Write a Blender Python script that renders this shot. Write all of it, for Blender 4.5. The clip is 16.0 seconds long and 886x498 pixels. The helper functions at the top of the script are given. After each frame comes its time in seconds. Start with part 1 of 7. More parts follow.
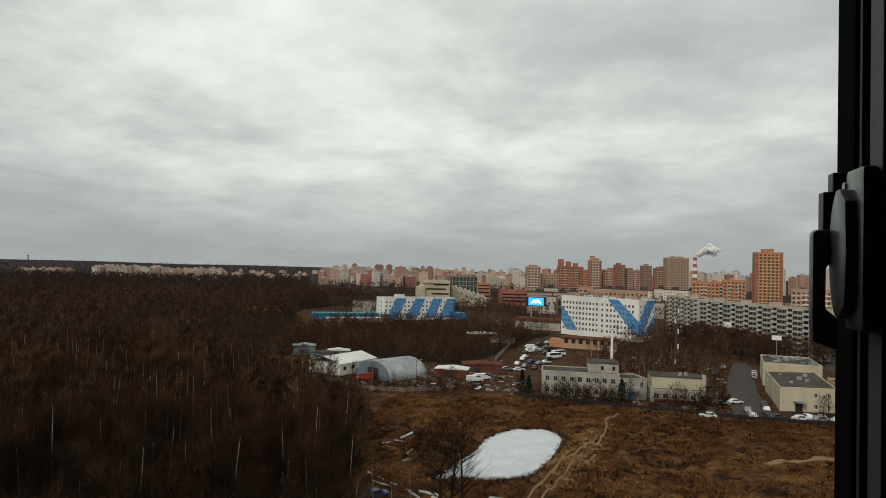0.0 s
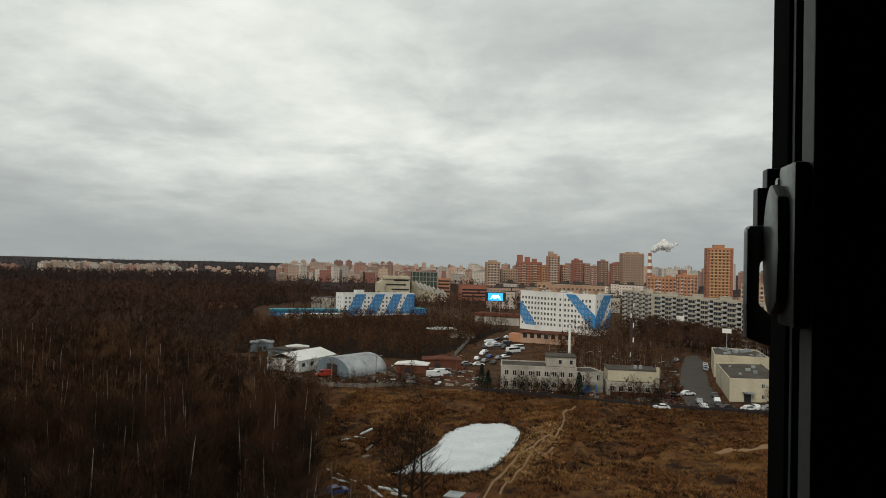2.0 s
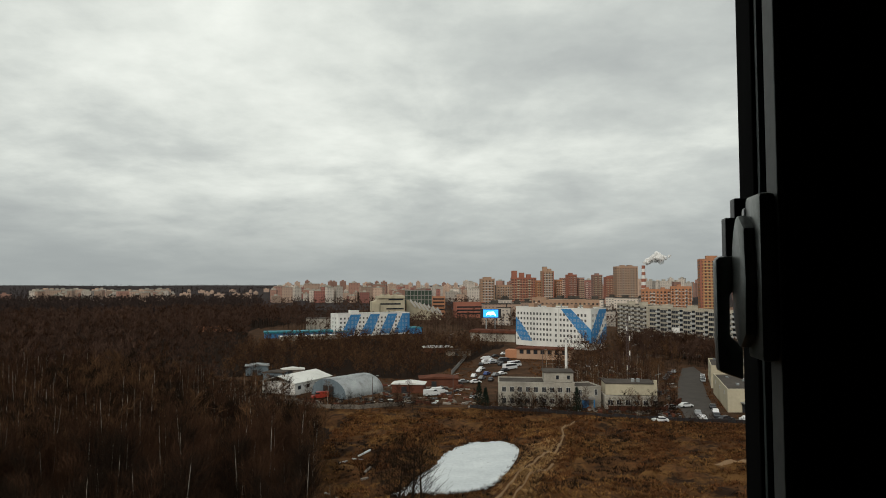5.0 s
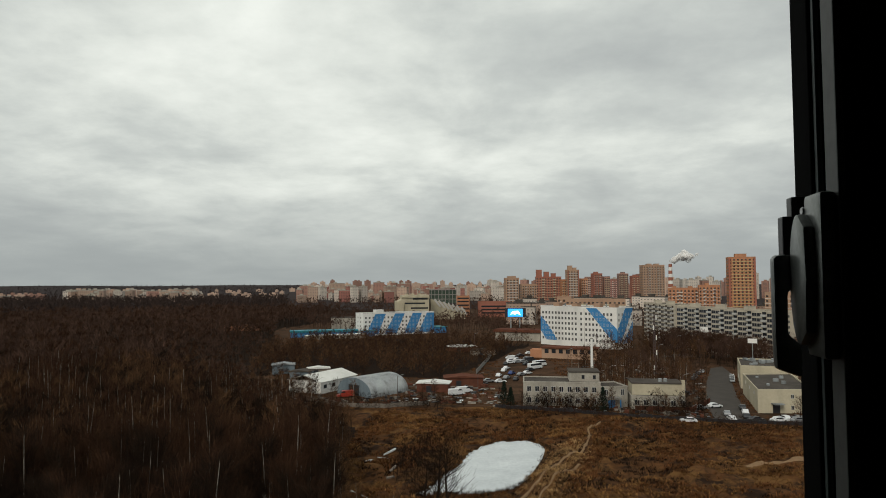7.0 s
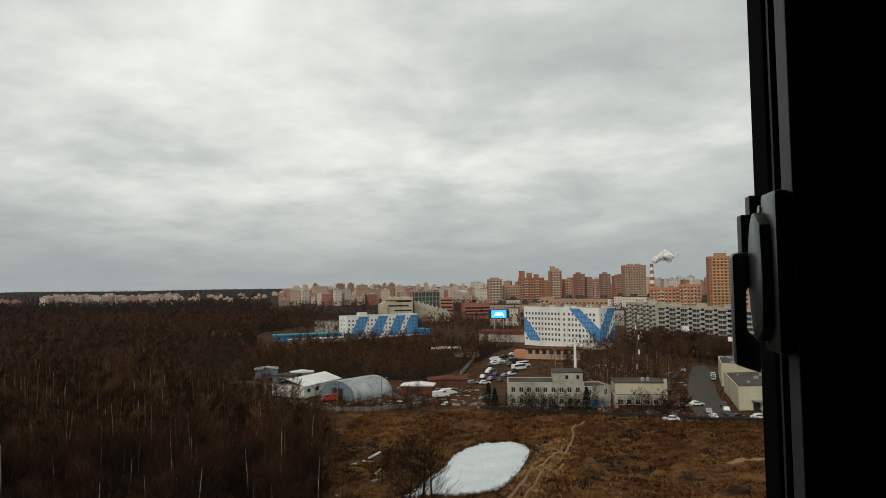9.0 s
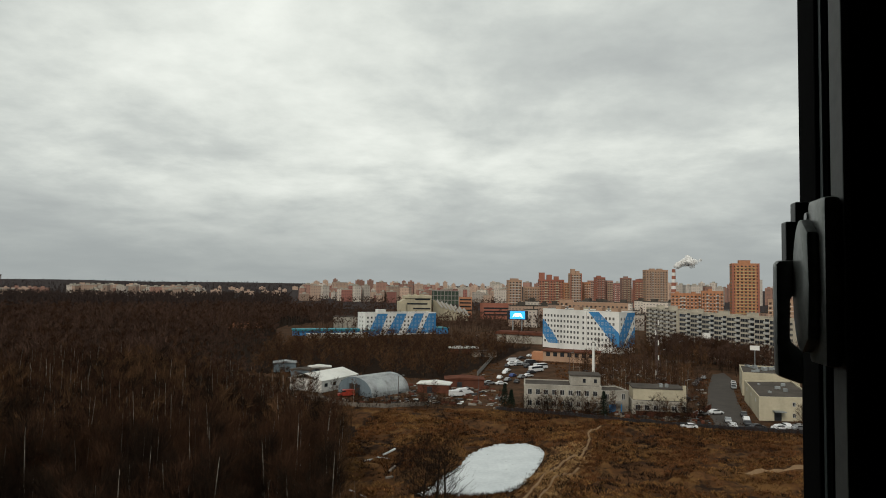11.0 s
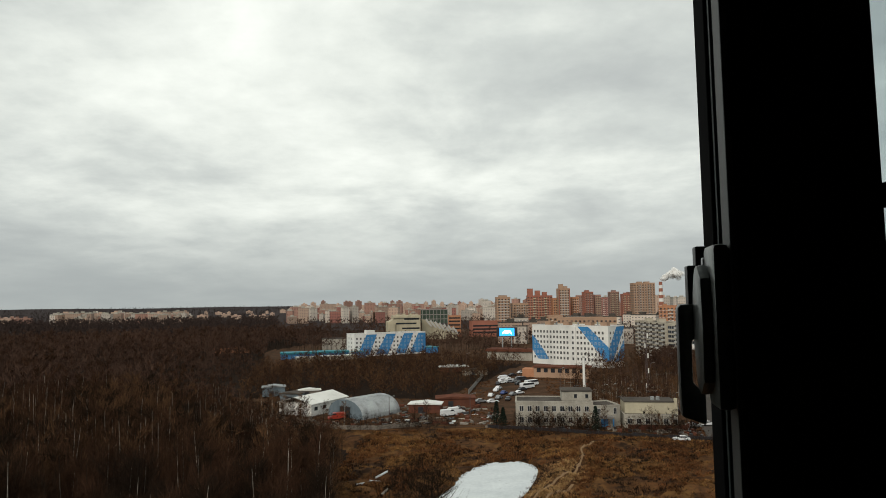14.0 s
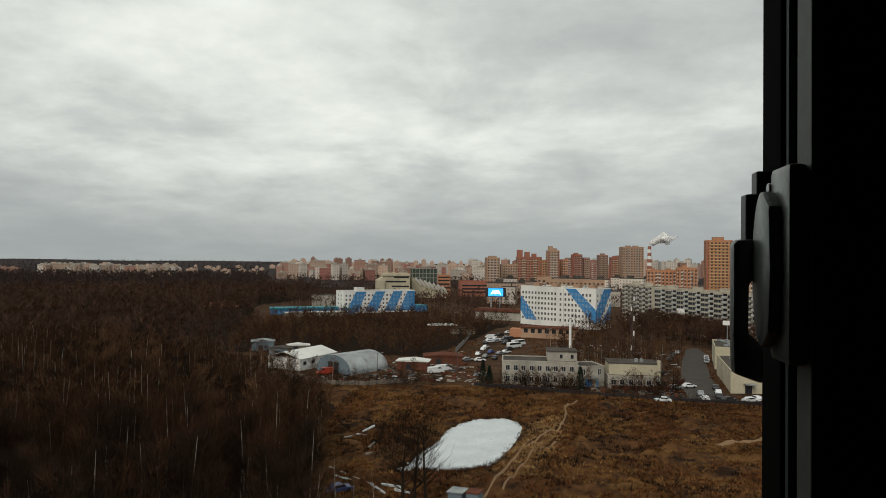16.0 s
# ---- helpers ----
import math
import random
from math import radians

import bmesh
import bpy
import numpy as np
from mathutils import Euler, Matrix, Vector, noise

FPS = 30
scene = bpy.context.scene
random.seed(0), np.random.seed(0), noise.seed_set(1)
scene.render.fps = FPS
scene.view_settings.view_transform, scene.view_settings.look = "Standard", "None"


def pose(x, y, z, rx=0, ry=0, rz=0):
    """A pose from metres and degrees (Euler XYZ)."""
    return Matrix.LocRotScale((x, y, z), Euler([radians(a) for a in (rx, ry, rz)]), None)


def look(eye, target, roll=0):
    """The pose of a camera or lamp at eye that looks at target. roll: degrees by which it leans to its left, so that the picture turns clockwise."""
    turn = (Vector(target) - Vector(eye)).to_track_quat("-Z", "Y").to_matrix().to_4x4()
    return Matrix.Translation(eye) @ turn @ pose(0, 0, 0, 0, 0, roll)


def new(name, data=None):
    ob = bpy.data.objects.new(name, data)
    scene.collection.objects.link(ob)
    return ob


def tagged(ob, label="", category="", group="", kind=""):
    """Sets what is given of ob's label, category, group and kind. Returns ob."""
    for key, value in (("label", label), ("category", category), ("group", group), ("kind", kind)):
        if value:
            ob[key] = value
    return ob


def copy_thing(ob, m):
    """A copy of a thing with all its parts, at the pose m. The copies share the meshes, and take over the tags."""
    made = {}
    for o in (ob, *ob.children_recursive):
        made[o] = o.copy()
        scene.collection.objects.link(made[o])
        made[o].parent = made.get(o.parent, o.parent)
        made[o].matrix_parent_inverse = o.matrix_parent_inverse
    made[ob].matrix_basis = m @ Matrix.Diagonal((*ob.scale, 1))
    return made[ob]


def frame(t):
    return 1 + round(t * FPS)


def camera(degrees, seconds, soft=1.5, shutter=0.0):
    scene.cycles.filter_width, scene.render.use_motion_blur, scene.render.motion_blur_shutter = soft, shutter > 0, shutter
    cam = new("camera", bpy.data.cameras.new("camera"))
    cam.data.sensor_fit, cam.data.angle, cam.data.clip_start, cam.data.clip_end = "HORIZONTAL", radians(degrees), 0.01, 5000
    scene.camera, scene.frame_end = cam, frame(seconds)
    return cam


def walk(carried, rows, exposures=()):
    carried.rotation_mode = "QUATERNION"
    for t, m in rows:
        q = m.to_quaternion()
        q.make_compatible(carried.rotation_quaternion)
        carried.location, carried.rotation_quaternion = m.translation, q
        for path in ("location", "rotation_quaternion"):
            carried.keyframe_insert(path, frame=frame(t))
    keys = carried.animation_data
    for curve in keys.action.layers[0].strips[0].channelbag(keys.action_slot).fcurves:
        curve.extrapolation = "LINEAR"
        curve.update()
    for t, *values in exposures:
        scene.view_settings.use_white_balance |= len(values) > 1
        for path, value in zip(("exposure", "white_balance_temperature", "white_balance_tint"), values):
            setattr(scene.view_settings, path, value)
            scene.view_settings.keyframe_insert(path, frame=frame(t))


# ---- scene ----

# ================= camera =================
cam = camera(69.9, 16.0, soft=0.95)
PATH = [
    (0, -0.031, -0.005, 37.989, 91.72, -1.62, 0.09),
    (0.5, -0.022, 0.003, 37.993, 92.49, -2.45, -2.91),
    (1, -0.017, -0.008, 37.994, 93.69, -1.73, -4.15),
    (1.5, -0.011, 0.013, 37.994, 93.11, -2.01, -3.70),
    (2, -0.014, 0.009, 37.990, 91.42, -1.56, -3.52),
    (2.5, -0.008, 0.006, 37.992, 91.90, -1.19, -4.11),
    (3, -0.001, -0.004, 38.001, 93.66, -0.20, -4.06),
    (3.5, -0.000, -0.000, 38.000, 93.63, -0.18, -3.67),
    (4, 0.002, 0.004, 37.996, 93.27, -0.71, -4.04),
    (4.5, 0.012, 0.012, 38.005, 93.68, 0.36, -5.12),
    (5, 0.003, 0.013, 38.003, 93.04, -0.05, -4.03),
    (7.5, -0.019, 0.004, 38.003, 92.94, 0.15, -1.79),
    (8, -0.016, 0.014, 38.004, 92.84, 0.25, -2.16),
    (8.5, -0.017, 0.005, 38.004, 93.45, 0.36, -1.63),
    (9, -0.007, 0.003, 38.002, 93.15, 0.71, -3.34),
    (11.5, -0.023, 0.009, 38.002, 92.99, -1.17, -1.26),
    (12, -0.029, 0.002, 38.008, 92.58, 0.42, 1.97),
    (12.5, 0.057, 0.001, 38.017, 93.79, 0.06, 9.29),
    (13, 0.153, -0.034, 38.002, 92.48, -1.38, 12.85),
    (13.5, 0.123, -0.035, 38.008, 92.83, -1.11, 7.75),
    (14, 0.031, -0.004, 38.022, 94.75, 0.64, -2.63),
    (14.5, -0.002, 0.095, 38.018, 93.06, 0.47, -3.11),
    (15, 0.004, 0.165, 38.010, 89.71, -1.18, -1.70),
    (15.5, 0.005, 0.095, 38.005, 91.38, -0.92, -2.19),
    (16, 0.025, 0.067, 38.006, 91.08, -0.72, -3.54),
]
walk(cam, [(t, pose(*p)) for t, *p in PATH], exposures=((0.0, 0.0), (13.6, 0.0), (14.0, 0.18), (14.4, 0.1), (15.0, 0.0)))

# ================= light =================
SUN_AZ, SUN_EL = -150.0, 38.0      # degrees, clockwise from +y; veiled by the cloud deck
THIN_AZ, THIN_EL = -9.0, 17.0      # where the deck is thinnest


def build_world():
    w = bpy.data.worlds.new("overcast_sky")
    scene.world = w
    w.use_nodes = True
    nt = w.node_tree
    nt.nodes.clear()
    N, L = nt.nodes.new, nt.links.new

    def math_node(op, a, b=None, clamp=False):
        n = N("ShaderNodeMath")
        n.operation, n.use_clamp = op, clamp
        for i, v in enumerate((a, b)):
            if v is None:
                continue
            if isinstance(v, (int, float)):
                n.inputs[i].default_value = v
            else:
                L(v, n.inputs[i])
        return n.outputs[0]

    out = N("ShaderNodeOutputWorld")
    sky = N("ShaderNodeTexSky")
    sky.sky_type, sky.sun_disc = "NISHITA", False
    sky.sun_elevation, sky.sun_rotation = radians(SUN_EL), radians(SUN_AZ)
    bg_sky = N("ShaderNodeBackground")
    bg_sky.inputs[1].default_value = 0.05
    L(sky.outputs[0], bg_sky.inputs[0])

    co = N("ShaderNodeTexCoord").outputs["Generated"]
    sep = N("ShaderNodeSeparateXYZ")
    L(co, sep.inputs[0])
    up = math_node("MAXIMUM", sep.outputs[2], 0.0)
    den = math_node("ADD", up, 0.20)
    flat = N("ShaderNodeCombineXYZ")
    L(math_node("DIVIDE", sep.outputs[0], den), flat.inputs[0])
    L(math_node("DIVIDE", sep.outputs[1], den), flat.inputs[1])
    # two scales of cloud on a flat deck
    mp = N("ShaderNodeMapping")
    mp.inputs["Location"].default_value = (CLOUD_X, CLOUD_Y, 0.0)
    L(flat.outputs[0], mp.inputs[0])
    big = N("ShaderNodeTexNoise")
    big.inputs["Scale"].default_value, big.inputs["Detail"].default_value = 1.35, 8.0
    big.inputs["Roughness"].default_value, big.inputs["Distortion"].default_value = 0.50, 0.45
    L(mp.outputs[0], big.inputs["Vector"])
    fine = N("ShaderNodeTexNoise")
    fine.inputs["Scale"].default_value, fine.inputs["Detail"].default_value = 4.2, 7.0
    fine.inputs["Roughness"].default_value = 0.6
    L(mp.outputs[0], fine.inputs["Vector"])
    tone = math_node("ADD", math_node("MULTIPLY", big.outputs["Fac"], 0.70), math_node("MULTIPLY", fine.outputs["Fac"], 0.30))
    # the thinner stretch of the deck
    sd = Vector((math.sin(radians(THIN_AZ)) * math.cos(radians(THIN_EL)), math.cos(radians(THIN_AZ)) * math.cos(radians(THIN_EL)), math.sin(radians(THIN_EL))))
    dot = N("ShaderNodeVectorMath")
    dot.operation = "DOT_PRODUCT"
    nrm = N("ShaderNodeVectorMath")
    nrm.operation = "NORMALIZE"
    L(co, nrm.inputs[0])
    L(nrm.outputs[0], dot.inputs[0])
    dot.inputs[1].default_value = sd
    glow = math_node("POWER", math_node("MAXIMUM", dot.outputs["Value"], 0.0), 16.0)
    soft_tone = math_node("ADD", math_node("MULTIPLY", tone, 0.74), 0.13)
    tone2 = math_node("ADD", soft_tone, math_node("MULTIPLY", glow, 0.125))
    ramp = N("ShaderNodeValToRGB")
    cr = ramp.color_ramp
    cr.elements[0].position, cr.elements[0].color = 0.33, (0.421, 0.45, 0.447, 1)
    cr.elements[1].position, cr.elements[1].color = 0.72, (0.985, 1.02, 0.95, 1)
    for p, c in ((0.45, (0.527, 0.56, 0.543, 1)), (0.53, (0.633, 0.67, 0.638, 1)), (0.61, (0.795, 0.832, 0.778, 1))):
        e = cr.elements.new(p)
        e.color = c
    L(tone2, ramp.inputs[0])
    # the deck greys out towards the horizon
    hz = N("ShaderNodeMapRange")
    hz.interpolation_type = "SMOOTHSTEP"
    hz.inputs["From Min"].default_value, hz.inputs["From Max"].default_value = 0.0, 0.17
    hz.inputs["To Min"].default_value, hz.inputs["To Max"].default_value = 0.88, 0.0
    L(sep.outputs[2], hz.inputs["Value"])
    mix = N("ShaderNodeMix")
    mix.data_type = "RGBA"
    L(hz.outputs[0], mix.inputs["Factor"])
    L(ramp.outputs[0], mix.inputs["A"])
    mix.inputs["B"].default_value = (0.360, 0.392, 0.392, 1)
    bg = N("ShaderNodeBackground")
    bg.inputs[1].default_value = 0.93
    L(mix.outputs["Result"], bg.inputs[0])
    cover = N("ShaderNodeMixShader")
    cover.inputs[0].default_value = 0.985
    L(bg_sky.outputs[0], cover.inputs[1])
    L(bg.outputs[0], cover.inputs[2])
    L(cover.outputs[0], out.inputs[0])


CLOUD_X, CLOUD_Y = 3.1, 1.7
build_world()
sun = new("sun", bpy.data.lights.new("sun", "SUN"))
sun.data.energy, sun.data.angle, sun.data.color = 1.45, radians(22), (1.0, 0.92, 0.80)
sun.matrix_world = look((0, 0, 200), (-math.sin(radians(SUN_AZ)) * 100, -math.cos(radians(SUN_AZ)) * 100, 200 - 100 * math.tan(radians(SUN_EL))))

# ================= materials =================
MATS = {}


def material(name, a, b=None, rough=0.8, metal=0.0, scale=1.0, bump=0.0, stain=0.0, spec=0.3, island=0.0, per_object=0.0, coords="Object"):
    """Two colours mixed by noise at two scales, with relief and random tone by island or object."""
    m = bpy.data.materials.new(name)
    m.use_nodes = True
    nt = m.node_tree
    N, L = nt.nodes.new, nt.links.new
    bs = nt.nodes["Principled BSDF"]
    bs.inputs["Roughness"].default_value = rough
    bs.inputs["Metallic"].default_value = metal
    bs.inputs["Specular IOR Level"].default_value = spec if rough < 0.88 else 0.03
    b = b or tuple(c * 0.75 for c in a)
    tc = N("ShaderNodeTexCoord")
    n1, n2 = N("ShaderNodeTexNoise"), N("ShaderNodeTexNoise")
    for n, s, d in ((n1, scale, 5), (n2, scale * 9, 4)):
        n.inputs["Scale"].default_value, n.inputs["Detail"].default_value = s, d
        n.inputs["Roughness"].default_value = 0.6
        L(tc.outputs[coords], n.inputs["Vector"])
    ma = N("ShaderNodeMath")
    ma.operation = "MULTIPLY_ADD"
    ma.inputs[1].default_value = 0.6
    mb = N("ShaderNodeMath")
    mb.operation = "MULTIPLY"
    mb.inputs[1].default_value = 0.4
    L(n1.outputs["Fac"], ma.inputs[0])
    L(n2.outputs["Fac"], mb.inputs[0])
    L(mb.outputs[0], ma.inputs[2])
    mr = N("ShaderNodeMapRange")
    mr.inputs["From Min"].default_value, mr.inputs["From Max"].default_value = 0.34, 0.66
    L(ma.outputs[0], mr.inputs["Value"])
    mix = N("ShaderNodeMix")
    mix.data_type = "RGBA"
    mix.inputs["A"].default_value, mix.inputs["B"].default_value = (*a, 1), (*b, 1)
    L(mr.outputs[0], mix.inputs["Factor"])
    col = mix.outputs["Result"]
    rnd = None
    if island:
        rnd = N("ShaderNodeNewGeometry").outputs["Random Per Island"], island
    elif per_object:
        rnd = N("ShaderNodeObjectInfo").outputs["Random"], per_object
    if rnd:
        hs = N("ShaderNodeHueSaturation")
        r = N("ShaderNodeMapRange")
        r.inputs["To Min"].default_value, r.inputs["To Max"].default_value = 1 - rnd[1], 1 + rnd[1]
        L(rnd[0], r.inputs["Value"])
        L(r.outputs[0], hs.inputs["Value"])
        L(col, hs.inputs["Color"])
        col = hs.outputs[0]
    if stain:
        st = N("ShaderNodeTexNoise")
        st.inputs["Scale"].default_value, st.inputs["Detail"].default_value = scale * 0.35, 3
        mp = N("ShaderNodeMapping")
        mp.inputs["Scale"].default_value = (3, 3, 0.5)
        L(tc.outputs[coords], mp.inputs[0])
        L(mp.outputs[0], st.inputs["Vector"])
        sr = N("ShaderNodeMapRange")
        sr.inputs["From Min"].default_value, sr.inputs["From Max"].default_value = 0.45, 0.75
        sr.inputs["To Min"].default_value, sr.inputs["To Max"].default_value = 1.0, 1.0 - stain
        L(st.outputs["Fac"], sr.inputs["Value"])
        hs2 = N("ShaderNodeHueSaturation")
        L(sr.outputs[0], hs2.inputs["Value"])
        L(col, hs2.inputs["Color"])
        col = hs2.outputs[0]
    L(col, bs.inputs["Base Color"])
    if bump:
        bp = N("ShaderNodeBump")
        bp.inputs["Strength"].default_value, bp.inputs["Distance"].default_value = 0.6, bump
        L(ma.outputs[0], bp.inputs["Height"])
        L(bp.outputs[0], bs.inputs["Normal"])
    MATS[name] = m
    return m


def facade(name, wall, dark, wide, high, gap, per_object=0.28):
    """Far facades: a grid of dark window bays in a wall, by real storey height."""
    m = material(name, wall, tuple(c * 0.8 for c in wall), scale=0.08, per_object=per_object, rough=0.85)
    nt = m.node_tree
    N, L = nt.nodes.new, nt.links.new
    bs = nt.nodes["Principled BSDF"]
    old = bs.inputs["Base Color"].links[0].from_socket
    tc = N("ShaderNodeTexCoord")
    sep, comb = N("ShaderNodeSeparateXYZ"), N("ShaderNodeCombineXYZ")
    L(tc.outputs["Object"], sep.inputs[0])
    ad = N("ShaderNodeMath")
    ad.operation = "ADD"
    L(sep.outputs[0], ad.inputs[0])
    L(sep.outputs[1], ad.inputs[1])
    L(ad.outputs[0], comb.inputs[0])
    L(sep.outputs[2], comb.inputs[1])
    br = N("ShaderNodeTexBrick")
    br.offset = 0.0
    br.inputs["Scale"].default_value = 1.0
    br.inputs["Brick Width"].default_value, br.inputs["Row Height"].default_value = wide, high
    br.inputs["Mortar Size"].default_value, br.inputs["Mortar Smooth"].default_value = gap, 0.0
    L(comb.outputs[0], br.inputs["Vector"])
    geo = N("ShaderNodeNewGeometry")
    sn = N("ShaderNodeSeparateXYZ")
    L(geo.outputs["True Normal"], sn.inputs[0])
    ab = N("ShaderNodeMath")
    ab.operation = "ABSOLUTE"
    L(sn.outputs[2], ab.inputs[0])
    lt = N("ShaderNodeMath")
    lt.operation = "LESS_THAN"
    lt.inputs[1].default_value = 0.5
    L(ab.outputs[0], lt.inputs[0])
    inv = N("ShaderNodeMath")
    inv.operation = "SUBTRACT"
    inv.inputs[0].default_value = 1.0
    L(br.outputs["Fac"], inv.inputs[1])
    mu = N("ShaderNodeMath")
    mu.operation = "MULTIPLY"
    L(inv.outputs[0], mu.inputs[0])
    L(lt.outputs[0], mu.inputs[1])
    mx = N("ShaderNodeMix")
    mx.data_type = "RGBA"
    L(mu.outputs[0], mx.inputs["Factor"])
    L(old, mx.inputs["A"])
    mx.inputs["B"].default_value = (*dark, 1)
    L(mx.outputs["Result"], bs.inputs["Base Color"])
    return m


def glowing(name, colour, strength):
    m = bpy.data.materials.new(name)
    m.use_nodes = True
    bs = m.node_tree.nodes["Principled BSDF"]
    bs.inputs["Base Color"].default_value = (*colour, 1)
    bs.inputs["Emission Color"].default_value = (*colour, 1)
    bs.inputs["Emission Strength"].default_value = strength
    MATS[name] = m
    return m


def clear_glass(name, tint):
    m = bpy.data.materials.new(name)
    m.use_nodes = True
    nt = m.node_tree
    nt.nodes.clear()
    N, L = nt.nodes.new, nt.links.new
    out, tr, gl, mx, fr = N("ShaderNodeOutputMaterial"), N("ShaderNodeBsdfTransparent"), N("ShaderNodeBsdfGlossy"), N("ShaderNodeMixShader"), N("ShaderNodeFresnel")
    tr.inputs[0].default_value = (*tint, 1)
    gl.inputs["Roughness"].default_value = 0.02
    fr.inputs[0].default_value = 1.45
    L(fr.outputs[0], mx.inputs[0])
    L(tr.outputs[0], mx.inputs[1])
    L(gl.outputs[0], mx.inputs[2])
    L(mx.outputs[0], out.inputs[0])
    MATS[name] = m
    return m


material("soil_and_dry_grass", (0.120, 0.056, 0.023), (0.026, 0.014, 0.008), rough=0.95, scale=0.09, bump=0.3)
def stretches(name, colour, size, lo, hi):
    """Lay broad uneven stretches of a third colour over a ground material."""
    nt = MATS[name].node_tree
    N, L = nt.nodes.new, nt.links.new
    bs = nt.nodes["Principled BSDF"]
    old = bs.inputs["Base Color"].links[0].from_socket
    tc, no, mr, mx = N("ShaderNodeTexCoord"), N("ShaderNodeTexNoise"), N("ShaderNodeMapRange"), N("ShaderNodeMix")
    no.inputs["Scale"].default_value, no.inputs["Detail"].default_value, no.inputs["Roughness"].default_value = size, 8.0, 0.68
    L(tc.outputs["Object"], no.inputs["Vector"])
    mr.inputs["From Min"].default_value, mr.inputs["From Max"].default_value = lo, hi
    L(no.outputs["Fac"], mr.inputs["Value"])
    mx.data_type = "RGBA"
    L(mr.outputs[0], mx.inputs["Factor"])
    L(old, mx.inputs["A"])
    mx.inputs["B"].default_value = (*colour, 1)
    L(mx.outputs["Result"], bs.inputs["Base Color"])


stretches("soil_and_dry_grass", (0.135, 0.070, 0.026), 0.10, 0.48, 0.60)
stretches("soil_and_dry_grass", (0.024, 0.014, 0.009), 0.17, 0.50, 0.60)
# far ground, greyed in its colour the way haze would grey it
material("far_land_hazed", (0.040, 0.031, 0.030), (0.033, 0.027, 0.027), rough=0.95, scale=0.004)
# wood-floor litter, its colour darkened for the shade under the trees
material("leaf_litter_shaded", (0.026, 0.015, 0.009), (0.011, 0.007, 0.005), rough=0.95, scale=0.12, bump=0.2)
material("asphalt", (0.068, 0.057, 0.048), (0.040, 0.034, 0.029), rough=0.85, scale=0.25, stain=0.2)
material("packed_dirt", (0.105, 0.058, 0.034), (0.034, 0.020, 0.012), rough=0.95, scale=0.16, bump=0.1)
material("pale_track", (0.28, 0.185, 0.105), (0.17, 0.105, 0.06), rough=0.95, scale=0.5, bump=0.1)
stretches("packed_dirt", (0.030, 0.021, 0.014), 0.07, 0.52, 0.66)
material("snow_ice", (0.66, 0.70, 0.71), (0.47, 0.51, 0.53), rough=0.55, scale=0.16, bump=0.05)
stretches("snow_ice", (0.13, 0.12, 0.11), 0.30, 0.665, 0.70)
material("dry_grass", (0.225, 0.118, 0.042), (0.10, 0.048, 0.018), rough=0.95, scale=0.05, island=0.5)
material("straw", (0.36, 0.225, 0.105), (0.20, 0.115, 0.05), rough=0.95, scale=0.05, island=0.4)
material("rust_weeds", (0.15, 0.064, 0.024), (0.065, 0.029, 0.013), rough=0.95, scale=0.05, island=0.5)
material("twig", (0.060, 0.030, 0.017), (0.034, 0.018, 0.011), rough=0.95, scale=0.02, island=0.45)
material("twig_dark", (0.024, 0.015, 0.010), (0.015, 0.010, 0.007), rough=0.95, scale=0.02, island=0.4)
material("twig_tan", (0.120, 0.064, 0.032), (0.070, 0.038, 0.020), rough=0.95, scale=0.02, island=0.4)
material("bark", (0.036, 0.026, 0.019), (0.018, 0.013, 0.010), rough=0.95, scale=1.5, bump=0.02)
material("birch_bark", (0.50, 0.46, 0.39), (0.10, 0.085, 0.07), rough=0.9, scale=0.9)
# three paler twig colours with the haze of distance mixed into the base
material("far_twig_hazed", (0.042, 0.032, 0.031), (0.034, 0.027, 0.027), rough=0.95, scale=0.01, island=0.12)
material("twig_hazed", (0.092, 0.053, 0.038), (0.058, 0.035, 0.026), rough=0.95, scale=0.02, island=0.25)
material("far_wood_twig_hazed", (0.058, 0.040, 0.034), (0.040, 0.029, 0.026), rough=0.95, scale=0.02, island=0.25)
# lip colour lightened to carry the sky light falling on it
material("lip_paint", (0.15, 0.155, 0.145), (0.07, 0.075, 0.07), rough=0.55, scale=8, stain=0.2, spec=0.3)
material("spruce_needles", (0.018, 0.030, 0.020), (0.010, 0.017, 0.012), rough=0.9, scale=0.5, island=0.3)
material("white_wall", (0.80, 0.79, 0.75), (0.69, 0.68, 0.65), rough=0.85, scale=0.12, stain=0.18)
material("blue_paint", (0.055, 0.245, 0.50), (0.04, 0.18, 0.40), rough=0.7, scale=0.15, stain=0.15)
material("teal_roof", (0.03, 0.24, 0.30), (0.02, 0.17, 0.22), rough=0.6, scale=0.2)
material("cream_wall", (0.53, 0.475, 0.35), (0.41, 0.365, 0.27), rough=0.9, scale=0.15, stain=0.25)
material("yellow_wall", (0.55, 0.42, 0.22), (0.44, 0.34, 0.18), rough=0.9, scale=0.15, stain=0.2)
material("pale_plaster", (0.47, 0.44, 0.38), (0.29, 0.265, 0.225), rough=0.9, scale=0.2, stain=0.35)
material("grey_roof", (0.105, 0.092, 0.08), (0.06, 0.053, 0.047), rough=0.9, scale=0.15, stain=0.3)
material("grey_steel", (0.40, 0.43, 0.44), (0.24, 0.25, 0.25), rough=0.5, metal=0.35, scale=0.3, stain=0.55)
material("blue_grey_steel", (0.20, 0.255, 0.29), (0.14, 0.18, 0.21), rough=0.6, metal=0.2, scale=0.3, stain=0.3)
material("white_sheet", (0.74, 0.74, 0.70), (0.60, 0.60, 0.56), rough=0.55, scale=0.1, stain=0.15)
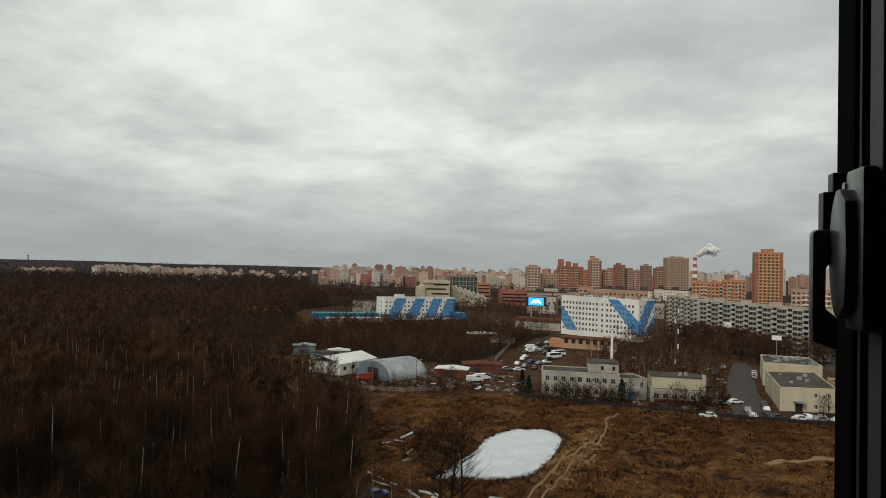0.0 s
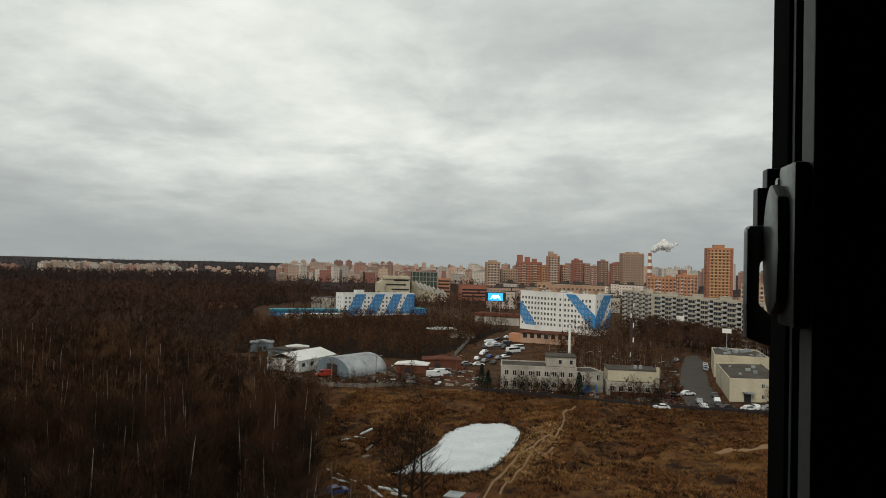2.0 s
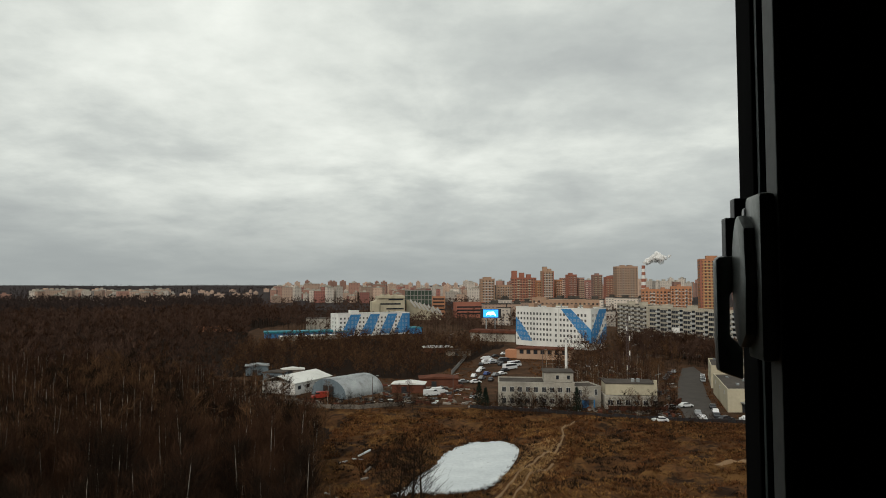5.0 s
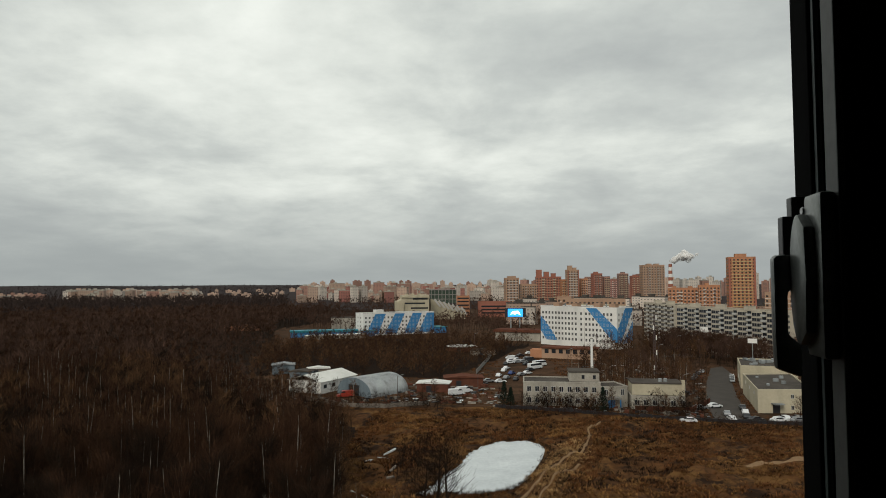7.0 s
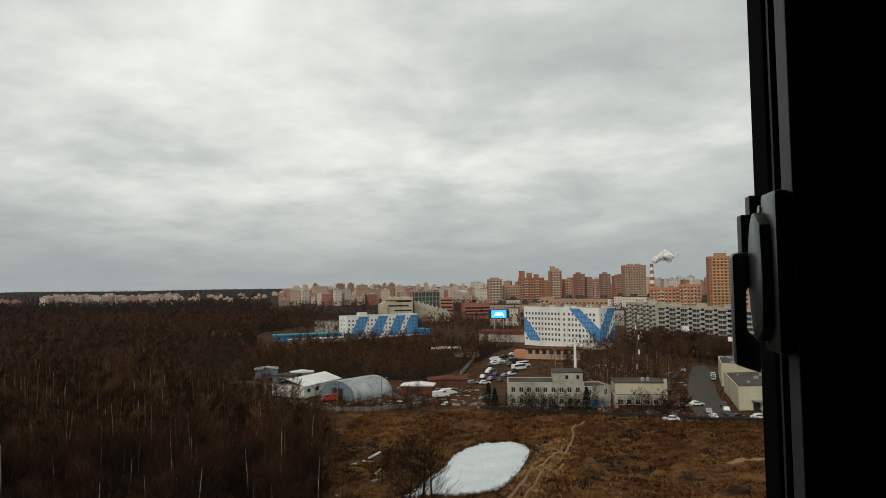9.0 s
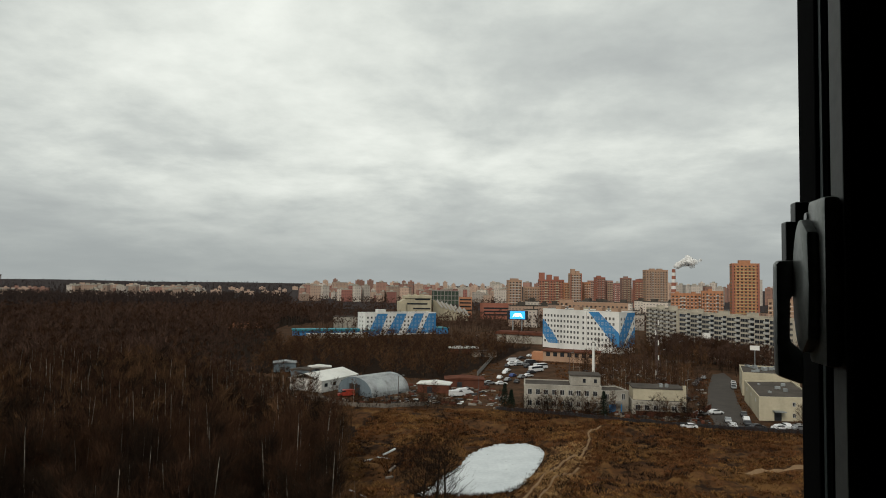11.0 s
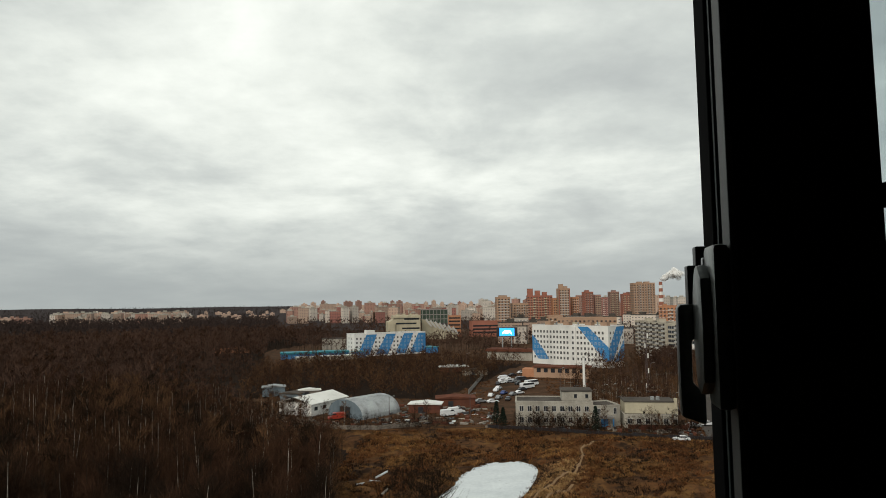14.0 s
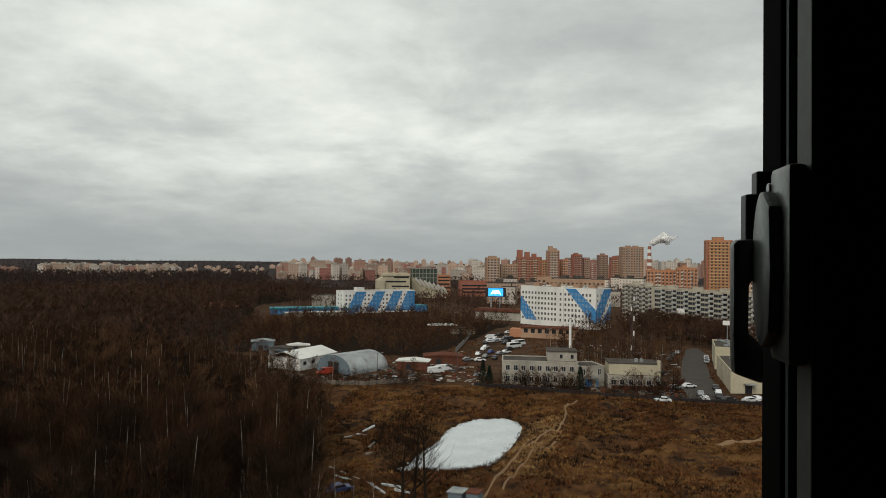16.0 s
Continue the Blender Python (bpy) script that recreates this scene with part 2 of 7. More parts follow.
material("rust_red", (0.16, 0.062, 0.038), (0.095, 0.042, 0.03), rough=0.9, scale=0.3, stain=0.3)
material("orange_brick", (0.52, 0.255, 0.145), (0.41, 0.195, 0.11), rough=0.9, scale=0.2, stain=0.2)
material("red_brick", (0.37, 0.155, 0.11), (0.29, 0.12, 0.085), rough=0.9, scale=0.12)
material("ochre_brick", (0.47, 0.31, 0.215), (0.37, 0.24, 0.165), rough=0.9, scale=0.12, stain=0.15)
material("ochre_panel", (0.56, 0.37, 0.165), (0.44, 0.285, 0.125), rough=0.9, scale=0.12, stain=0.2)
material("panel_wall", (0.56, 0.50, 0.40), (0.42, 0.375, 0.30), rough=0.9, scale=0.15, stain=0.3)
material("dark_glass", (0.030, 0.034, 0.040), (0.016, 0.018, 0.022), rough=0.18, scale=0.5, spec=0.5)
material("window_white", (0.54, 0.53, 0.50), (0.42, 0.41, 0.39), rough=0.6, scale=1.0)
material("concrete", (0.33, 0.315, 0.29), (0.21, 0.20, 0.185), rough=0.9, scale=0.3, stain=0.3)
material("red_paint", (0.50, 0.022, 0.022), (0.38, 0.02, 0.02), rough=0.5, scale=0.3)
material("green_net", (0.075, 0.105, 0.08), (0.05, 0.072, 0.057), rough=0.9, scale=0.2, stain=0.2)
material("car_white", (0.72, 0.73, 0.74), (0.64, 0.65, 0.66), rough=0.3, scale=0.5, spec=0.5)
material("car_dark", (0.030, 0.032, 0.036), (0.022, 0.022, 0.025), rough=0.3, scale=0.5, spec=0.5)
material("car_silver", (0.32, 0.33, 0.34), (0.26, 0.27, 0.28), rough=0.3, metal=0.5, scale=0.5, spec=0.5)
material("car_red", (0.34, 0.035, 0.018), (0.25, 0.03, 0.016), rough=0.4, scale=0.5, spec=0.5)
material("car_blue", (0.035, 0.065, 0.20), (0.03, 0.05, 0.15), rough=0.4, scale=0.5, spec=0.5)
material("tyre_rubber", (0.022, 0.022, 0.022), (0.015, 0.015, 0.015), rough=0.9, scale=4)
material("rubble", (0.30, 0.27, 0.23), (0.16, 0.14, 0.12), rough=0.95, scale=0.5, island=0.5)
material("weathered_wood", (0.27, 0.235, 0.20), (0.15, 0.13, 0.11), rough=0.9, scale=0.8, stain=0.2)
material("steam", (0.96, 0.95, 0.93), (0.92, 0.91, 0.89), rough=1.0, scale=0.05, spec=0.0)
st_mat = MATS["steam"]
st_nt = st_mat.node_tree
st_n = st_nt.nodes.new("ShaderNodeTexNoise")
st_n.inputs["Scale"].default_value, st_n.inputs["Detail"].default_value = 0.09, 6.0
st_r = st_nt.nodes.new("ShaderNodeMapRange")
st_r.inputs["From Min"].default_value, st_r.inputs["From Max"].default_value = 0.36, 0.66
st_r.inputs["To Min"].default_value, st_r.inputs["To Max"].default_value = 0.22, 0.72
st_c = st_nt.nodes.new("ShaderNodeTexCoord")
st_nt.links.new(st_c.outputs["Object"], st_n.inputs["Vector"])
st_nt.links.new(st_n.outputs["Fac"], st_r.inputs["Value"])
st_nt.links.new(st_r.outputs[0], st_nt.nodes["Principled BSDF"].inputs["Alpha"])
material("mast_steel", (0.12, 0.085, 0.08), (0.085, 0.066, 0.064), rough=0.7, metal=0.3, scale=0.2)
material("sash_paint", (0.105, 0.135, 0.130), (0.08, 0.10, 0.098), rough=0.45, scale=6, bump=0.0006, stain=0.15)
# backlit faces and grooves coloured black, daylit edge coloured pale: light is painted in
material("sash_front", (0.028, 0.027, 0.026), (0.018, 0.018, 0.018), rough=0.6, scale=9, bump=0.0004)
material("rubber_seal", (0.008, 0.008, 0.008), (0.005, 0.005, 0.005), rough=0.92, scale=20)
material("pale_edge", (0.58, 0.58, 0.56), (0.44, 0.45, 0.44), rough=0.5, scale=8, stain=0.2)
material("latch_metal", (0.26, 0.275, 0.26), (0.13, 0.14, 0.13), rough=0.32, metal=0.4, scale=25, bump=0.0004, stain=0.2)
material("latch_black", (0.016, 0.016, 0.017), (0.010, 0.010, 0.011), rough=0.4, scale=25)
material("screw_zinc", (0.38, 0.38, 0.38), (0.22, 0.22, 0.22), rough=0.35, metal=0.9, scale=40)
# unseen room surfaces, kept dark so little light bounces onto the post
material("room_plaster", (0.075, 0.068, 0.058), (0.055, 0.05, 0.043), rough=0.9, scale=1.2, bump=0.003)
material("room_floor", (0.06, 0.04, 0.025), (0.04, 0.027, 0.018), rough=0.6, scale=2)
facade("brick_flats", (0.38, 0.215, 0.165), (0.16, 0.11, 0.10), 3.4, 2.9, 0.95)
facade("pale_flats", (0.60, 0.53, 0.46), (0.19, 0.18, 0.18), 3.4, 2.9, 0.95)
facade("tan_flats", (0.45, 0.32, 0.245), (0.19, 0.145, 0.13), 3.2, 2.9, 0.9)
material("tower_glass", (0.135, 0.105, 0.09), (0.075, 0.062, 0.058), rough=0.3, scale=0.3, spec=0.5, island=0.4)
facade("red_flats", (0.33, 0.14, 0.115), (0.15, 0.08, 0.07), 3.2, 2.9, 0.8)
glowing("screen_blue", (0.03, 0.35, 1.0), 1.3)
glowing("screen_white", (0.75, 0.95, 1.0), 1.6)
glowing("headlamp", (1.0, 0.95, 0.85), 3.0)
clear_glass("window_glass", (0.80, 0.85, 0.86))

# ================= mesh helpers =================


def box(bm, x0, y0, z0, x1, y1, z1, mi=0):
    vs = [bm.verts.new(p) for p in ((x0, y0, z0), (x1, y0, z0), (x1, y1, z0), (x0, y1, z0), (x0, y0, z1), (x1, y0, z1), (x1, y1, z1), (x0, y1, z1))]
    for f in ((0, 3, 2, 1), (4, 5, 6, 7), (0, 1, 5, 4), (1, 2, 6, 5), (2, 3, 7, 6), (3, 0, 4, 7)):
        bm.faces.new([vs[i] for i in f]).material_index = mi
    return vs


def prism(bm, pts, z0, z1, mi=0):
    """An upright prism over a ring of (x, y)."""
    lo = [bm.verts.new((x, y, z0)) for x, y in pts]
    hi = [bm.verts.new((x, y, z1)) for x, y in pts]
    n = len(pts)
    bm.faces.new(lo[::-1]).material_index = mi
    bm.faces.new(hi).material_index = mi
    for i in range(n):
        bm.faces.new((lo[i], lo[(i + 1) % n], hi[(i + 1) % n], hi[i])).material_index = mi


def extrude_profile(bm, pts, y0, y1, mi=0):
    """A solid of an (x, z) outline run along y."""
    a = [bm.verts.new((x, y0, z)) for x, z in pts]
    b = [bm.verts.new((x, y1, z)) for x, z in pts]
    n = len(pts)
    fs = [bm.faces.new(a), bm.faces.new(b[::-1])]
    for i in range(n):
        fs.append(bm.faces.new((a[i], b[i], b[(i + 1) % n], a[(i + 1) % n])))
    for f in fs:
        f.material_index = mi


def cyl(bm, p, q, r0, r1, n=8, mi=0):
    p, q = Vector(p), Vector(q)
    d = (q - p).normalized()
    e = d.orthogonal().normalized()
    g = d.cross(e)
    ra = [bm.verts.new(p + (e * math.cos(2 * math.pi * i / n) + g * math.sin(2 * math.pi * i / n)) * r0) for i in range(n)]
    rb = [bm.verts.new(q + (e * math.cos(2 * math.pi * i / n) + g * math.sin(2 * math.pi * i / n)) * r1) for i in range(n)]
    bm.faces.new(ra[::-1]).material_index = mi
    bm.faces.new(rb).material_index = mi
    for i in range(n):
        bm.faces.new((ra[i], ra[(i + 1) % n], rb[(i + 1) % n], rb[i])).material_index = mi


def finish(bm, name, mats, bevel=0.0, smooth=False):
    bmesh.ops.recalc_face_normals(bm, faces=bm.faces)
    if bevel:
        bmesh.ops.bevel(bm, geom=bm.edges[:], offset=bevel, segments=2, affect="EDGES", profile=0.6)
    me = bpy.data.meshes.new(name)
    bm.to_mesh(me)
    bm.free()
    for m in ([mats] if isinstance(mats, str) else mats):
        me.materials.append(MATS[m])
    if smooth:
        for p in me.polygons:
            p.use_smooth = True
        if bevel:
            me.set_sharp_from_angle(angle=radians(24))
    return me


def part(name, bm, mats, parent, label="", bevel=0.0, smooth=False):
    me = bm if isinstance(bm, bpy.types.Mesh) else finish(bm, name, mats, bevel, smooth)
    ob = new(name, me)
    ob.parent = parent
    if label:
        ob["label"] = label
    return ob


def thing(name, m, label, category, group="", kind=""):
    ob = new(name)
    ob.matrix_world = m
    ob.empty_display_size = 0.5
    return tagged(ob, label, category, group, kind)


def solid(name, bm, mats, label, category="", group="", kind="", m=None, bevel=0.0, smooth=False):
    ob = new(name, finish(bm, name, mats, bevel, smooth))
    if m is not None:
        ob.matrix_world = m
    return tagged(ob, label, category, group, kind)


def polar(az, d):
    return math.sin(radians(az)) * d, math.cos(radians(az)) * d


def array_mesh(name, verts, tris, mi, mats):
    me = bpy.data.meshes.new(name)
    me.vertices.add(len(verts))
    me.vertices.foreach_set("co", np.ascontiguousarray(verts, np.float32).ravel())
    me.loops.add(len(tris) * 3)
    me.loops.foreach_set("vertex_index", np.ascontiguousarray(tris, np.int32).ravel())
    me.polygons.add(len(tris))
    me.polygons.foreach_set("loop_start", np.arange(0, len(tris) * 3, 3, dtype=np.int32))
    me.polygons.foreach_set("loop_total", np.full(len(tris), 3, np.int32))
    me.polygons.foreach_set("material_index", np.ascontiguousarray(mi, np.int32))
    for m in mats:
        me.materials.append(MATS[m])
    me.update()
    me.validate()
    return me

# ================= ground =================
FOREST = [(-8, 48), (-11, 75), (-13, 95), (-17, 116), (-18, 139), (-16, 164), (-24, 183), (-40, 197), (-56, 225), (-72, 262), (-80, 320),
          (-86, 380), (-100, 430), (-118, 520), (-90, 620), (-60, 760), (-60, 900), (-900, 1500), (-1800, 1200), (-1400, 0), (-200, 20)]
WOODS = [(-72, 262), (-24, 262), (10, 250), (32, 300), (48, 345), (66, 380), (10, 425), (-45, 430), (-86, 380), (-80, 320)]
GROVE = [(82, 205), (72, 262), (86, 320), (112, 372), (180, 420), (240, 330), (196, 318), (150, 290), (118, 262), (104, 214)]
POND = [(13.7, 148.7), (17.8, 152.5), (25.0, 153.2), (27.7, 149.0), (28.6, 144.6), (26.7, 138.0), (23.0, 129.7), (19.5, 122.3), (16.8, 118.2), (11.9, 116.3),
        (6.7, 115.6), (3.6, 116.2), (0.0, 114.6), (-1.5, 115.5), (1.1, 119.4), (4.5, 127.5), (7.6, 133.4), (10.0, 142.2)]
ROAD = [(79.5, 171.0), (88.5, 171.0), (96.5, 190), (103.5, 207.5), (114, 232), (128, 262), (134, 282), (126, 276), (108, 240), (96, 214), (86, 192)]
YARD = [(-30, 205), (-12, 196), (10, 200), (31, 196), (53, 187), (78, 178), (84, 172), (128, 172), (134, 250), (118, 262), (70, 262), (80, 300), (62, 330), (30, 300), (10, 250), (-24, 262), (-60, 280), (-56, 225), (-40, 200)]


def inside(poly, x, y):
    x, y = np.asarray(x, float), np.asarray(y, float)
    r = np.zeros(x.shape, bool)
    n = len(poly)
    for i in range(n):
        (ax, ay), (bx, by) = poly[i], poly[(i + 1) % n]
        c = ((ay > y) != (by > y)) & (x < (bx - ax) * (y - ay) / (by - ay + 1e-9) + ax)
        r ^= c
    return r


def edge_distance(poly, x, y):
    d = np.full(np.shape(x), 1e9)
    n = len(poly)
    for i in range(n):
        a, b = np.array(poly[i], float), np.array(poly[(i + 1) % n], float)
        ab = b - a
        t = np.clip(((x - a[0]) * ab[0] + (y - a[1]) * ab[1]) / (ab @ ab), 0, 1)
        d = np.minimum(d, np.hypot(x - a[0] - t * ab[0], y - a[1] - t * ab[1]))
    return d


def waves(x, y, seed, size):
    """Smooth uneven relief from a few crossed sines."""
    rs = np.random.RandomState(seed)
    s = np.zeros(np.shape(x))
    for k in range(9):
        a, w, p = rs.uniform(0, math.pi), rs.uniform(0.5, 2.2) / size, rs.uniform(0, 6.3)
        s += np.sin((x * math.cos(a) + y * math.sin(a)) * w * 6.28 + p) / (1 + 0.3 * k)
    return s / 4


def land(x, y):
    """Height of the ground."""
    x, y = np.asarray(x, float), np.asarray(y, float)
    r = np.hypot(x, y)
    z = 17.0 * np.clip((r - 2300) / 2600, 0, 1) ** 1.6 + 6 * np.clip((r - 2000) / 1500, 0, 1) * waves(x, y, 5, 1800)
    rough = np.clip((200 - r) / 25, 0, 1) * np.clip((r - 30) / 20, 0, 1)
    rough *= ~inside(YARD, x, y)
    bumps = 1.05 * waves(x, y, 1, 26) + 0.75 * waves(x, y, 2, 9) + 0.45 * waves(x, y, 3, 4.2)
    dp = edge_distance(POND, x, y)
    inp = inside(POND, x, y)
    bank = np.clip(dp / 5, 0, 1)
    z = z + rough * bumps * np.where(inp, 0, bank)
    z = z + np.where(inp, -0.55 * np.clip(dp / 1.5, 0, 1), 0.35 * np.exp(-((dp - 4) / 3.0) ** 2) * rough)
    # spoil heap between the track and the pond
    z = z + 1.3 * np.exp(-(((x - 36) * 0.75 + (y - 150) * -0.35) / 4.0) ** 2 - (((x - 36) * 0.35 + (y - 150) * 0.75) / 15) ** 2)
    return z


def build_ground():
    az = np.radians(np.concatenate([np.arange(-180, -60, 6.0), np.arange(-60, 60, 0.5), np.arange(60, 180, 6.0)]))
    rr = np.concatenate([np.arange(12, 260, 1.6), np.geomspace(260, 4900, 70)])
    A, R = np.meshgrid(az, rr)
    X, Y = np.sin(A) * R, np.cos(A) * R
    verts = np.stack([X, Y, land(X, Y)], -1).reshape(-1, 3)
    n, m = len(az), len(rr)
    i, j = np.meshgrid(np.arange(n), np.arange(m - 1))
    i2 = (i + 1) % n
    a, b, c, d = j * n + i, j * n + i2, (j + 1) * n + i2, (j + 1) * n + i
    tris = np.concatenate([np.stack([a, b, c], -1).reshape(-1, 3), np.stack([a, c, d], -1).reshape(-1, 3)])
    hub = len(verts)
    verts = np.concatenate([verts, [[0, 0, 0]]])
    k = np.arange(n)
    tris = np.concatenate([tris, np.stack([np.full(n, hub), (k + 1) % n, k], -1)])[:, ::-1]
    cen = verts[tris].mean(1)
    rad = np.hypot(cen[:, 0], cen[:, 1])
    mi = np.zeros(len(tris), int)
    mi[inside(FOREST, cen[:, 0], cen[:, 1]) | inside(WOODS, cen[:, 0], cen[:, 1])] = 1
    mi[inside(GROVE, cen[:, 0], cen[:, 1]) | ((rad > 210) & (rad < 900) & (mi == 0))] = 3
    mi[inside(YARD, cen[:, 0], cen[:, 1])] = 3
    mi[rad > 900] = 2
    me = array_mesh("ground", verts, tris, mi, ["soil_and_dry_grass", "leaf_litter_shaded", "far_land_hazed", "packed_dirt"])
    for p in me.polygons:
        p.use_smooth = True
    tagged(new("ground", me), "rough brown winter ground with dry grass and leaf litter", "ground", kind="structure")


def flat_patch(name, pts, z, mat, label, category, step=0, kind="structure"):
    bm = bmesh.new()
    prism(bm, pts, z - 0.12, z)
    return solid(name, bm, mat, label, category, kind=kind)


build_ground()


def wavy_ring(poly, amp, seed, sub=5):
    rs = np.random.RandomState(seed)
    out = []
    n = len(poly)
    for i in range(n):
        a, b = np.array(poly[i], float), np.array(poly[(i + 1) % n], float)
        for k in range(sub):
            p = a + (b - a) * k / sub + rs.uniform(-amp, amp, 2)
            out.append((p[0], p[1]))
    return out


flat_patch("pond", wavy_ring(POND, 0.65, 4, 9), 0.02, "snow_ice", "frozen pond covered with white snow, ragged edges", "pond")

# ================= the window and the room =================
WIN = pose(0.208, 0.342, 38.0, 0, 0, -14)     # u to the right, v outwards, from the near edge of the post


def crescent_latch(name, m, label, mirror):
    """A crescent window latch: plate, round boss, lever with a foot, hook and screws. Its plate stands in the plane u = 0."""
    t = thing(name, m, label, "window latch", "window latches")
    k = -1 if mirror else 1

    def bx(bm, u0, v0, z0, u1, v1, z1):
        box(bm, min(k * u0, k * u1), v0, z0, max(k * u0, k * u1), v1, z1)

    bm = bmesh.new()
    bx(bm, -0.009, 0.001, -0.040, 0.0, 0.028, 0.053)
    part("plate", bm, "latch_metal", t, bevel=0.0032, smooth=True)
    bm = bmesh.new()
    arc = [(0.022 + 0.0145 * math.cos(q), 0.004 + 0.038 * math.sin(q)) for q in np.linspace(radians(-100), radians(100), 22)] + [(0.010, 0.034), (0.008, 0.004), (0.010, -0.026)]
    lo = [bm.verts.new((k * -0.0085, v, z)) for v, z in arc]
    hi = [bm.verts.new((k * -0.0150, v, z)) for v, z in arc]
    bm.faces.new(lo)
    bm.faces.new(hi[::-1])
    for i in range(len(arc)):
        j = (i + 1) % len(arc)
        bm.faces.new((lo[i], hi[i], hi[j], lo[j]))
    part("crescent", bm, "latch_metal", t, "worn grey crescent cam", bevel=0.0022, smooth=True)
    bm = bmesh.new()
    pts = [(-0.0241, 0.0165), (-0.0222, 0.0190), (-0.0115, 0.0190), (-0.0100, 0.0010), (-0.0160, -0.0035), (-0.0163, -0.0290), (-0.0092, -0.0350), (-0.0092, -0.0545), (-0.0236, -0.0495), (-0.0241, -0.0300)]
    extrude_profile(bm, [(k * u, z) for u, z in pts], 0.034, 0.0425)
    part("lever", bm, "latch_metal", t, "worn grey lever with a flared foot", bevel=0.0022, smooth=True)
    bm = bmesh.new()
    bx(bm, -0.0158, 0.043, 0.018, -0.009, 0.053, 0.043)
    bx(bm, -0.0105, 0.043, 0.036, 0.004, 0.053, 0.055)
    part("hook", bm, "latch_black", t, "black keeper hook", bevel=0.001)
    for z in (0.044, -0.031):
        bm = bmesh.new()
        cyl(bm, (k * -0.0098, 0.028, z), (k * -0.0085, 0.028, z), 0.0026, 0.0030, 14)
        part("screw", bm, "screw_zinc", t, "bright zinc screw", bevel=0.0004)
    return t


def stile(name, label, m, mirror, width, depth, z0, z1):
    """An upright window sash member with a stepped side: front cover, lip, groove and outer flange, the light and shade
    of each put into its colour.
    """
    t = thing(name, m, label, "window frame", kind="structure")
    k = -1 if mirror else 1

    def bx(bm, u0, v0, u1, v1):
        box(bm, min(k * u0, k * u1), v0, z0, max(k * u0, k * u1), v1, z1)

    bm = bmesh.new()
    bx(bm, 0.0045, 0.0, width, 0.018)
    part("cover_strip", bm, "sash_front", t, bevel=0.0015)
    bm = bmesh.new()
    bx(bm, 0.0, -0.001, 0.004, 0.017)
    part("lip", bm, "lip_paint", t, "metal lip coloured light as if daylit", bevel=0.0008)
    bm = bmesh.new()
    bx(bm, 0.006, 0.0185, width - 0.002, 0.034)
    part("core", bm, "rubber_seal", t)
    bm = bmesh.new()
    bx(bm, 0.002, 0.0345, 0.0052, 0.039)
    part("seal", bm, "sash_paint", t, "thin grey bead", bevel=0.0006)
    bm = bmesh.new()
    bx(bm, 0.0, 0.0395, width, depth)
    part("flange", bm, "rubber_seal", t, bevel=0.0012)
    return t


ZL, ZH = -0.72, 0.92
stile("window_post", "metal sliding window post coloured dark as seen against daylight", WIN, False, 0.079, 0.070, ZL, ZH)
crescent_latch("window_latch", WIN, "worn grey and black crescent latch on the dark post", False)

# the opposite sash side: a panel with the latch, groove, lip, a strip coloured unlit, an edge coloured daylit
GAP = Vector((0.153, -0.034, 38.002))
LEFT = Matrix.Translation(GAP) @ Matrix.Scale(1.23, 4) @ Matrix.Translation(-GAP) @ WIN @ Matrix.Translation((-0.689, 0, 0))


def left_sash():
    t = thing("window_sash", LEFT, "grey metal sliding window sash, strip coloured unlit, edge coloured daylit", "window frame", kind="structure")
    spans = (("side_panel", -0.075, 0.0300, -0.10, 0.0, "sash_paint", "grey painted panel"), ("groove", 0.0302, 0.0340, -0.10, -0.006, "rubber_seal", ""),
             ("lip", 0.0342, 0.0450, -0.10, 0.001, "sash_paint", "grey metal lip"), ("unlit_strip", 0.0452, 0.0775, -0.10, -0.002, "rubber_seal", ""),
             ("outer_edge", 0.0777, 0.0870, -0.10, 0.001, "pale_edge", "outer edge coloured pale as if daylit"))
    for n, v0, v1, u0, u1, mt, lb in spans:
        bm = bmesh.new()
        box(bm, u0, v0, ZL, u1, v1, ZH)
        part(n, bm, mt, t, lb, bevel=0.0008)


left_sash()


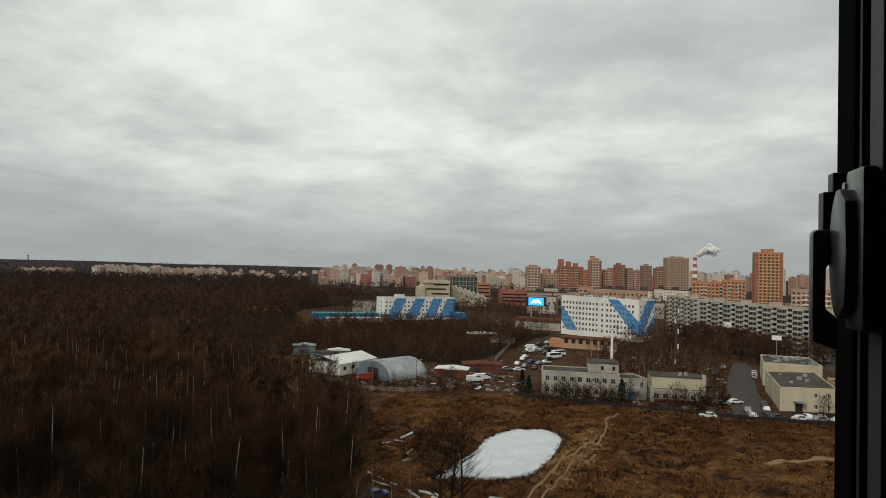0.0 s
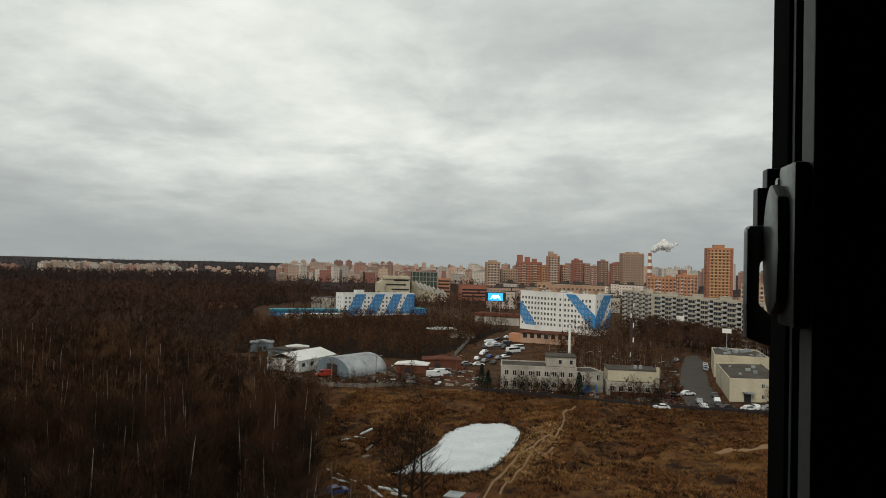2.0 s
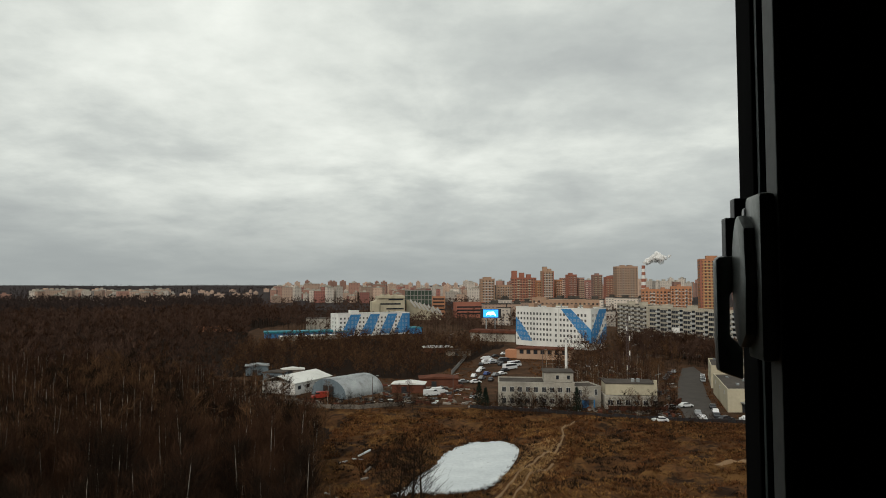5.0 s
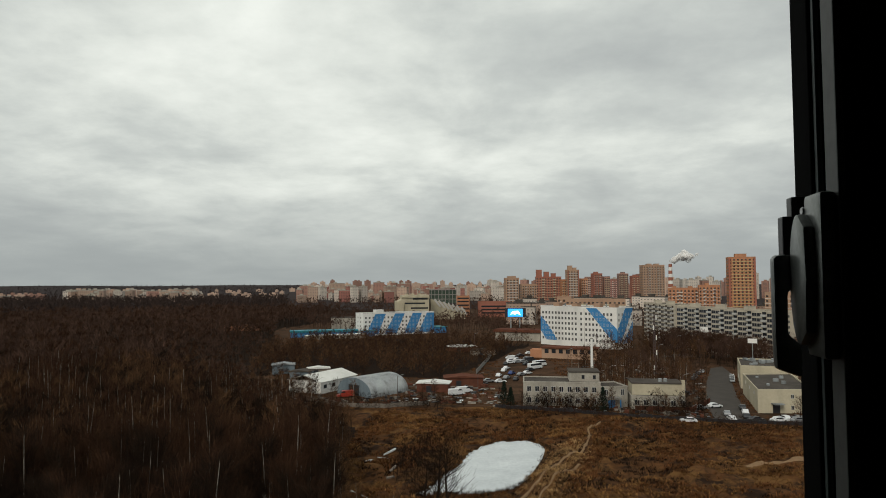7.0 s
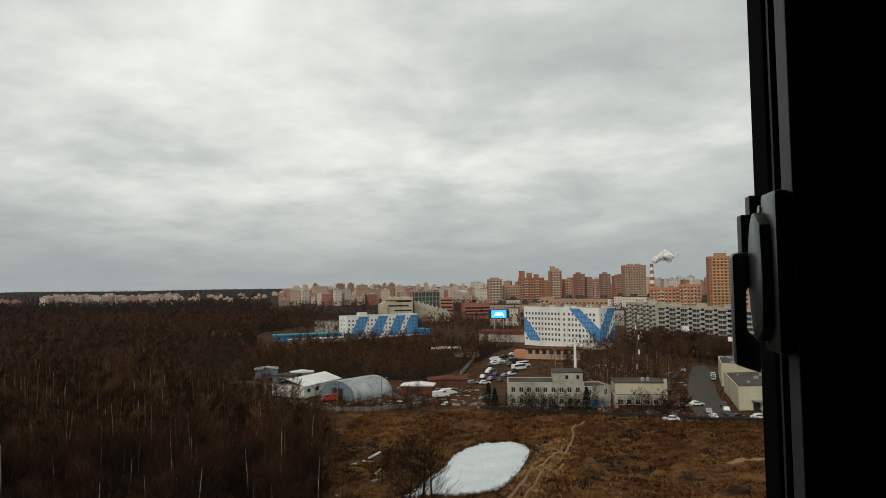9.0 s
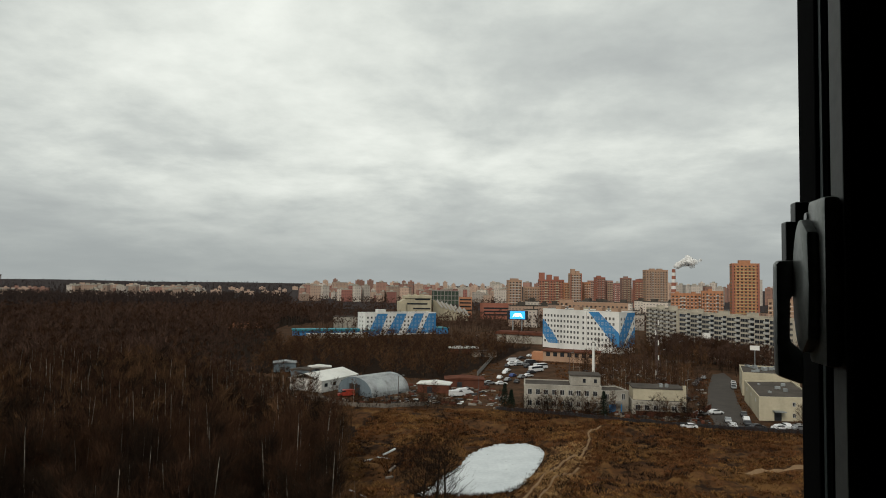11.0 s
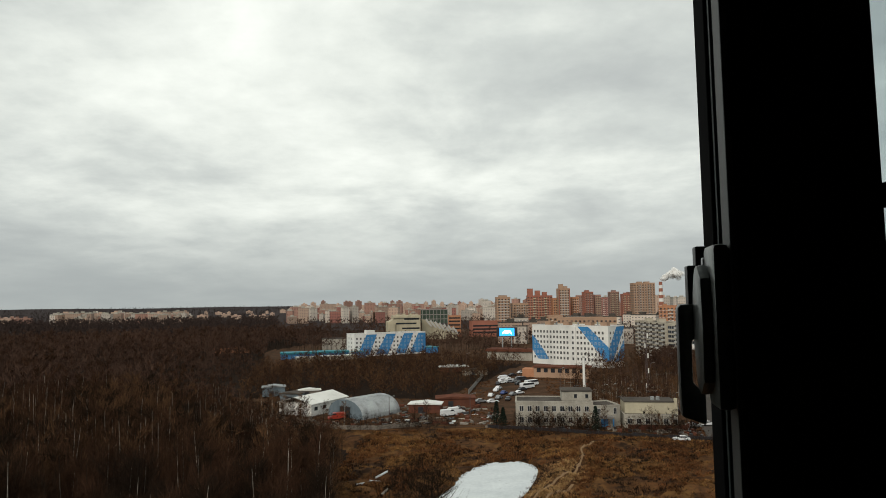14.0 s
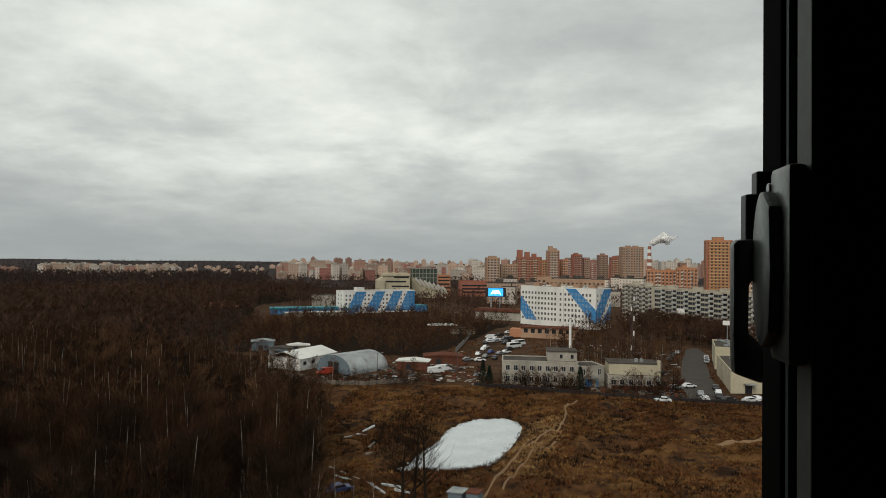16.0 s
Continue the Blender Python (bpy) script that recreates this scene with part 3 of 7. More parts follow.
def left_latch():
    """The same kind of latch on the facing side, lever up, with its keeper."""
    t = thing("window_latch", LEFT, "worn grey crescent latch with lever up on the sash side", "window latch", "window latches")
    bm = bmesh.new()
    box(bm, 0.0, -0.014, -0.036, 0.006, 0.034, 0.052)
    part("plate", bm, "latch_metal", t, bevel=0.0018, smooth=True)
    bm = bmesh.new()
    ring = [(0.016 + 0.023 * math.cos(a), 0.006 + 0.029 * math.sin(a)) for a in np.linspace(radians(100), radians(330), 16)]
    ring += [(0.016 + 0.010 * math.cos(a), 0.006 + 0.014 * math.sin(a)) for a in np.linspace(radians(330), radians(100), 16)]
    a = [bm.verts.new((0.006, v, z)) for v, z in ring]
    b = [bm.verts.new((0.0082, v, z)) for v, z in ring]
    for i in range(len(ring)):
        j = (i + 1) % len(ring)
        bm.faces.new((a[i], a[j], b[j], b[i]))
    for s in (a, b):
        for i in range(15):
            bm.faces.new((s[i], s[i + 1], s[30 - i], s[31 - i]))
    part("crescent", bm, "latch_metal", t, "curved crescent cam", smooth=False)
    bm = bmesh.new()
    cyl(bm, (0.008, 0.031, 0.008), (0.020, 0.031, 0.008), 0.0085, 0.008, 20)
    part("hub", bm, "latch_metal", t, bevel=0.001)
    bm = bmesh.new()
    prof = [(0.026, 0.010), (0.0245, 0.058), (0.0275, 0.066), (0.033, 0.063), (0.035, 0.030), (0.0365, 0.010)]
    a = [bm.verts.new((0.014, v, z)) for v, z in prof]
    b = [bm.verts.new((0.0215, v, z)) for v, z in prof]
    bm.faces.new(a)
    bm.faces.new(b[::-1])
    for i in range(6):
        j = (i + 1) % 6
        bm.faces.new((a[i], b[i], b[j], a[j]))
    part("lever", bm, "latch_metal", t, "slim upright lever", bevel=0.001)
    bm = bmesh.new()
    box(bm, 0.0015, 0.0355, -0.031, 0.010, 0.0445, 0.052)
    part("keeper_plate", bm, "latch_black", t, bevel=0.0008)
    bm = bmesh.new()
    box(bm, 0.010, 0.0395, -0.020, 0.016, 0.0495, 0.008)
    box(bm, 0.010, 0.0380, 0.010, 0.016, 0.0480, 0.038)
    part("keeper", bm, "latch_metal", t, bevel=0.0015)
    bm = bmesh.new()
    box(bm, 0.010, 0.0370, 0.040, 0.0145, 0.0455, 0.052)
    part("stop", bm, "latch_metal", t, bevel=0.001)
    # flat black discs put in for the dark of the screw recesses
    for v, z in ((0.010, 0.041), (0.0415, 0.045), (0.018, -0.0265)):
        bm = bmesh.new()
        cyl(bm, (0.0055, v, z), (0.0068, v, z), 0.0068, 0.0062, 16)
        part("screw_recess", bm, "latch_black", t)
    for v, z in ((0.018, -0.0265), (0.010, 0.041)):
        bm = bmesh.new()
        cyl(bm, (0.0066, v, z), (0.0080, v, z), 0.0030, 0.0024, 14)
        part("screw", bm, "screw_zinc", t, "bright zinc screw", bevel=0.0005)


left_latch()


def room():
    """The loggia behind the camera, unseen, closed and coloured dark to keep light off the post: sill wall, lintel,
    side walls, back wall, floor and ceiling; and the right-hand pane.
    """
    m = WIN

    def slab(name, u0, v0, z0, u1, v1, z1, mat, label, cat, kind="structure"):
        bm = bmesh.new()
        box(bm, u0, v0, z0, u1, v1, z1)
        return solid(name, bm, mat, label, cat, kind=kind, m=m)

    U0, U1, V0 = -1.9, 1.7, -2.6
    slab("wall_sill", U0, -0.05, -1.5, U1, 0.20, ZL, "room_plaster", "dark plastered parapet below the window", "wall")
    slab("wall_lintel", U0, -0.05, ZH, U1, 0.20, 1.25, "room_plaster", "dark plastered wall above the window", "wall")
    slab("wall_north", U0, -0.05, ZL, -1.00, 0.20, ZH, "room_plaster", "dark plastered wall beside the window", "wall")
    slab("wall_corner", 1.15, -0.05, ZL, U1, 0.20, ZH, "room_plaster", "dark plastered wall beside the window pane", "wall")
    slab("wall_west", U0 - 0.2, V0, -1.5, U0, 0.20, 1.25, "room_plaster", "dark plastered side wall", "wall")
    slab("wall_east", U1, V0, -1.5, U1 + 0.2, 0.20, 1.25, "room_plaster", "dark plastered side wall", "wall")
    slab("wall_south", U0, V0 - 0.2, -1.5, U1, V0, 1.25, "room_plaster", "dark plastered back wall", "wall")
    slab("wall_below", U0 - 0.2, V0 - 0.2, -38.6, U1 + 0.2, 0.196, -1.704, "concrete", "plain concrete house wall below the loggia", "wall")
    slab("floor", U0, V0, -1.7, U1, 0.20, -1.5, "room_floor", "dark brown wooden floor", "floor")
    slab("ceiling", U0, V0, 1.25, U1, 0.20, 1.45, "room_plaster", "dark plastered ceiling", "ceiling")
    pane = thing("window_1", m, "dusty fixed window pane beside the dark post", "window", kind="structure")
    bm = bmesh.new()
    box(bm, 0.080, 0.050, ZL, 1.15, 0.054, ZH)
    g = part("pane", bm, "window_glass", pane)
    g.visible_shadow = False


room()


def pane_handle():
    """A dark casement handle on the fixed pane's far side of the post: tapering arm and upright grip."""
    t = bpy.data.objects["window_1"]
    bm = bmesh.new()
    a = [(0.070, 0.022, 0.073), (0.112, 0.022, 0.074), (0.112, 0.022, 0.0925), (0.070, 0.022, 0.083)]
    lo = [bm.verts.new(p) for p in a]
    hi = [bm.verts.new((x, y + 0.010, z)) for x, y, z in a]
    bm.faces.new(lo)
    bm.faces.new(hi[::-1])
    for i in range(4):
        j = (i + 1) % 4
        bm.faces.new((lo[i], hi[i], hi[j], lo[j]))
    t = part("handle", bm, "latch_black", t, "black casement handle with upright grip", bevel=0.001)
    bm = bmesh.new()
    box(bm, 0.110, 0.018, 0.074, 0.130, 0.036, 0.125)
    part("grip", bm, "latch_black", t, bevel=0.003)
    bm = bmesh.new()
    cyl(bm, (0.118, 0.027, 0.071), (0.118, 0.027, 0.076), 0.006, 0.006, 12)
    part("collar", bm, "latch_black", t)


pane_handle()


def edge_specks():
    """Small dark specks along the post where the fixed pane meets it."""
    rs = np.random.RandomState(2)
    post = bpy.data.objects["window_post"]
    for i in range(26):
        z = rs.uniform(0.085, 0.30) if i < 18 else rs.uniform(-0.2, 0.08)
        bm = bmesh.new()
        r = rs.uniform(0.0006, 0.0017)
        bmesh.ops.create_icosphere(bm, subdivisions=1, radius=1.0, matrix=Matrix.Translation((0.0795 + rs.uniform(0, 0.0022), 0.047, z)) @ Matrix.Diagonal((r, r, r * rs.uniform(1, 3.5), 1)))
        part("edge_speck", bm, "rubber_seal", post)


edge_specks()

# ================= trees =================


def sliver_tree(seed, h, spread, limbs, twigs, tw, birch, trunk_r, start=0.35, sides=5):
    """Verts, tris and slots of a bare tree: tapered trunk, limbs and thin twig slivers. Slot 0 bark, slot 1 twigs."""
    rs = np.random.RandomState(seed)
    V, T, M = [], [], []

    def tube(p, q, r0, r1, n, mi):
        p, q = np.array(p), np.array(q)
        d = (q - p) / (np.linalg.norm(q - p) + 1e-9)
        e = np.cross(d, (0.31, 0.77, 0.55))
        e /= np.linalg.norm(e)
        g = np.cross(d, e)
        b = len(V)
        for k in range(n):
            a = 2 * math.pi * k / n
            o = e * math.cos(a) + g * math.sin(a)
            V.append(p + o * r0)
            V.append(q + o * r1)
        for k in range(n):
            i, j = b + 2 * k, b + 2 * ((k + 1) % n)
            T.extend(((i, j, i + 1), (j, j + 1, i + 1)))
            M.extend((mi, mi))

    lean = rs.uniform(-0.06, 0.06, 2) * h
    top = np.array([lean[0], lean[1], h * 0.93])
    mid = top * 0.5 + np.append(rs.uniform(-0.02, 0.02, 2) * h, 0)
    tube((0, 0, -0.4), mid, trunk_r, trunk_r * 0.62, sides, 0)
    tube(mid, top, trunk_r * 0.62, trunk_r * 0.12, sides, 0)

    def on_trunk(t):
        return mid * (t / 0.5) if t < 0.5 else mid + (top - mid) * ((t - 0.5) / 0.5)

    ends = []
    for i in range(limbs):
        t = start + (0.97 - start) * (i + rs.uniform(0, 1)) / limbs
        p = on_trunk(t)
        a = rs.uniform(0, 2 * math.pi)
        ln = spread * h * (1.08 - t * 0.60) * rs.uniform(0.6, 1.15)
        rise = rs.uniform(0.35, 0.95) * ln
        q = p + np.array([math.cos(a) * ln, math.sin(a) * ln, rise])
        q[2] = min(q[2], h)
        tube(p, q, trunk_r * 0.30 * (1.2 - t * 0.8), trunk_r * 0.06, 3, 1)
        ends.append((p, q))
    for i in range(twigs):
        p, q = ends[rs.randint(len(ends))]
        s = p + (q - p) * rs.uniform(0.25, 1.0)
        s = s + rs.normal(0, 0.035 * h * spread * 2, 3)
        d = (q - p) / (np.linalg.norm(q - p) + 1e-9) * 0.5 + rs.normal(0, 0.45, 3) + np.array([0, 0, 0.75])
        d /= np.linalg.norm(d) + 1e-9
        ln = rs.uniform(0.5, 1.3) * h * 0.135
        w = np.cross(d, rs.normal(0, 1, 3))
        w = w / (np.linalg.norm(w) + 1e-9) * tw * rs.uniform(0.40, 0.80)
        b = len(V)
        V.extend((s - w * 0.5, s + w * 0.5, s + d * ln))
        T.append((b, b + 1, b + 2))
        M.append(1)
    return np.array(V), np.array(T), np.array(M)


def scatter(poly, count, seed, near=0, far=1e9, gap=0.0):
    """Points in a polygon, by stretch of distance."""
    rs = np.random.RandomState(seed)
    p = np.array(poly, float)
    lo, hi = p.min(0), p.max(0)
    out = []
    for _ in range(400):
        q = rs.uniform(lo, hi, (4000, 2))
        r = np.hypot(q[:, 0], q[:, 1])
        ok = inside(poly, q[:, 0], q[:, 1]) & (r > near) & (r < far) & (np.degrees(np.arctan2(q[:, 0], q[:, 1])) > -50) & ~inside(ROAD, q[:, 0], q[:, 1])
        out.extend(q[ok])
        if len(out) >= count:
            break
    return np.array(out[:count])


def edge_low(x, y):
    """Trees stand lower towards the open side of the wood."""
    e = edge_distance(FOREST[:12], x, y)
    return np.where(inside(FOREST, x, y), np.clip(0.42 + e / 55 + np.clip((150 - y) / 40, 0, 1), 0.42, 1.0), 1.0)


def planted(points, templates, seed, smin=0.75, smax=1.2):
    """Copies of the template trees joined into arrays."""
    low = edge_low(points[:, 0], points[:, 1])
    rs = np.random.RandomState(seed)
    VV, TT, MM, off = [], [], [], 0
    zz = land(points[:, 0], points[:, 1])
    for (x, y), z, lw in zip(points, zz, low):
        v, t, m = templates[rs.randint(len(templates))]
        a, s = rs.uniform(0, 6.283), rs.uniform(smin, smax) * lw
        c, sn = math.cos(a) * s, math.sin(a) * s
        w = np.empty_like(v)
        w[:, 0] = v[:, 0] * c - v[:, 1] * sn + x
        w[:, 1] = v[:, 0] * sn + v[:, 1] * c + y
        w[:, 2] = v[:, 2] * s + z
        VV.append(w)
        TT.append(t + off)
        MM.append(m)
        off += len(v)
    return np.concatenate(VV), np.concatenate(TT), np.concatenate(MM)


def woods_object(name, points, templates, mats, seed, label, smin=0.75, smax=1.2):
    v, t, m = planted(points, templates, seed, smin, smax)
    return tagged(new(name, array_mesh(name, v, t, m, mats)), label, "woods", kind="stuff")


def tree_model(name, data, mats, label, seed):
    v, t, m = data
    ob = new(name)
    tagged(ob, label, "tree", "bare trees of the wood")
    for slot, nm in ((0, "trunk"), (1, "crown")):
        sel = m == slot
        used, inv = np.unique(t[sel], return_inverse=True)
        me = array_mesh(nm, v[used], inv.reshape(-1, 3), np.zeros(sel.sum(), int), [mats[slot]])
        part(nm, me, None, ob)
    return ob


def toned(p, n, seed):
    """Class of each tree, so that kinds stand together in loose stands."""
    g = waves(p[:, 0], p[:, 1], seed, 55) + 0.6 * waves(p[:, 0], p[:, 1], seed + 3, 21) + np.random.RandomState(seed).normal(0, 0.45, len(p))
    rank = np.argsort(np.argsort(g))
    return (rank * n // len(p)).astype(int)


def build_forest():
    kinds = []
    # near crowns mostly take the dark twigs, colouring in the shade among them
    for i in range(4):
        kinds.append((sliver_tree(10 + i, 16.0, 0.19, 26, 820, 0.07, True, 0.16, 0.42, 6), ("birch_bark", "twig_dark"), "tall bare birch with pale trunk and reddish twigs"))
    for i in range(3):
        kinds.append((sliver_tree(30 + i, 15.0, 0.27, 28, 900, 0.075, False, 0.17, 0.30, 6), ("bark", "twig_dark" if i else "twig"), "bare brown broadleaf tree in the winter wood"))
    for i in range(2):
        kinds.append((sliver_tree(40 + i, 12.0, 0.26, 28, 860, 0.07, False, 0.13, 0.22, 6), ("bark", "twig"), "bare brown-twigged tree at the edge of the wood"))
    for i in range(2):
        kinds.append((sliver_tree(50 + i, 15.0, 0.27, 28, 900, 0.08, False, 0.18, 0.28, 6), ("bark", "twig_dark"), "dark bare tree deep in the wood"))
    masters = [tree_model("tree", *k, 0) for k in kinds]
    pts = scatter(FOREST, 400, 3, 50, 122)
    pts = pts[np.argsort(np.hypot(pts[:, 0], pts[:, 1]))]
    rest, pts = pts[265:], pts[:265]
    woods_object("birch_woods", rest[::3], [kinds[i][0] for i in range(4)], ("birch_bark", "twig"), 61, "bare birches with pale trunks", 0.72, 1.1)
    woods_object("bare_woods", np.concatenate([rest[1::3], rest[2::3]]), [kinds[i][0] for i in (4, 5, 6, 9, 10)], ("bark", "twig"), 62, "bare brown winter trees", 0.72, 1.1)
    rs = np.random.RandomState(8)
    zz = land(pts[:, 0], pts[:, 1])
    for i, ((x, y), z) in enumerate(zip(pts, zz)):
        k = i if i < len(masters) else rs.choice(len(masters), p=[0.08, 0.08, 0.08, 0.08, 0.11, 0.11, 0.10, 0.09, 0.09, 0.09, 0.09])
        s = rs.uniform(0.72, 1.12) * float(edge_low(x, y))
        m = pose(x, y, z, 0, 0, rs.uniform(0, 360)) @ Matrix.Diagonal((s, s, s, 1))
        if i < len(masters):
            masters[i].matrix_world = m
        else:
            c = copy_thing(masters[k], m)
            c.scale = (s, s, s)
    # farther stretches, too many to count
    mid_t = [sliver_tree(60 + i, 15.5, 0.20, 9, 210, 0.14, True, 0.13, 0.4, 4) for i in range(3)]
    mid_b = [sliver_tree(70 + i, 14.0, 0.30, 9, 235, 0.155, False, 0.16, 0.28, 4) for i in range(5)]
    p = scatter(FOREST, 1450, 21, 120, 235)
    cut = toned(p, 4, 91)
    woods_object("birch_woods", p[cut % 4 == 0], mid_t, ("birch_bark", "twig"), 1, "bare birch stand with pale trunks")
    woods_object("bare_woods", p[cut % 4 == 1], mid_b, ("bark", "twig"), 2, "dense bare brown winter wood")
    woods_object("bare_woods", p[cut % 4 == 2], mid_b, ("bark", "twig_dark"), 3, "dense dark bare winter wood")
    woods_object("bare_woods", p[cut % 4 == 3], mid_b, ("bark", "twig_tan"), 4, "dense tan-brown winter wood")
    far_b = [sliver_tree(80 + i, 14.5, 0.32, 4, 88, 0.40, False, 0.16, 0.28, 3) for i in range(5)]
    p = scatter(FOREST, 4200, 22, 235, 700)
    cut = toned(p, 3, 92)
    # the paled twig colour carries the haze over this stretch
    woods_object("bare_woods", p[cut % 3 == 0], far_b, ("bark", "twig_hazed"), 5, "bare brown winter wood, haze in its colour")
    woods_object("bare_woods", p[cut % 3 == 1], far_b, ("bark", "twig_hazed"), 6, "bare brown winter wood")
    woods_object("bare_woods", p[cut % 3 == 2], far_b, ("bark", "twig"), 7, "dark bare winter wood")
    # woods and groves before the blue-striped house and the flats
    low_b = [sliver_tree(110 + i, 10.0, 0.36, 8, 165, 0.18, False, 0.10, 0.12, 3) for i in range(5)]
    p = scatter(WOODS, 1000, 23)
    cut = np.arange(len(p))
    woods_object("bare_woods", p[cut % 2 == 0], low_b, ("bark", "twig"), 8, "bare brown wood behind the sheds", 0.6, 1.0)
    woods_object("bare_woods", p[cut % 2 == 1], low_b, ("bark", "twig_tan"), 9, "bare tan-brown wood behind the sheds", 0.55, 0.9)
    # taller trees of the yards and before the flats
    tall = [sliver_tree(130 + i, 13.0, 0.27, 11, 240, 0.14, False, 0.13, 0.22, 4) for i in range(5)]
    p = scatter(GROVE, 300, 24)
    cut = toned(p, 3, 95)
    woods_object("bare_woods", p[cut == 0], tall, ("bark", "twig"), 10, "bare brown trees between yards and flats", 0.5, 0.95)
    woods_object("bare_woods", p[cut == 1], tall, ("bark", "twig_tan"), 12, "tan bare trees between yards and flats", 0.6, 1.0)
    woods_object("bare_woods", p[cut == 2], tall, ("bark", "twig_hazed"), 15, "grey-brown bare trees between yards and flats", 0.6, 0.95)
    belt = [(120, 330), (126, 350), (138, 362), (160, 296), (176, 300), (176, 284), (152, 262), (134, 270), (130, 300)]
    p = scatter(belt, 190, 25)
    woods_object("bare_woods", p[::2], tall, ("bark", "twig_hazed"), 13, "bare trees before the flats", 0.65, 1.05)
    woods_object("bare_woods", p[1::2], tall, ("bark", "twig"), 16, "brown bare trees at the foot of the flats", 0.65, 1.05)
    foot = [(141, 354), (150, 312), (156, 290), (170, 276), (182, 290), (178, 300), (162, 286), (148, 276), (142, 300), (131, 346)]
    p = scatter(foot, 150, 36)
    woods_object("bare_woods", p[::2], tall, ("bark", "twig_hazed"), 23, "grey-brown trees along the flats", 0.75, 1.05)
    woods_object("bare_woods", p[1::2], tall, ("bark", "twig"), 24, "brown trees along the flats", 0.75, 1.05)
    street_side = [(187, 318), (196, 322), (202, 306), (200, 302), (190, 308)]
    p = scatter(street_side, 26, 37)
    woods_object("bare_woods", p, tall, ("bark", "twig_hazed"), 25, "bare street trees before the ochre flats", 0.55, 0.85)
    yards = [(58, 206), (60, 240), (66, 300), (100, 300), (104, 252), (92, 218), (84, 199), (76, 202)]
    p = scatter(yards, 120, 27)
    woods_object("bare_woods", p[::2], tall, ("bark", "twig"), 17, "bare brown trees of the yards", 0.45, 0.85)
    woods_object("bare_woods", p[1::2], tall, ("birch_bark", "twig_tan"), 18, "bare birches of the yards", 0.45, 0.8)
    sheds = [(-58, 226), (-46, 203), (-34, 202), (-33, 210), (-42, 216), (-50, 232)]
    p = scatter(sheds, 46, 28)
    woods_object("bare_woods", p[::2], tall, ("birch_bark", "twig_tan"), 19, "slim birches before the white shed", 0.4, 0.75)
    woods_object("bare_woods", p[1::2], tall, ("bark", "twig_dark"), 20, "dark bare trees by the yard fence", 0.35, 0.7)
    front = [(24, 192.5), (50, 186.5), (60, 186), (78, 181), (80, 176), (66, 178), (50, 183.5), (24, 191)]
    p = scatter(front, 26, 29)
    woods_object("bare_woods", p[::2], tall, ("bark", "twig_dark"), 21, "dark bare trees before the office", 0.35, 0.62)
    woods_object("bare_woods", p[1::2], tall, ("bark", "twig_tan"), 22, "tan bare trees before the office", 0.3, 0.55)
    town = [(-46, 470), (20, 490), (60, 420), (72, 396), (76, 460), (60, 600), (-20, 610), (-110, 610), (-110, 540)]
    p = scatter(town, 620, 26)
    woods_object("bare_woods", p, far_b, ("bark", "twig_hazed"), 14, "bare trees behind the striped building", 0.5, 0.85)
    # far tree cover out to the horizon
    hor = [sliver_tree(90 + i, 11.0, 0.55, 3, 26, 2.8, False, 0.3, 0.2, 3) for i in range(4)]
    rs = np.random.RandomState(31)
    az = rs.uniform(-50, 14, 5200)
    d = 700 + 3900 * rs.uniform(0, 1, 5200) ** 1.25
    q = np.stack([np.sin(np.radians(az)) * d, np.cos(np.radians(az)) * d], -1)
    keep = ~((az > -13) & (d < 2600)) & ~((az > -31) & (az < -15) & (d > 1250) & (d < 1750))
    woods_object("far_woods", q[keep], hor, ("bark", "far_twig_hazed"), 11, "dark distant woods reaching the horizon", 0.6, 1.1)
    # the wood runs up to the first houses of the town, and between them
    edge = [sliver_tree(96 + i, 15.0, 0.42, 3, 40, 1.4, False, 0.2, 0.15, 3) for i in range(4)]
    for lo, hi, d0, d1, n, seed in ((-50, -12, 690, 1340, 2600, 32), (-13, 8, 640, 1250, 620, 33), (8, 20, 560, 760, 260, 34), (20, 36, 420, 620, 240, 35)):
        rs = np.random.RandomState(seed)
        az, d = rs.uniform(lo, hi, n), rs.uniform(d0, d1, n)
        q = np.stack([np.sin(np.radians(az)) * d, np.cos(np.radians(az)) * d], -1)
        woods_object("far_woods", q, edge, ("bark", "twig_hazed" if lo > -20 else "far_wood_twig_hazed"), seed, "bare woods and gardens at the edge of town", 0.5 if lo > -20 else 0.85, 0.9 if lo > -20 else 1.15)


build_forest()

# ================= buildings =================


def window_mesh(name, w, h, frame="window_white", glass="dark_glass", bars=1):
    """A window facing -y: the frame with its upright bars as one mesh, and the pane that fills it."""
    f = min(0.10, w * 0.08)
    xs = [-w / 2, -w / 2 + f]
    for i in range(bars):
        x = -w / 2 + w * (i + 1) / (bars + 1)
        xs += [x - f * 0.4, x + f * 0.4]
    xs += [w / 2 - f, w / 2]
    zs = [0, f, h - f, h]
    bm = bmesh.new()
    g = [[bm.verts.new((x, 0.04, z)) for x in xs] for z in zs]
    for j in range(3):
        for i in range(len(xs) - 1):
            if j == 1 and i % 2 == 1:
                continue
            bm.faces.new((g[j][i], g[j][i + 1], g[j + 1][i + 1], g[j + 1][i]))
    ex = bmesh.ops.extrude_face_region(bm, geom=bm.faces[:])
    for v in ex["geom"]:
        if isinstance(v, bmesh.types.BMVert):
            v.co.y = -0.09
    body = finish(bm, name, frame)
    bm = bmesh.new()
    box(bm, -w / 2 + f * 0.5, -0.02, f * 0.5, w / 2 - f * 0.5, 0.03, h - f * 0.5)
    return body, finish(bm, "pane", glass)


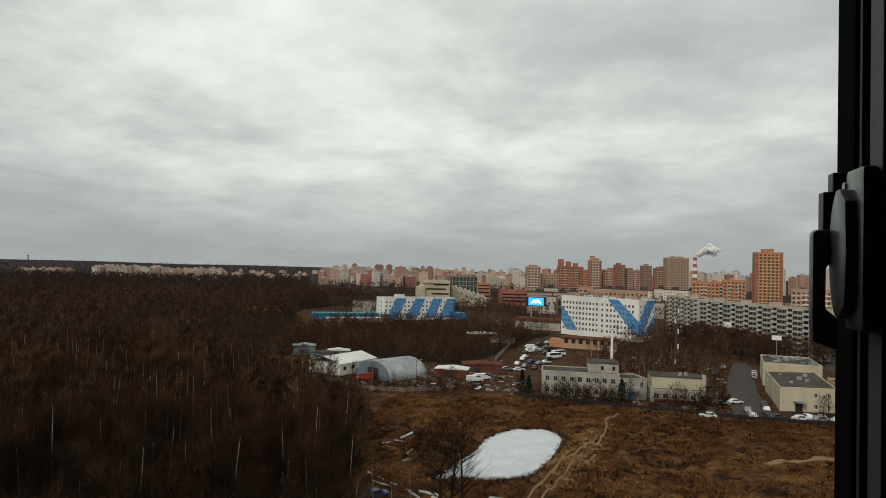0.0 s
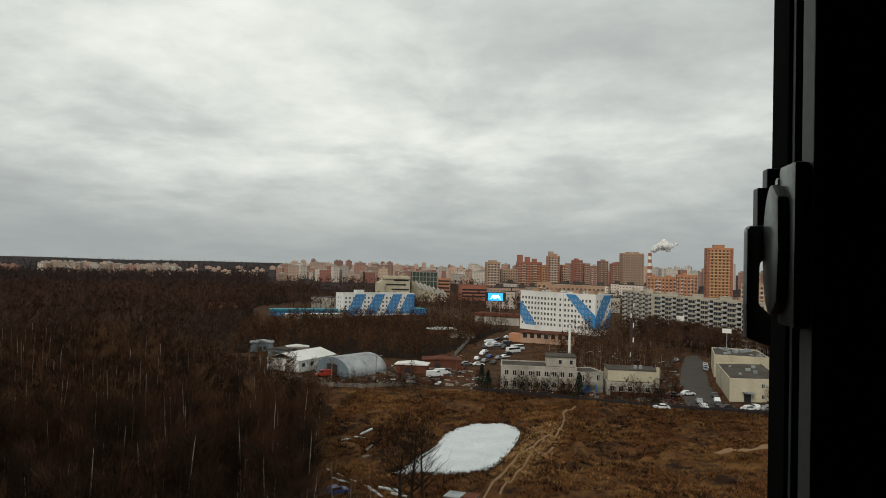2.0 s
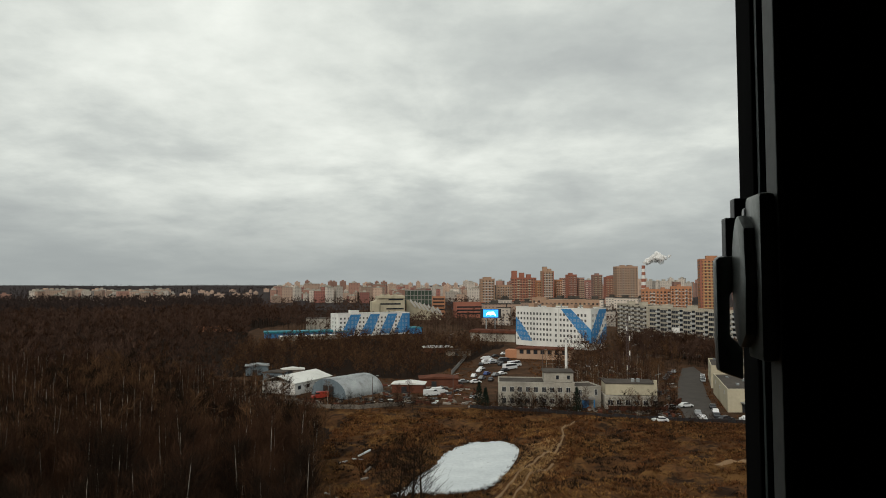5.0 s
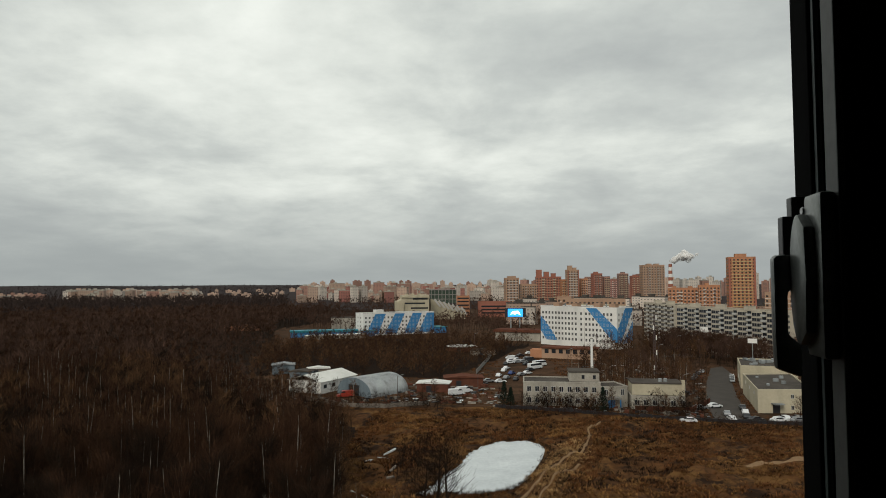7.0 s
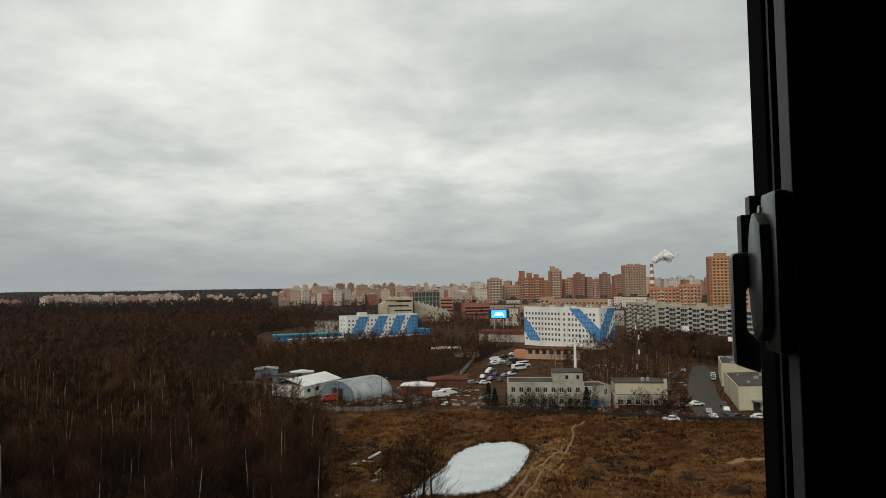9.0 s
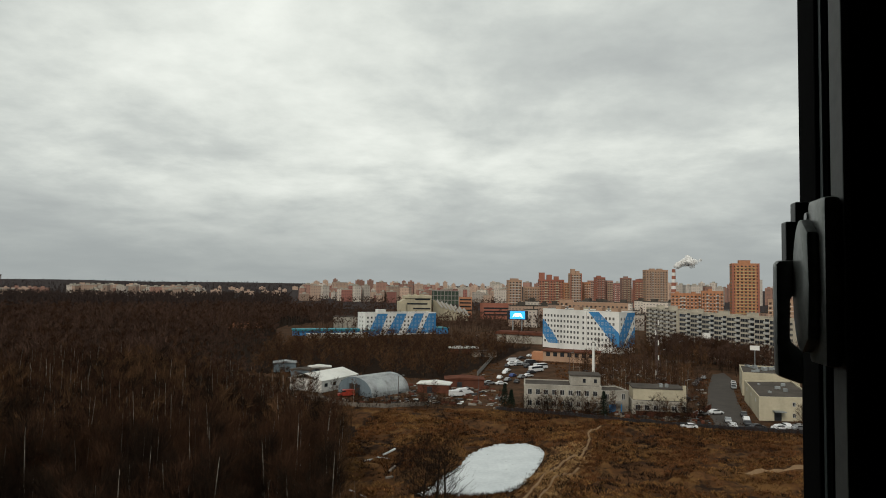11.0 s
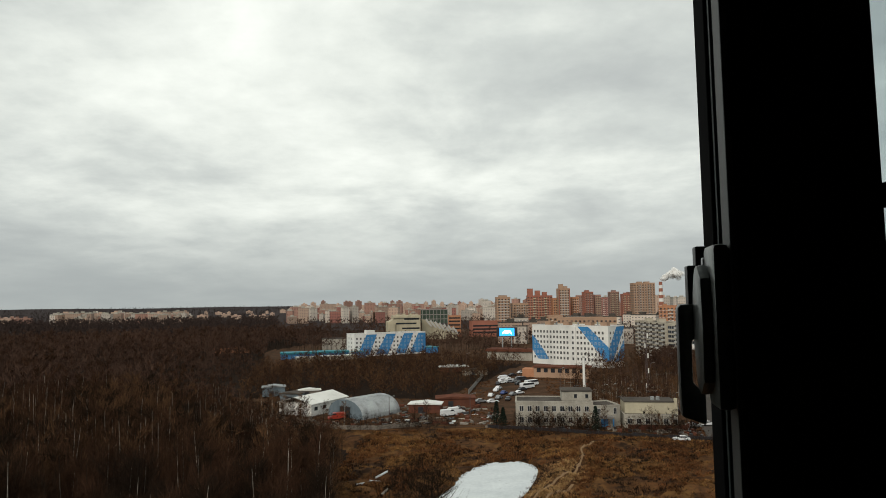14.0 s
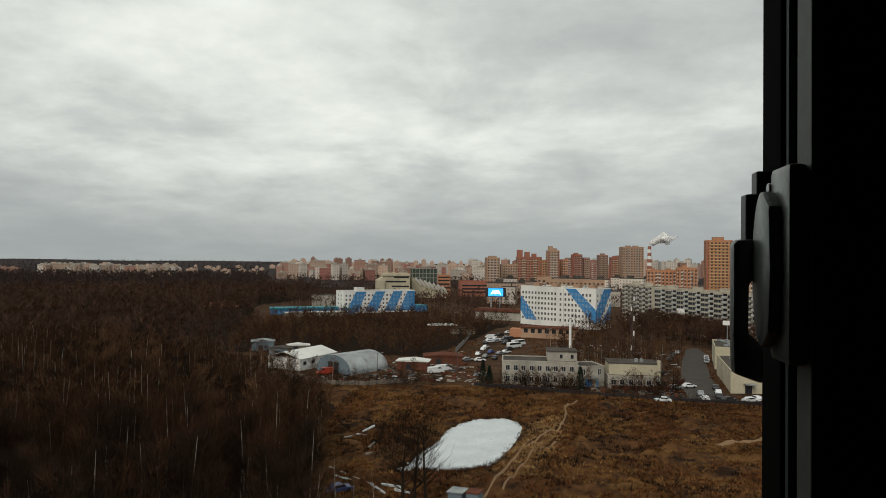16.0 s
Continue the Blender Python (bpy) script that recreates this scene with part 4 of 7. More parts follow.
def add_window(t, key, m):
    ob = part("window", WINDOWS[key][0], None, t)
    ob.matrix_local = m
    part("pane", WINDOWS[key][1], None, ob)


WINDOWS = {}


def windows(t, xs, zs, w, h, side="front", depth=0.0, width=0.0, frame="window_white", name="window", bars=1):
    key = (round(w, 2), round(h, 2), frame, bars)
    if key not in WINDOWS:
        WINDOWS[key] = window_mesh("window", w, h, frame, "dark_glass", bars)
    for z in zs:
        for x in xs:
            if side == "front":
                add_window(t, key, pose(x, -0.004, z))
            elif side == "right":
                add_window(t, key, pose(width + 0.004, x, z, 0, 0, 90))
            elif side == "left":
                add_window(t, key, pose(-0.004, x, z, 0, 0, -90))


def shell(t, w, d, h, wall, roof="grey_roof", parapet=0.7, pm=None):
    """Walls with a parapet round a sunk flat roof."""
    bm = bmesh.new()
    box(bm, 0, 0, -0.5, w, d, h - parapet)
    part("wall", bm, wall, t)
    bm = bmesh.new()
    p = 0.35
    box(bm, -0.08, -0.08, h - parapet, w + 0.08, p, h)
    box(bm, -0.08, d - p, h - parapet, w + 0.08, d + 0.08, h)
    box(bm, -0.08, p, h - parapet, p, d - p, h)
    box(bm, w - p, p, h - parapet, w + 0.08, d - p, h)
    part("parapet", bm, pm or wall, t)
    bm = bmesh.new()
    box(bm, p, p, h - parapet, w - p, d - p, h - parapet + 0.12)
    part("roof", bm, roof, t)


def sited(name, a, b, label, category="building", group=""):
    """An Empty at the left end of a front that runs from a to b; x along the front, y inwards. Returns it and the front's length."""
    dx, dy = b[0] - a[0], b[1] - a[1]
    return thing(name, pose(a[0], a[1], 0, 0, 0, math.degrees(math.atan2(dy, dx))), label, category, group), math.hypot(dx, dy)


def wall_panel(t, pts, mat, side="front", width=0.0, name="stripe", label=""):
    """A flat painted panel standing 5 cm proud, from (s, z) corners."""
    bm = bmesh.new()
    if side == "front":
        extrude_profile(bm, pts, -0.05, 0.02)
    else:
        lo = [bm.verts.new((width - 0.02, s, z)) for s, z in pts]
        hi = [bm.verts.new((width + 0.05, s, z)) for s, z in pts]
        bm.faces.new(lo[::-1])
        bm.faces.new(hi)
        for i in range(len(pts)):
            j = (i + 1) % len(pts)
            bm.faces.new((lo[i], lo[j], hi[j], hi[i]))
    part(name, bm, mat, t, label)


def roof_box(t, x, y, z, w, d, h, mat, name="roof_hut"):
    bm = bmesh.new()
    box(bm, x, y, z, x + w, y + d, z + h)
    box(bm, x - 0.15, y - 0.15, z + h, x + w + 0.15, y + d + 0.15, z + h + 0.2)
    part(name, bm, mat, t)


def clinic():
    t, L = sited("clinic_building", (72.6, 389.2), (108.3, 351.9), "white six-storey clinic with broad blue diagonal stripes")
    W, H = 18.0, 23.5
    shell(t, L, W, H, "white_wall")
    for pts in ([(32.0, 22.8), (38.8, 22.8), (L, 11.5), (L, 3.5), (49.8, 3.5)], [(0, 17.5), (3, 14.5), (9, 7.5), (12, 3.0), (4, 3.0), (0, 8.5)]):
        wall_panel(t, pts, "blue_paint", label="bright blue painted diagonal stripe")
    for pts in ([(0, 3.5), (0, 10), (9.5, 22.8), (W, 22.8), (W, 21.5), (4.2, 3.5)], [(6, 3.0), (W, 15.0), (W, 3.0)]):
        wall_panel(t, pts, "blue_paint", "right", L, label="bright blue painted diagonal stripe")
    zs = [3.4 + 3.05 * i for i in range(6)]
    xs = [1.8 + 2.32 * i for i in range(21) if i not in (11, 12)]
    windows(t, xs, zs, 1.25, 1.6)
    bm = bmesh.new()
    box(bm, 27.3, -0.7, 0, 30.9, 0.05, 22.6)
    part("stair_bay", bm, "white_wall", t)
    for z in zs:
        add_window(t, (1.25, 1.6, "window_white", 1), pose(29.1, -0.705, z))
    windows(t, [2.3, 6.0, 9.7, 13.4, 16.4], zs, 1.25, 1.6, "right", W, L)
    for x in (6, 19, 34, 44):
        roof_box(t, x, 5, H - 0.6, 4, 4, 2.2, "ochre_brick", "roof_hut")
    for x in (12, 27, 40):
        bm = bmesh.new()
        cyl(bm, (x, 9, H - 0.6), (x, 9, H + 1.2), 0.4, 0.4, 8)
        cyl(bm, (x, 9, H + 1.2), (x, 9, H + 1.5), 0.7, 0.3, 8)
        part("vent", bm, "grey_steel", t)


def blue_house():
    t, L = sited("training_centre", (-41.8, 449.8), (8.5, 476.5), "white four-storey building with slanting blue stripes")
    W, H = 14.0, 16.0
    shell(t, L, W, H, "white_wall")
    k = L / 57.0
    tops = ((9.5, 17.5), (25.0, 32.6), (39.2, 46.8), (51.0, 57.0))
    bots = ((2.0, 11.5), (16.5, 26.0), (32.0, 40.5), (44.0, 57.0))
    for (a, b), (c, d) in zip(tops, bots):
        wall_panel(t, [(a * k, 15.4), (b * k, 15.4), (d * k, 1.0), (c * k, 1.0)], "blue_paint", label="blue painted slanting stripe")
    zs = [3.2, 6.1, 9.0, 11.9]
    windows(t, [2.0 + 2.9 * i for i in range(19)], zs, 1.3, 1.5)
    windows(t, [4.5, 9.5], zs, 1.3, 1.5, "left", W)
    roof_box(t, 12, 5, H - 0.6, 6, 5, 2.4, "white_wall")
    bm = bmesh.new()
    box(bm, L + 0.1, -3, -0.3, L + 9, 10, 4.2)
    part("annex", bm, "blue_paint", t, "blue-walled annex")
    bm = bmesh.new()
    box(bm, L - 0.2, -3.4, 4.2, L + 9.6, 10.4, 4.7)
    part("annex_roof", bm, "teal_roof", t, "blue-green annex roof")
    bm = bmesh.new()
    box(bm, -2.0, -4.5, -0.3, 7.0, -0.05, 3.8)
    part("porch", bm, "blue_paint", t, "blue entrance porch")
    bm = bmesh.new()
    box(bm, -2.4, -5.0, 3.8, 7.4, -0.05, 4.2)
    part("porch_roof", bm, "teal_roof", t)
    # long low hall with a teal roof
    h, L2 = sited("sports_hall", (-90.0, 440.0), (-46.0, 452.0), "long low hall with teal metal roof and pale wall")
    bm = bmesh.new()
    box(bm, 0, 0, -0.3, L2, 9, 3.4)
    part("wall", bm, "blue_paint", h)
    bm = bmesh.new()
    extrude_profile(bm, [(-0.5, 3.4), (L2 + 0.5, 3.4), (L2 + 0.5, 4.6), (-0.5, 4.6)], -0.8, 9.6)
    part("roof", bm, "teal_roof", h)
    for i in range(12):
        bm = bmesh.new()
        box(bm, i * L2 / 12 + 0.2, -0.95, 4.6, i * L2 / 12 + 0.35, 9.7, 4.72)
        part("roof_seam", bm, "teal_roof", h)
    h, L2 = sited("garage_row", (-76.0, 421.0), (-38.0, 436.0), "row of low garages with white snowy roofs")
    bm = bmesh.new()
    box(bm, 0, 0, -0.3, L2, 7, 2.6)
    part("wall", bm, "pale_plaster", h)
    bm = bmesh.new()
    box(bm, -0.3, -0.4, 2.6, L2 + 0.3, 7.3, 2.9)
    part("roof", bm, "white_sheet", h)
    h, L2 = sited("storehouse", (-74, 520), (-44, 520), "plain whitewashed storehouse at the wood's edge")
    bm = bmesh.new()
    box(bm, 0, 0, -0.3, L2, 10, 9.0)
    part("wall", bm, "pale_plaster", h)
    bm = bmesh.new()
    box(bm, -0.3, -0.3, 9.0, L2 + 0.3, 10.3, 9.5)
    part("roof", bm, "grey_roof", h)
    h, L2 = sited("brick_shed", (-155, 500), (-128, 505), "low orange brick shed at the clearing", )
    bm = bmesh.new()
    box(bm, 0, 0, -0.3, L2, 8, 4.5)
    part("wall", bm, "orange_brick", h)
    bm = bmesh.new()
    box(bm, -0.3, -0.3, 4.5, L2 + 0.3, 8.3, 4.8)
    part("roof", bm, "rust_red", h)


def slab_flats(a, b, h, label, wall, storeys, bay, seed, depth=12.5, side_cols=2, wide=0.95, high=0.64):
    t, L = sited("apartment_block", a, b, label, "apartment building", "panel flats")
    shell(t, L, depth, h, wall)
    st = (h - 1.2) / storeys
    n = int(L / bay)
    zs = [0.8 + st * i for i in range(storeys)]
    plain = [bay * (i + 0.5) for i in range(n) if i % 3 != 2]
    loggia = [bay * (i + 0.5) for i in range(n) if i % 3 == 2]
    windows(t, plain, zs, bay * wide, st * high, frame="concrete", bars=1)
    key = "balcony%.2f" % bay
    if key not in WINDOWS:
        bm = bmesh.new()
        box(bm, -bay * 0.46, -1.0, 0.0, bay * 0.46, 0.04, 0.14)
        box(bm, -bay * 0.46, -1.0, 0.14, bay * 0.46, -0.92, 1.05)
        box(bm, -bay * 0.46, -0.92, 0.14, -bay * 0.43, 0.04, 1.05)
        box(bm, bay * 0.43, -0.92, 0.14, bay * 0.46, 0.04, 1.05)
        box(bm, -bay * 0.40, -0.03, 0.14, bay * 0.40, 0.05, 2.25, 1)
        WINDOWS[key] = finish(bm, "balcony", ["window_white", "dark_glass"])
    for z in zs:
        for x in loggia:
            part("balcony", WINDOWS[key], None, t).matrix_local = pose(x, -0.004, z)
    # slab joints between storeys
    for z in zs[1:]:
        bm = bmesh.new()
        box(bm, 0, -0.03, z - 0.16, L, 0.02, z - 0.08)
        part("joint", bm, "concrete", t)
    windows(t, [depth * (i + 0.5) / side_cols for i in range(side_cols)], zs, 1.6, st * 0.5, "right", depth, L, frame="concrete")
    rs = np.random.RandomState(seed)
    for i in range(max(2, int(L / 22))):
        roof_box(t, 6 + i * 20, depth * 0.35, h - 0.6, 4, 4, 2.0, wall)
    for i in range(5):
        x = rs.uniform(2, L - 2)
        bm = bmesh.new()
        box(bm, x - 0.03, depth * 0.5, h - 0.6, x + 0.03, depth * 0.5 + 0.06, h + 2.4)
        box(bm, x - 0.6, depth * 0.5, h + 1.9, x + 0.6, depth * 0.5 + 0.05, h + 1.96)
        part("aerial", bm, "grey_steel", t)
    return t


def grid_boxes(w, d, h, cols_w, cols_d, storeys, ww, hh, z0=1.0, proud=0.06, skip=()):
    """Arrays of shallow window boxes on four faces of a w x d x h block, corner at the origin."""
    st = (h - 1.5) / storeys
    V, T = [], []
    q = np.array([(0, 1, 5), (0, 5, 4), (1, 2, 6), (1, 6, 5), (3, 0, 4), (3, 4, 7), (4, 5, 6), (4, 6, 7), (0, 3, 2), (0, 2, 1)])

    def add(o, ex, en):
        ez = np.array([0, 0, 1.0])
        b = len(V) * 8
        V.append([o - ex * ww / 2 + en * 0, o + ex * ww / 2, o + ex * ww / 2 + ez * hh, o - ex * ww / 2 + ez * hh,
                  o - ex * ww / 2 + en * proud, o + ex * ww / 2 + en * proud, o + ex * ww / 2 + ez * hh + en * proud, o - ex * ww / 2 + ez * hh + en * proud])
        T.append(q + b)

    for s in range(storeys):
        z = z0 + st * s
        for c in range(cols_w):
            if c in skip:
                continue
            x = w * (c + 0.5) / cols_w
            add(np.array([x, 0, z]), np.array([1.0, 0, 0]), np.array([0, -1.0, 0]))
        for c in range(cols_d):
            y = d * (c + 0.5) / cols_d
            add(np.array([w, y, z]), np.array([0, 1.0, 0]), np.array([1.0, 0, 0]))
            add(np.array([0, y, z]), np.array([0, -1.0, 0]), np.array([-1.0, 0, 0]))
    return np.array(V).reshape(-1, 3), np.concatenate(T)


def seedless(v):
    return int(abs(v) * 10) % 2 == 0


def tower(az, d, w, depth, h, rot, wall, label, storeys, cols=6, crown=(), band=None, trim=None):
    x, y = polar(az, d)
    rot = -az + rot
    m = pose(x, y, 0, 0, 0, rot) @ Matrix.Translation((-w / 2, 0, 0))
    t = thing("tower_block", m, label, "apartment building", "tall flats")
    shell(t, w, depth, h, wall)
    v, tr = grid_boxes(w, depth, h, cols, max(3, cols - 1), storeys, w / cols * 0.48, (h - 1.5) / storeys * 0.46)
    me = array_mesh("glazing", v, tr, np.zeros(len(tr), int), ["tower_glass"])
    ob = part("glazing", me, None, t, "rows of dark windows")
    ob["kind"] = "stuff"
    if band:
        st = (h - 1.5) / storeys
        bm = bmesh.new()
        for s in range(1, storeys):
            box(bm, w * 0.13, -0.45, s * st - 0.15, w * 0.87, 0.0, s * st + 0.55)
        ob = part("banding", bm, band, t, "pale balcony fronts")
        ob["kind"] = "stuff"
    else:
        st = (h - 1.5) / storeys
        bm = bmesh.new()
        for s in range(1, storeys):
            for f in (0.22, 0.66):
                box(bm, w * f, -0.9, s * st - 0.1, w * (f + 0.13), 0.0, s * st + 1.05)
            box(bm, -0.12, -0.12, s * st - 0.15, w + 0.12, 0.0, s * st + 0.2)
            box(bm, w, 0.0, s * st - 0.15, w + 0.12, depth, s * st + 0.2)
        ob = part("banding", bm, "pale_flats" if seedless(az) else "cream_wall", t, "pale balcony fronts and ledges")
        ob["kind"] = "stuff"
    if trim:
        for x0 in (0.0, w * 0.93):
            bm = bmesh.new()
            box(bm, x0 - 0.1, -0.6, 0, x0 + w * 0.07, 0.0, h - 0.8)
            part("corner_pier", bm, trim, t, "darker red brick pier")
    for (fx, fw, fh) in crown:
        roof_box(t, w * fx, depth * 0.25, h - 0.6, w * fw, depth * 0.5, fh, wall, "roof_house")
    return t


def plain_flats(az, d, w, depth, h, rot, mat, label, hut=True):
    x, y = polar(az, d)
    z = float(land(x, y))
    t = thing("distant_flats", pose(x, y, z, 0, 0, -az + rot) @ Matrix.Translation((-w / 2, 0, 0)), label, "apartment building", "distant flats")
    bm = bmesh.new()
    box(bm, 0, 0, -3, w, depth, h)
    part("wall", bm, mat, t)
    bm = bmesh.new()
    box(bm, -0.3, -0.3, h, w + 0.3, depth + 0.3, h + 0.7)
    if hut:
        box(bm, w * 0.3, depth * 0.3, h + 0.7, w * 0.3 + min(6, w * 0.4), depth * 0.7, h + 3.4)
    part("roof", bm, "grey_roof" if d < 1000 else "pale_plaster", t)
    return t


def city():
    tower(27.1, 640, 22.8, 18, 60.5, 8, "orange_brick", "tall orange brick tower with pale balconies", 20, 7, ((0.28, 0.42, 3.4),), "yellow_wall", "red_brick")
    tower(20.24, 800, 25.0, 20, 58.0, 14, "ochre_brick", "tall plain ochre brick tower block", 19, 8, ((0.25, 0.2, 2.0), (0.6, 0.2, 2.0)))
    tower(34.95, 545, 14.0, 20, 50.5, 22, "orange_brick", "stepped orange brick tower with red base", 15, 5, ((0.55, 0.35, 2.6),), None, "red_brick")
    tower(36.2, 560, 9.0, 18, 44.5, 22, "orange_brick", "lower wing of the stepped brick tower", 14, 3)
    tower(32.4, 900, 19.5, 18, 51.0, 5, "brick_flats", "brown brick tower with a dark crown", 16, 6, ((0.05, 0.25, 3.0), (0.38, 0.25, 3.0), (0.7, 0.25, 3.0)), None, "red_brick")
    tower(8.1, 700, 14.5, 15, 42.5, 10, "ochre_brick", "narrow ochre tower with pale balcony rows", 14, 4, ((0.2, 0.6, 2.2),), "window_white")
    tower(9.6, 735, 17.0, 14, 35.5, 10, "ochre_brick", "ochre brick wing beside the narrow tower", 11, 6)
    tower(11.3, 800, 31.0, 16, 44.5, 6, "red_brick", "broad red brick block with turreted roof", 14, 9, ((0.02, 0.22, 9.0), (0.33, 0.2, 6.5), (0.62, 0.18, 4.5)))
    tower(13.45, 780, 13.5, 15, 52.5, 12, "ochre_brick", "slender brick tower with stepped turret", 17, 4, ((0.12, 0.35, 5.5), (0.5, 0.35, 3.0)), "window_white", "red_brick")
    tower(12.75, 790, 8.5, 12, 41.0, 12, "orange_brick", "lower brick wing beside the tower", 13, 3)
    tower(14.4, 800, 8.0, 12, 42.0, 12, "orange_brick", "lower brick wing beside the tower", 13, 3)
    tower(15.6, 860, 11.0, 14, 49.0, 20, "red_brick", "red brick tower block", 16, 4, ((0.2, 0.4, 2.5),))
    tower(16.35, 870, 8.0, 12, 45.0, 20, "brick_flats", "brown brick tower block", 15, 3)
    tower(17.75, 930, 13.0, 14, 49.5, 14, "brick_flats", "brown brick tower block", 16, 5, ((0.3, 0.4, 2.5),))
    tower(18.75, 900, 10.5, 14, 46.0, 14, "red_brick", "red brick tower block", 15, 4, ((0.3, 0.4, 2.0),))
    tower(19.15, 905, 7.0, 14, 48.5, 14, "brick_flats", "brown brick tower block", 15, 3)
    tower(14.85, 1050, 16.0, 14, 46.0, 0, "brick_flats", "brown brick block of flats", 14, 6)
    tower(17.0, 1080, 16.0, 14, 42.0, 0, "red_flats", "dark red brick flats", 13, 6)
    # ochre nine-storey blocks before the towers
    tower(23.0, 600, 34.0, 14, 32.5, 4, "orange_brick", "long orange brick block with roof sheds", 10, 11, ((0.1, 0.1, 1.8), (0.5, 0.1, 1.8)))
    tower(24.6, 590, 17.0, 14, 35.0, 4, "orange_brick", "orange brick block of flats", 11, 6, ((0.3, 0.2, 2.2),))
    tower(30.4, 500, 30.0, 13, 30.5, -6, "ochre_brick", "low ochre brick block behind the panel flats", 9, 10)
    tower(33.0, 470, 26.0, 13, 28.5, -6, "ochre_brick", "ochre brick block behind the flats", 8, 8)
    tower(15.3, 470, 42.0, 12, 25.6, 0, "ochre_brick", "long ochre block behind the clinic", 8, 14)
    tower(12.6, 480, 10.0, 12, 27.0, 0, "ochre_brick", "small ochre block behind the clinic", 8, 3)
    # pale flats filling the distance
    rest = {}
    rs = np.random.RandomState(77)
    for lo, hi, n, d0, d1, h0, h1, mats in ((8.0, 19.5, 26, 560, 780, 10, 22, ("pale_flats", "tan_flats", "pale_flats")),
                                            (19.0, 39.0, 26, 640, 900, 12, 24, ("tan_flats", "pale_flats", "brick_flats")),
                                            (20.5, 40.0, 44, 1150, 1900, 34, 58, ("pale_flats", "pale_flats", "pale_flats", "tan_flats", "brick_flats")),
                                            (6.0, 20.0, 30, 1150, 2000, 26, 50, ("brick_flats", "tan_flats", "brick_flats", "pale_flats")),
                                            (-11.0, 7.5, 210, 1200, 2600, 11, 30, ("pale_flats", "tan_flats", "brick_flats", "tan_flats", "pale_flats", "red_flats")),
                                            (-10.0, 8.5, 26, 1500, 2300, 31, 43, ("brick_flats", "tan_flats", "brick_flats")),
                                            (-28.8, -19.0, 84, 1350, 1750, 12, 23, ("tan_flats", "tan_flats", "tan_flats", "brick_flats", "pale_flats")),
                                            (-34.0, -30.5, 11, 1500, 1750, 10, 14, ("tan_flats", "brick_flats")),
                                            (-18.5, -10.0, 14, 1500, 2700, 9, 14, ("tan_flats", "tan_flats"))):
        for i in range(n):
            az = lo + (hi - lo) * (i + rs.uniform(0.1, 0.9)) / n
            mt = mats[rs.randint(len(mats))]
            h = rs.uniform(h0, h1)
            w = rs.uniform(10, 19) if h > 30 else rs.uniform(8, 26)
            dist, turn = rs.uniform(d0, d1), rs.uniform(-25, 25)
            if dist > 1560:
                # too far to tell one from another
                x, y = polar(az, dist)
                place = pose(x, y, float(land(x, y)), 0, 0, -az + turn) @ Matrix.Translation((-w / 2, 0, 0))
                bm = rest.setdefault(mt, bmesh.new())
                n0 = len(bm.verts)
                box(bm, 0, 0, -3, w, 14, h)
                box(bm, w * 0.3, 4, h, w * 0.3 + min(6, w * 0.4), 10, h + 3.0)
                bm.verts.ensure_lookup_table()
                for v in bm.verts[n0:]:
                    v.co = place @ v.co
                continue
            plain_flats(az, dist, w, 14, h, turn, mt,
                        {"pale_flats": "pale grey distant panel flats", "tan_flats": "tan distant block of flats", "brick_flats": "brown brick distant flats", "red_flats": "dark red distant flats"}[mt])
    for mt, bm in rest.items():
        solid("distant_town", bm, mt, "distant blocks of flats at the edge of town", "town", kind="stuff")
    plain_flats(-7.6, 1500, 34, 16, 35, 10, "tan_flats", "tall tan flats above the town")
    plain_flats(-3.9, 1450, 24, 16, 37, 5, "brick_flats", "tall brown flats above the town")
    plain_flats(-1.7, 1400, 30, 16, 34, -8, "brick_flats", "tall brown flats above the town")
    plain_flats(0.4, 1500, 28, 16, 33, 4, "brick_flats", "tall brown flats above the town")
    plain_flats(-6.0, 1200, 12, 14, 29, 20, "pale_flats", "narrow white tower in the town")
    plain_flats(-5.2, 1210, 12, 14, 30, 20, "pale_flats", "narrow white tower in the town")
    plain_flats(-7.0, 1220, 20, 14, 22, 0, "red_flats", "red low flats in the town")
    plain_flats(-3.0, 1190, 18, 14, 20, 0, "red_flats", "red low flats in the town")


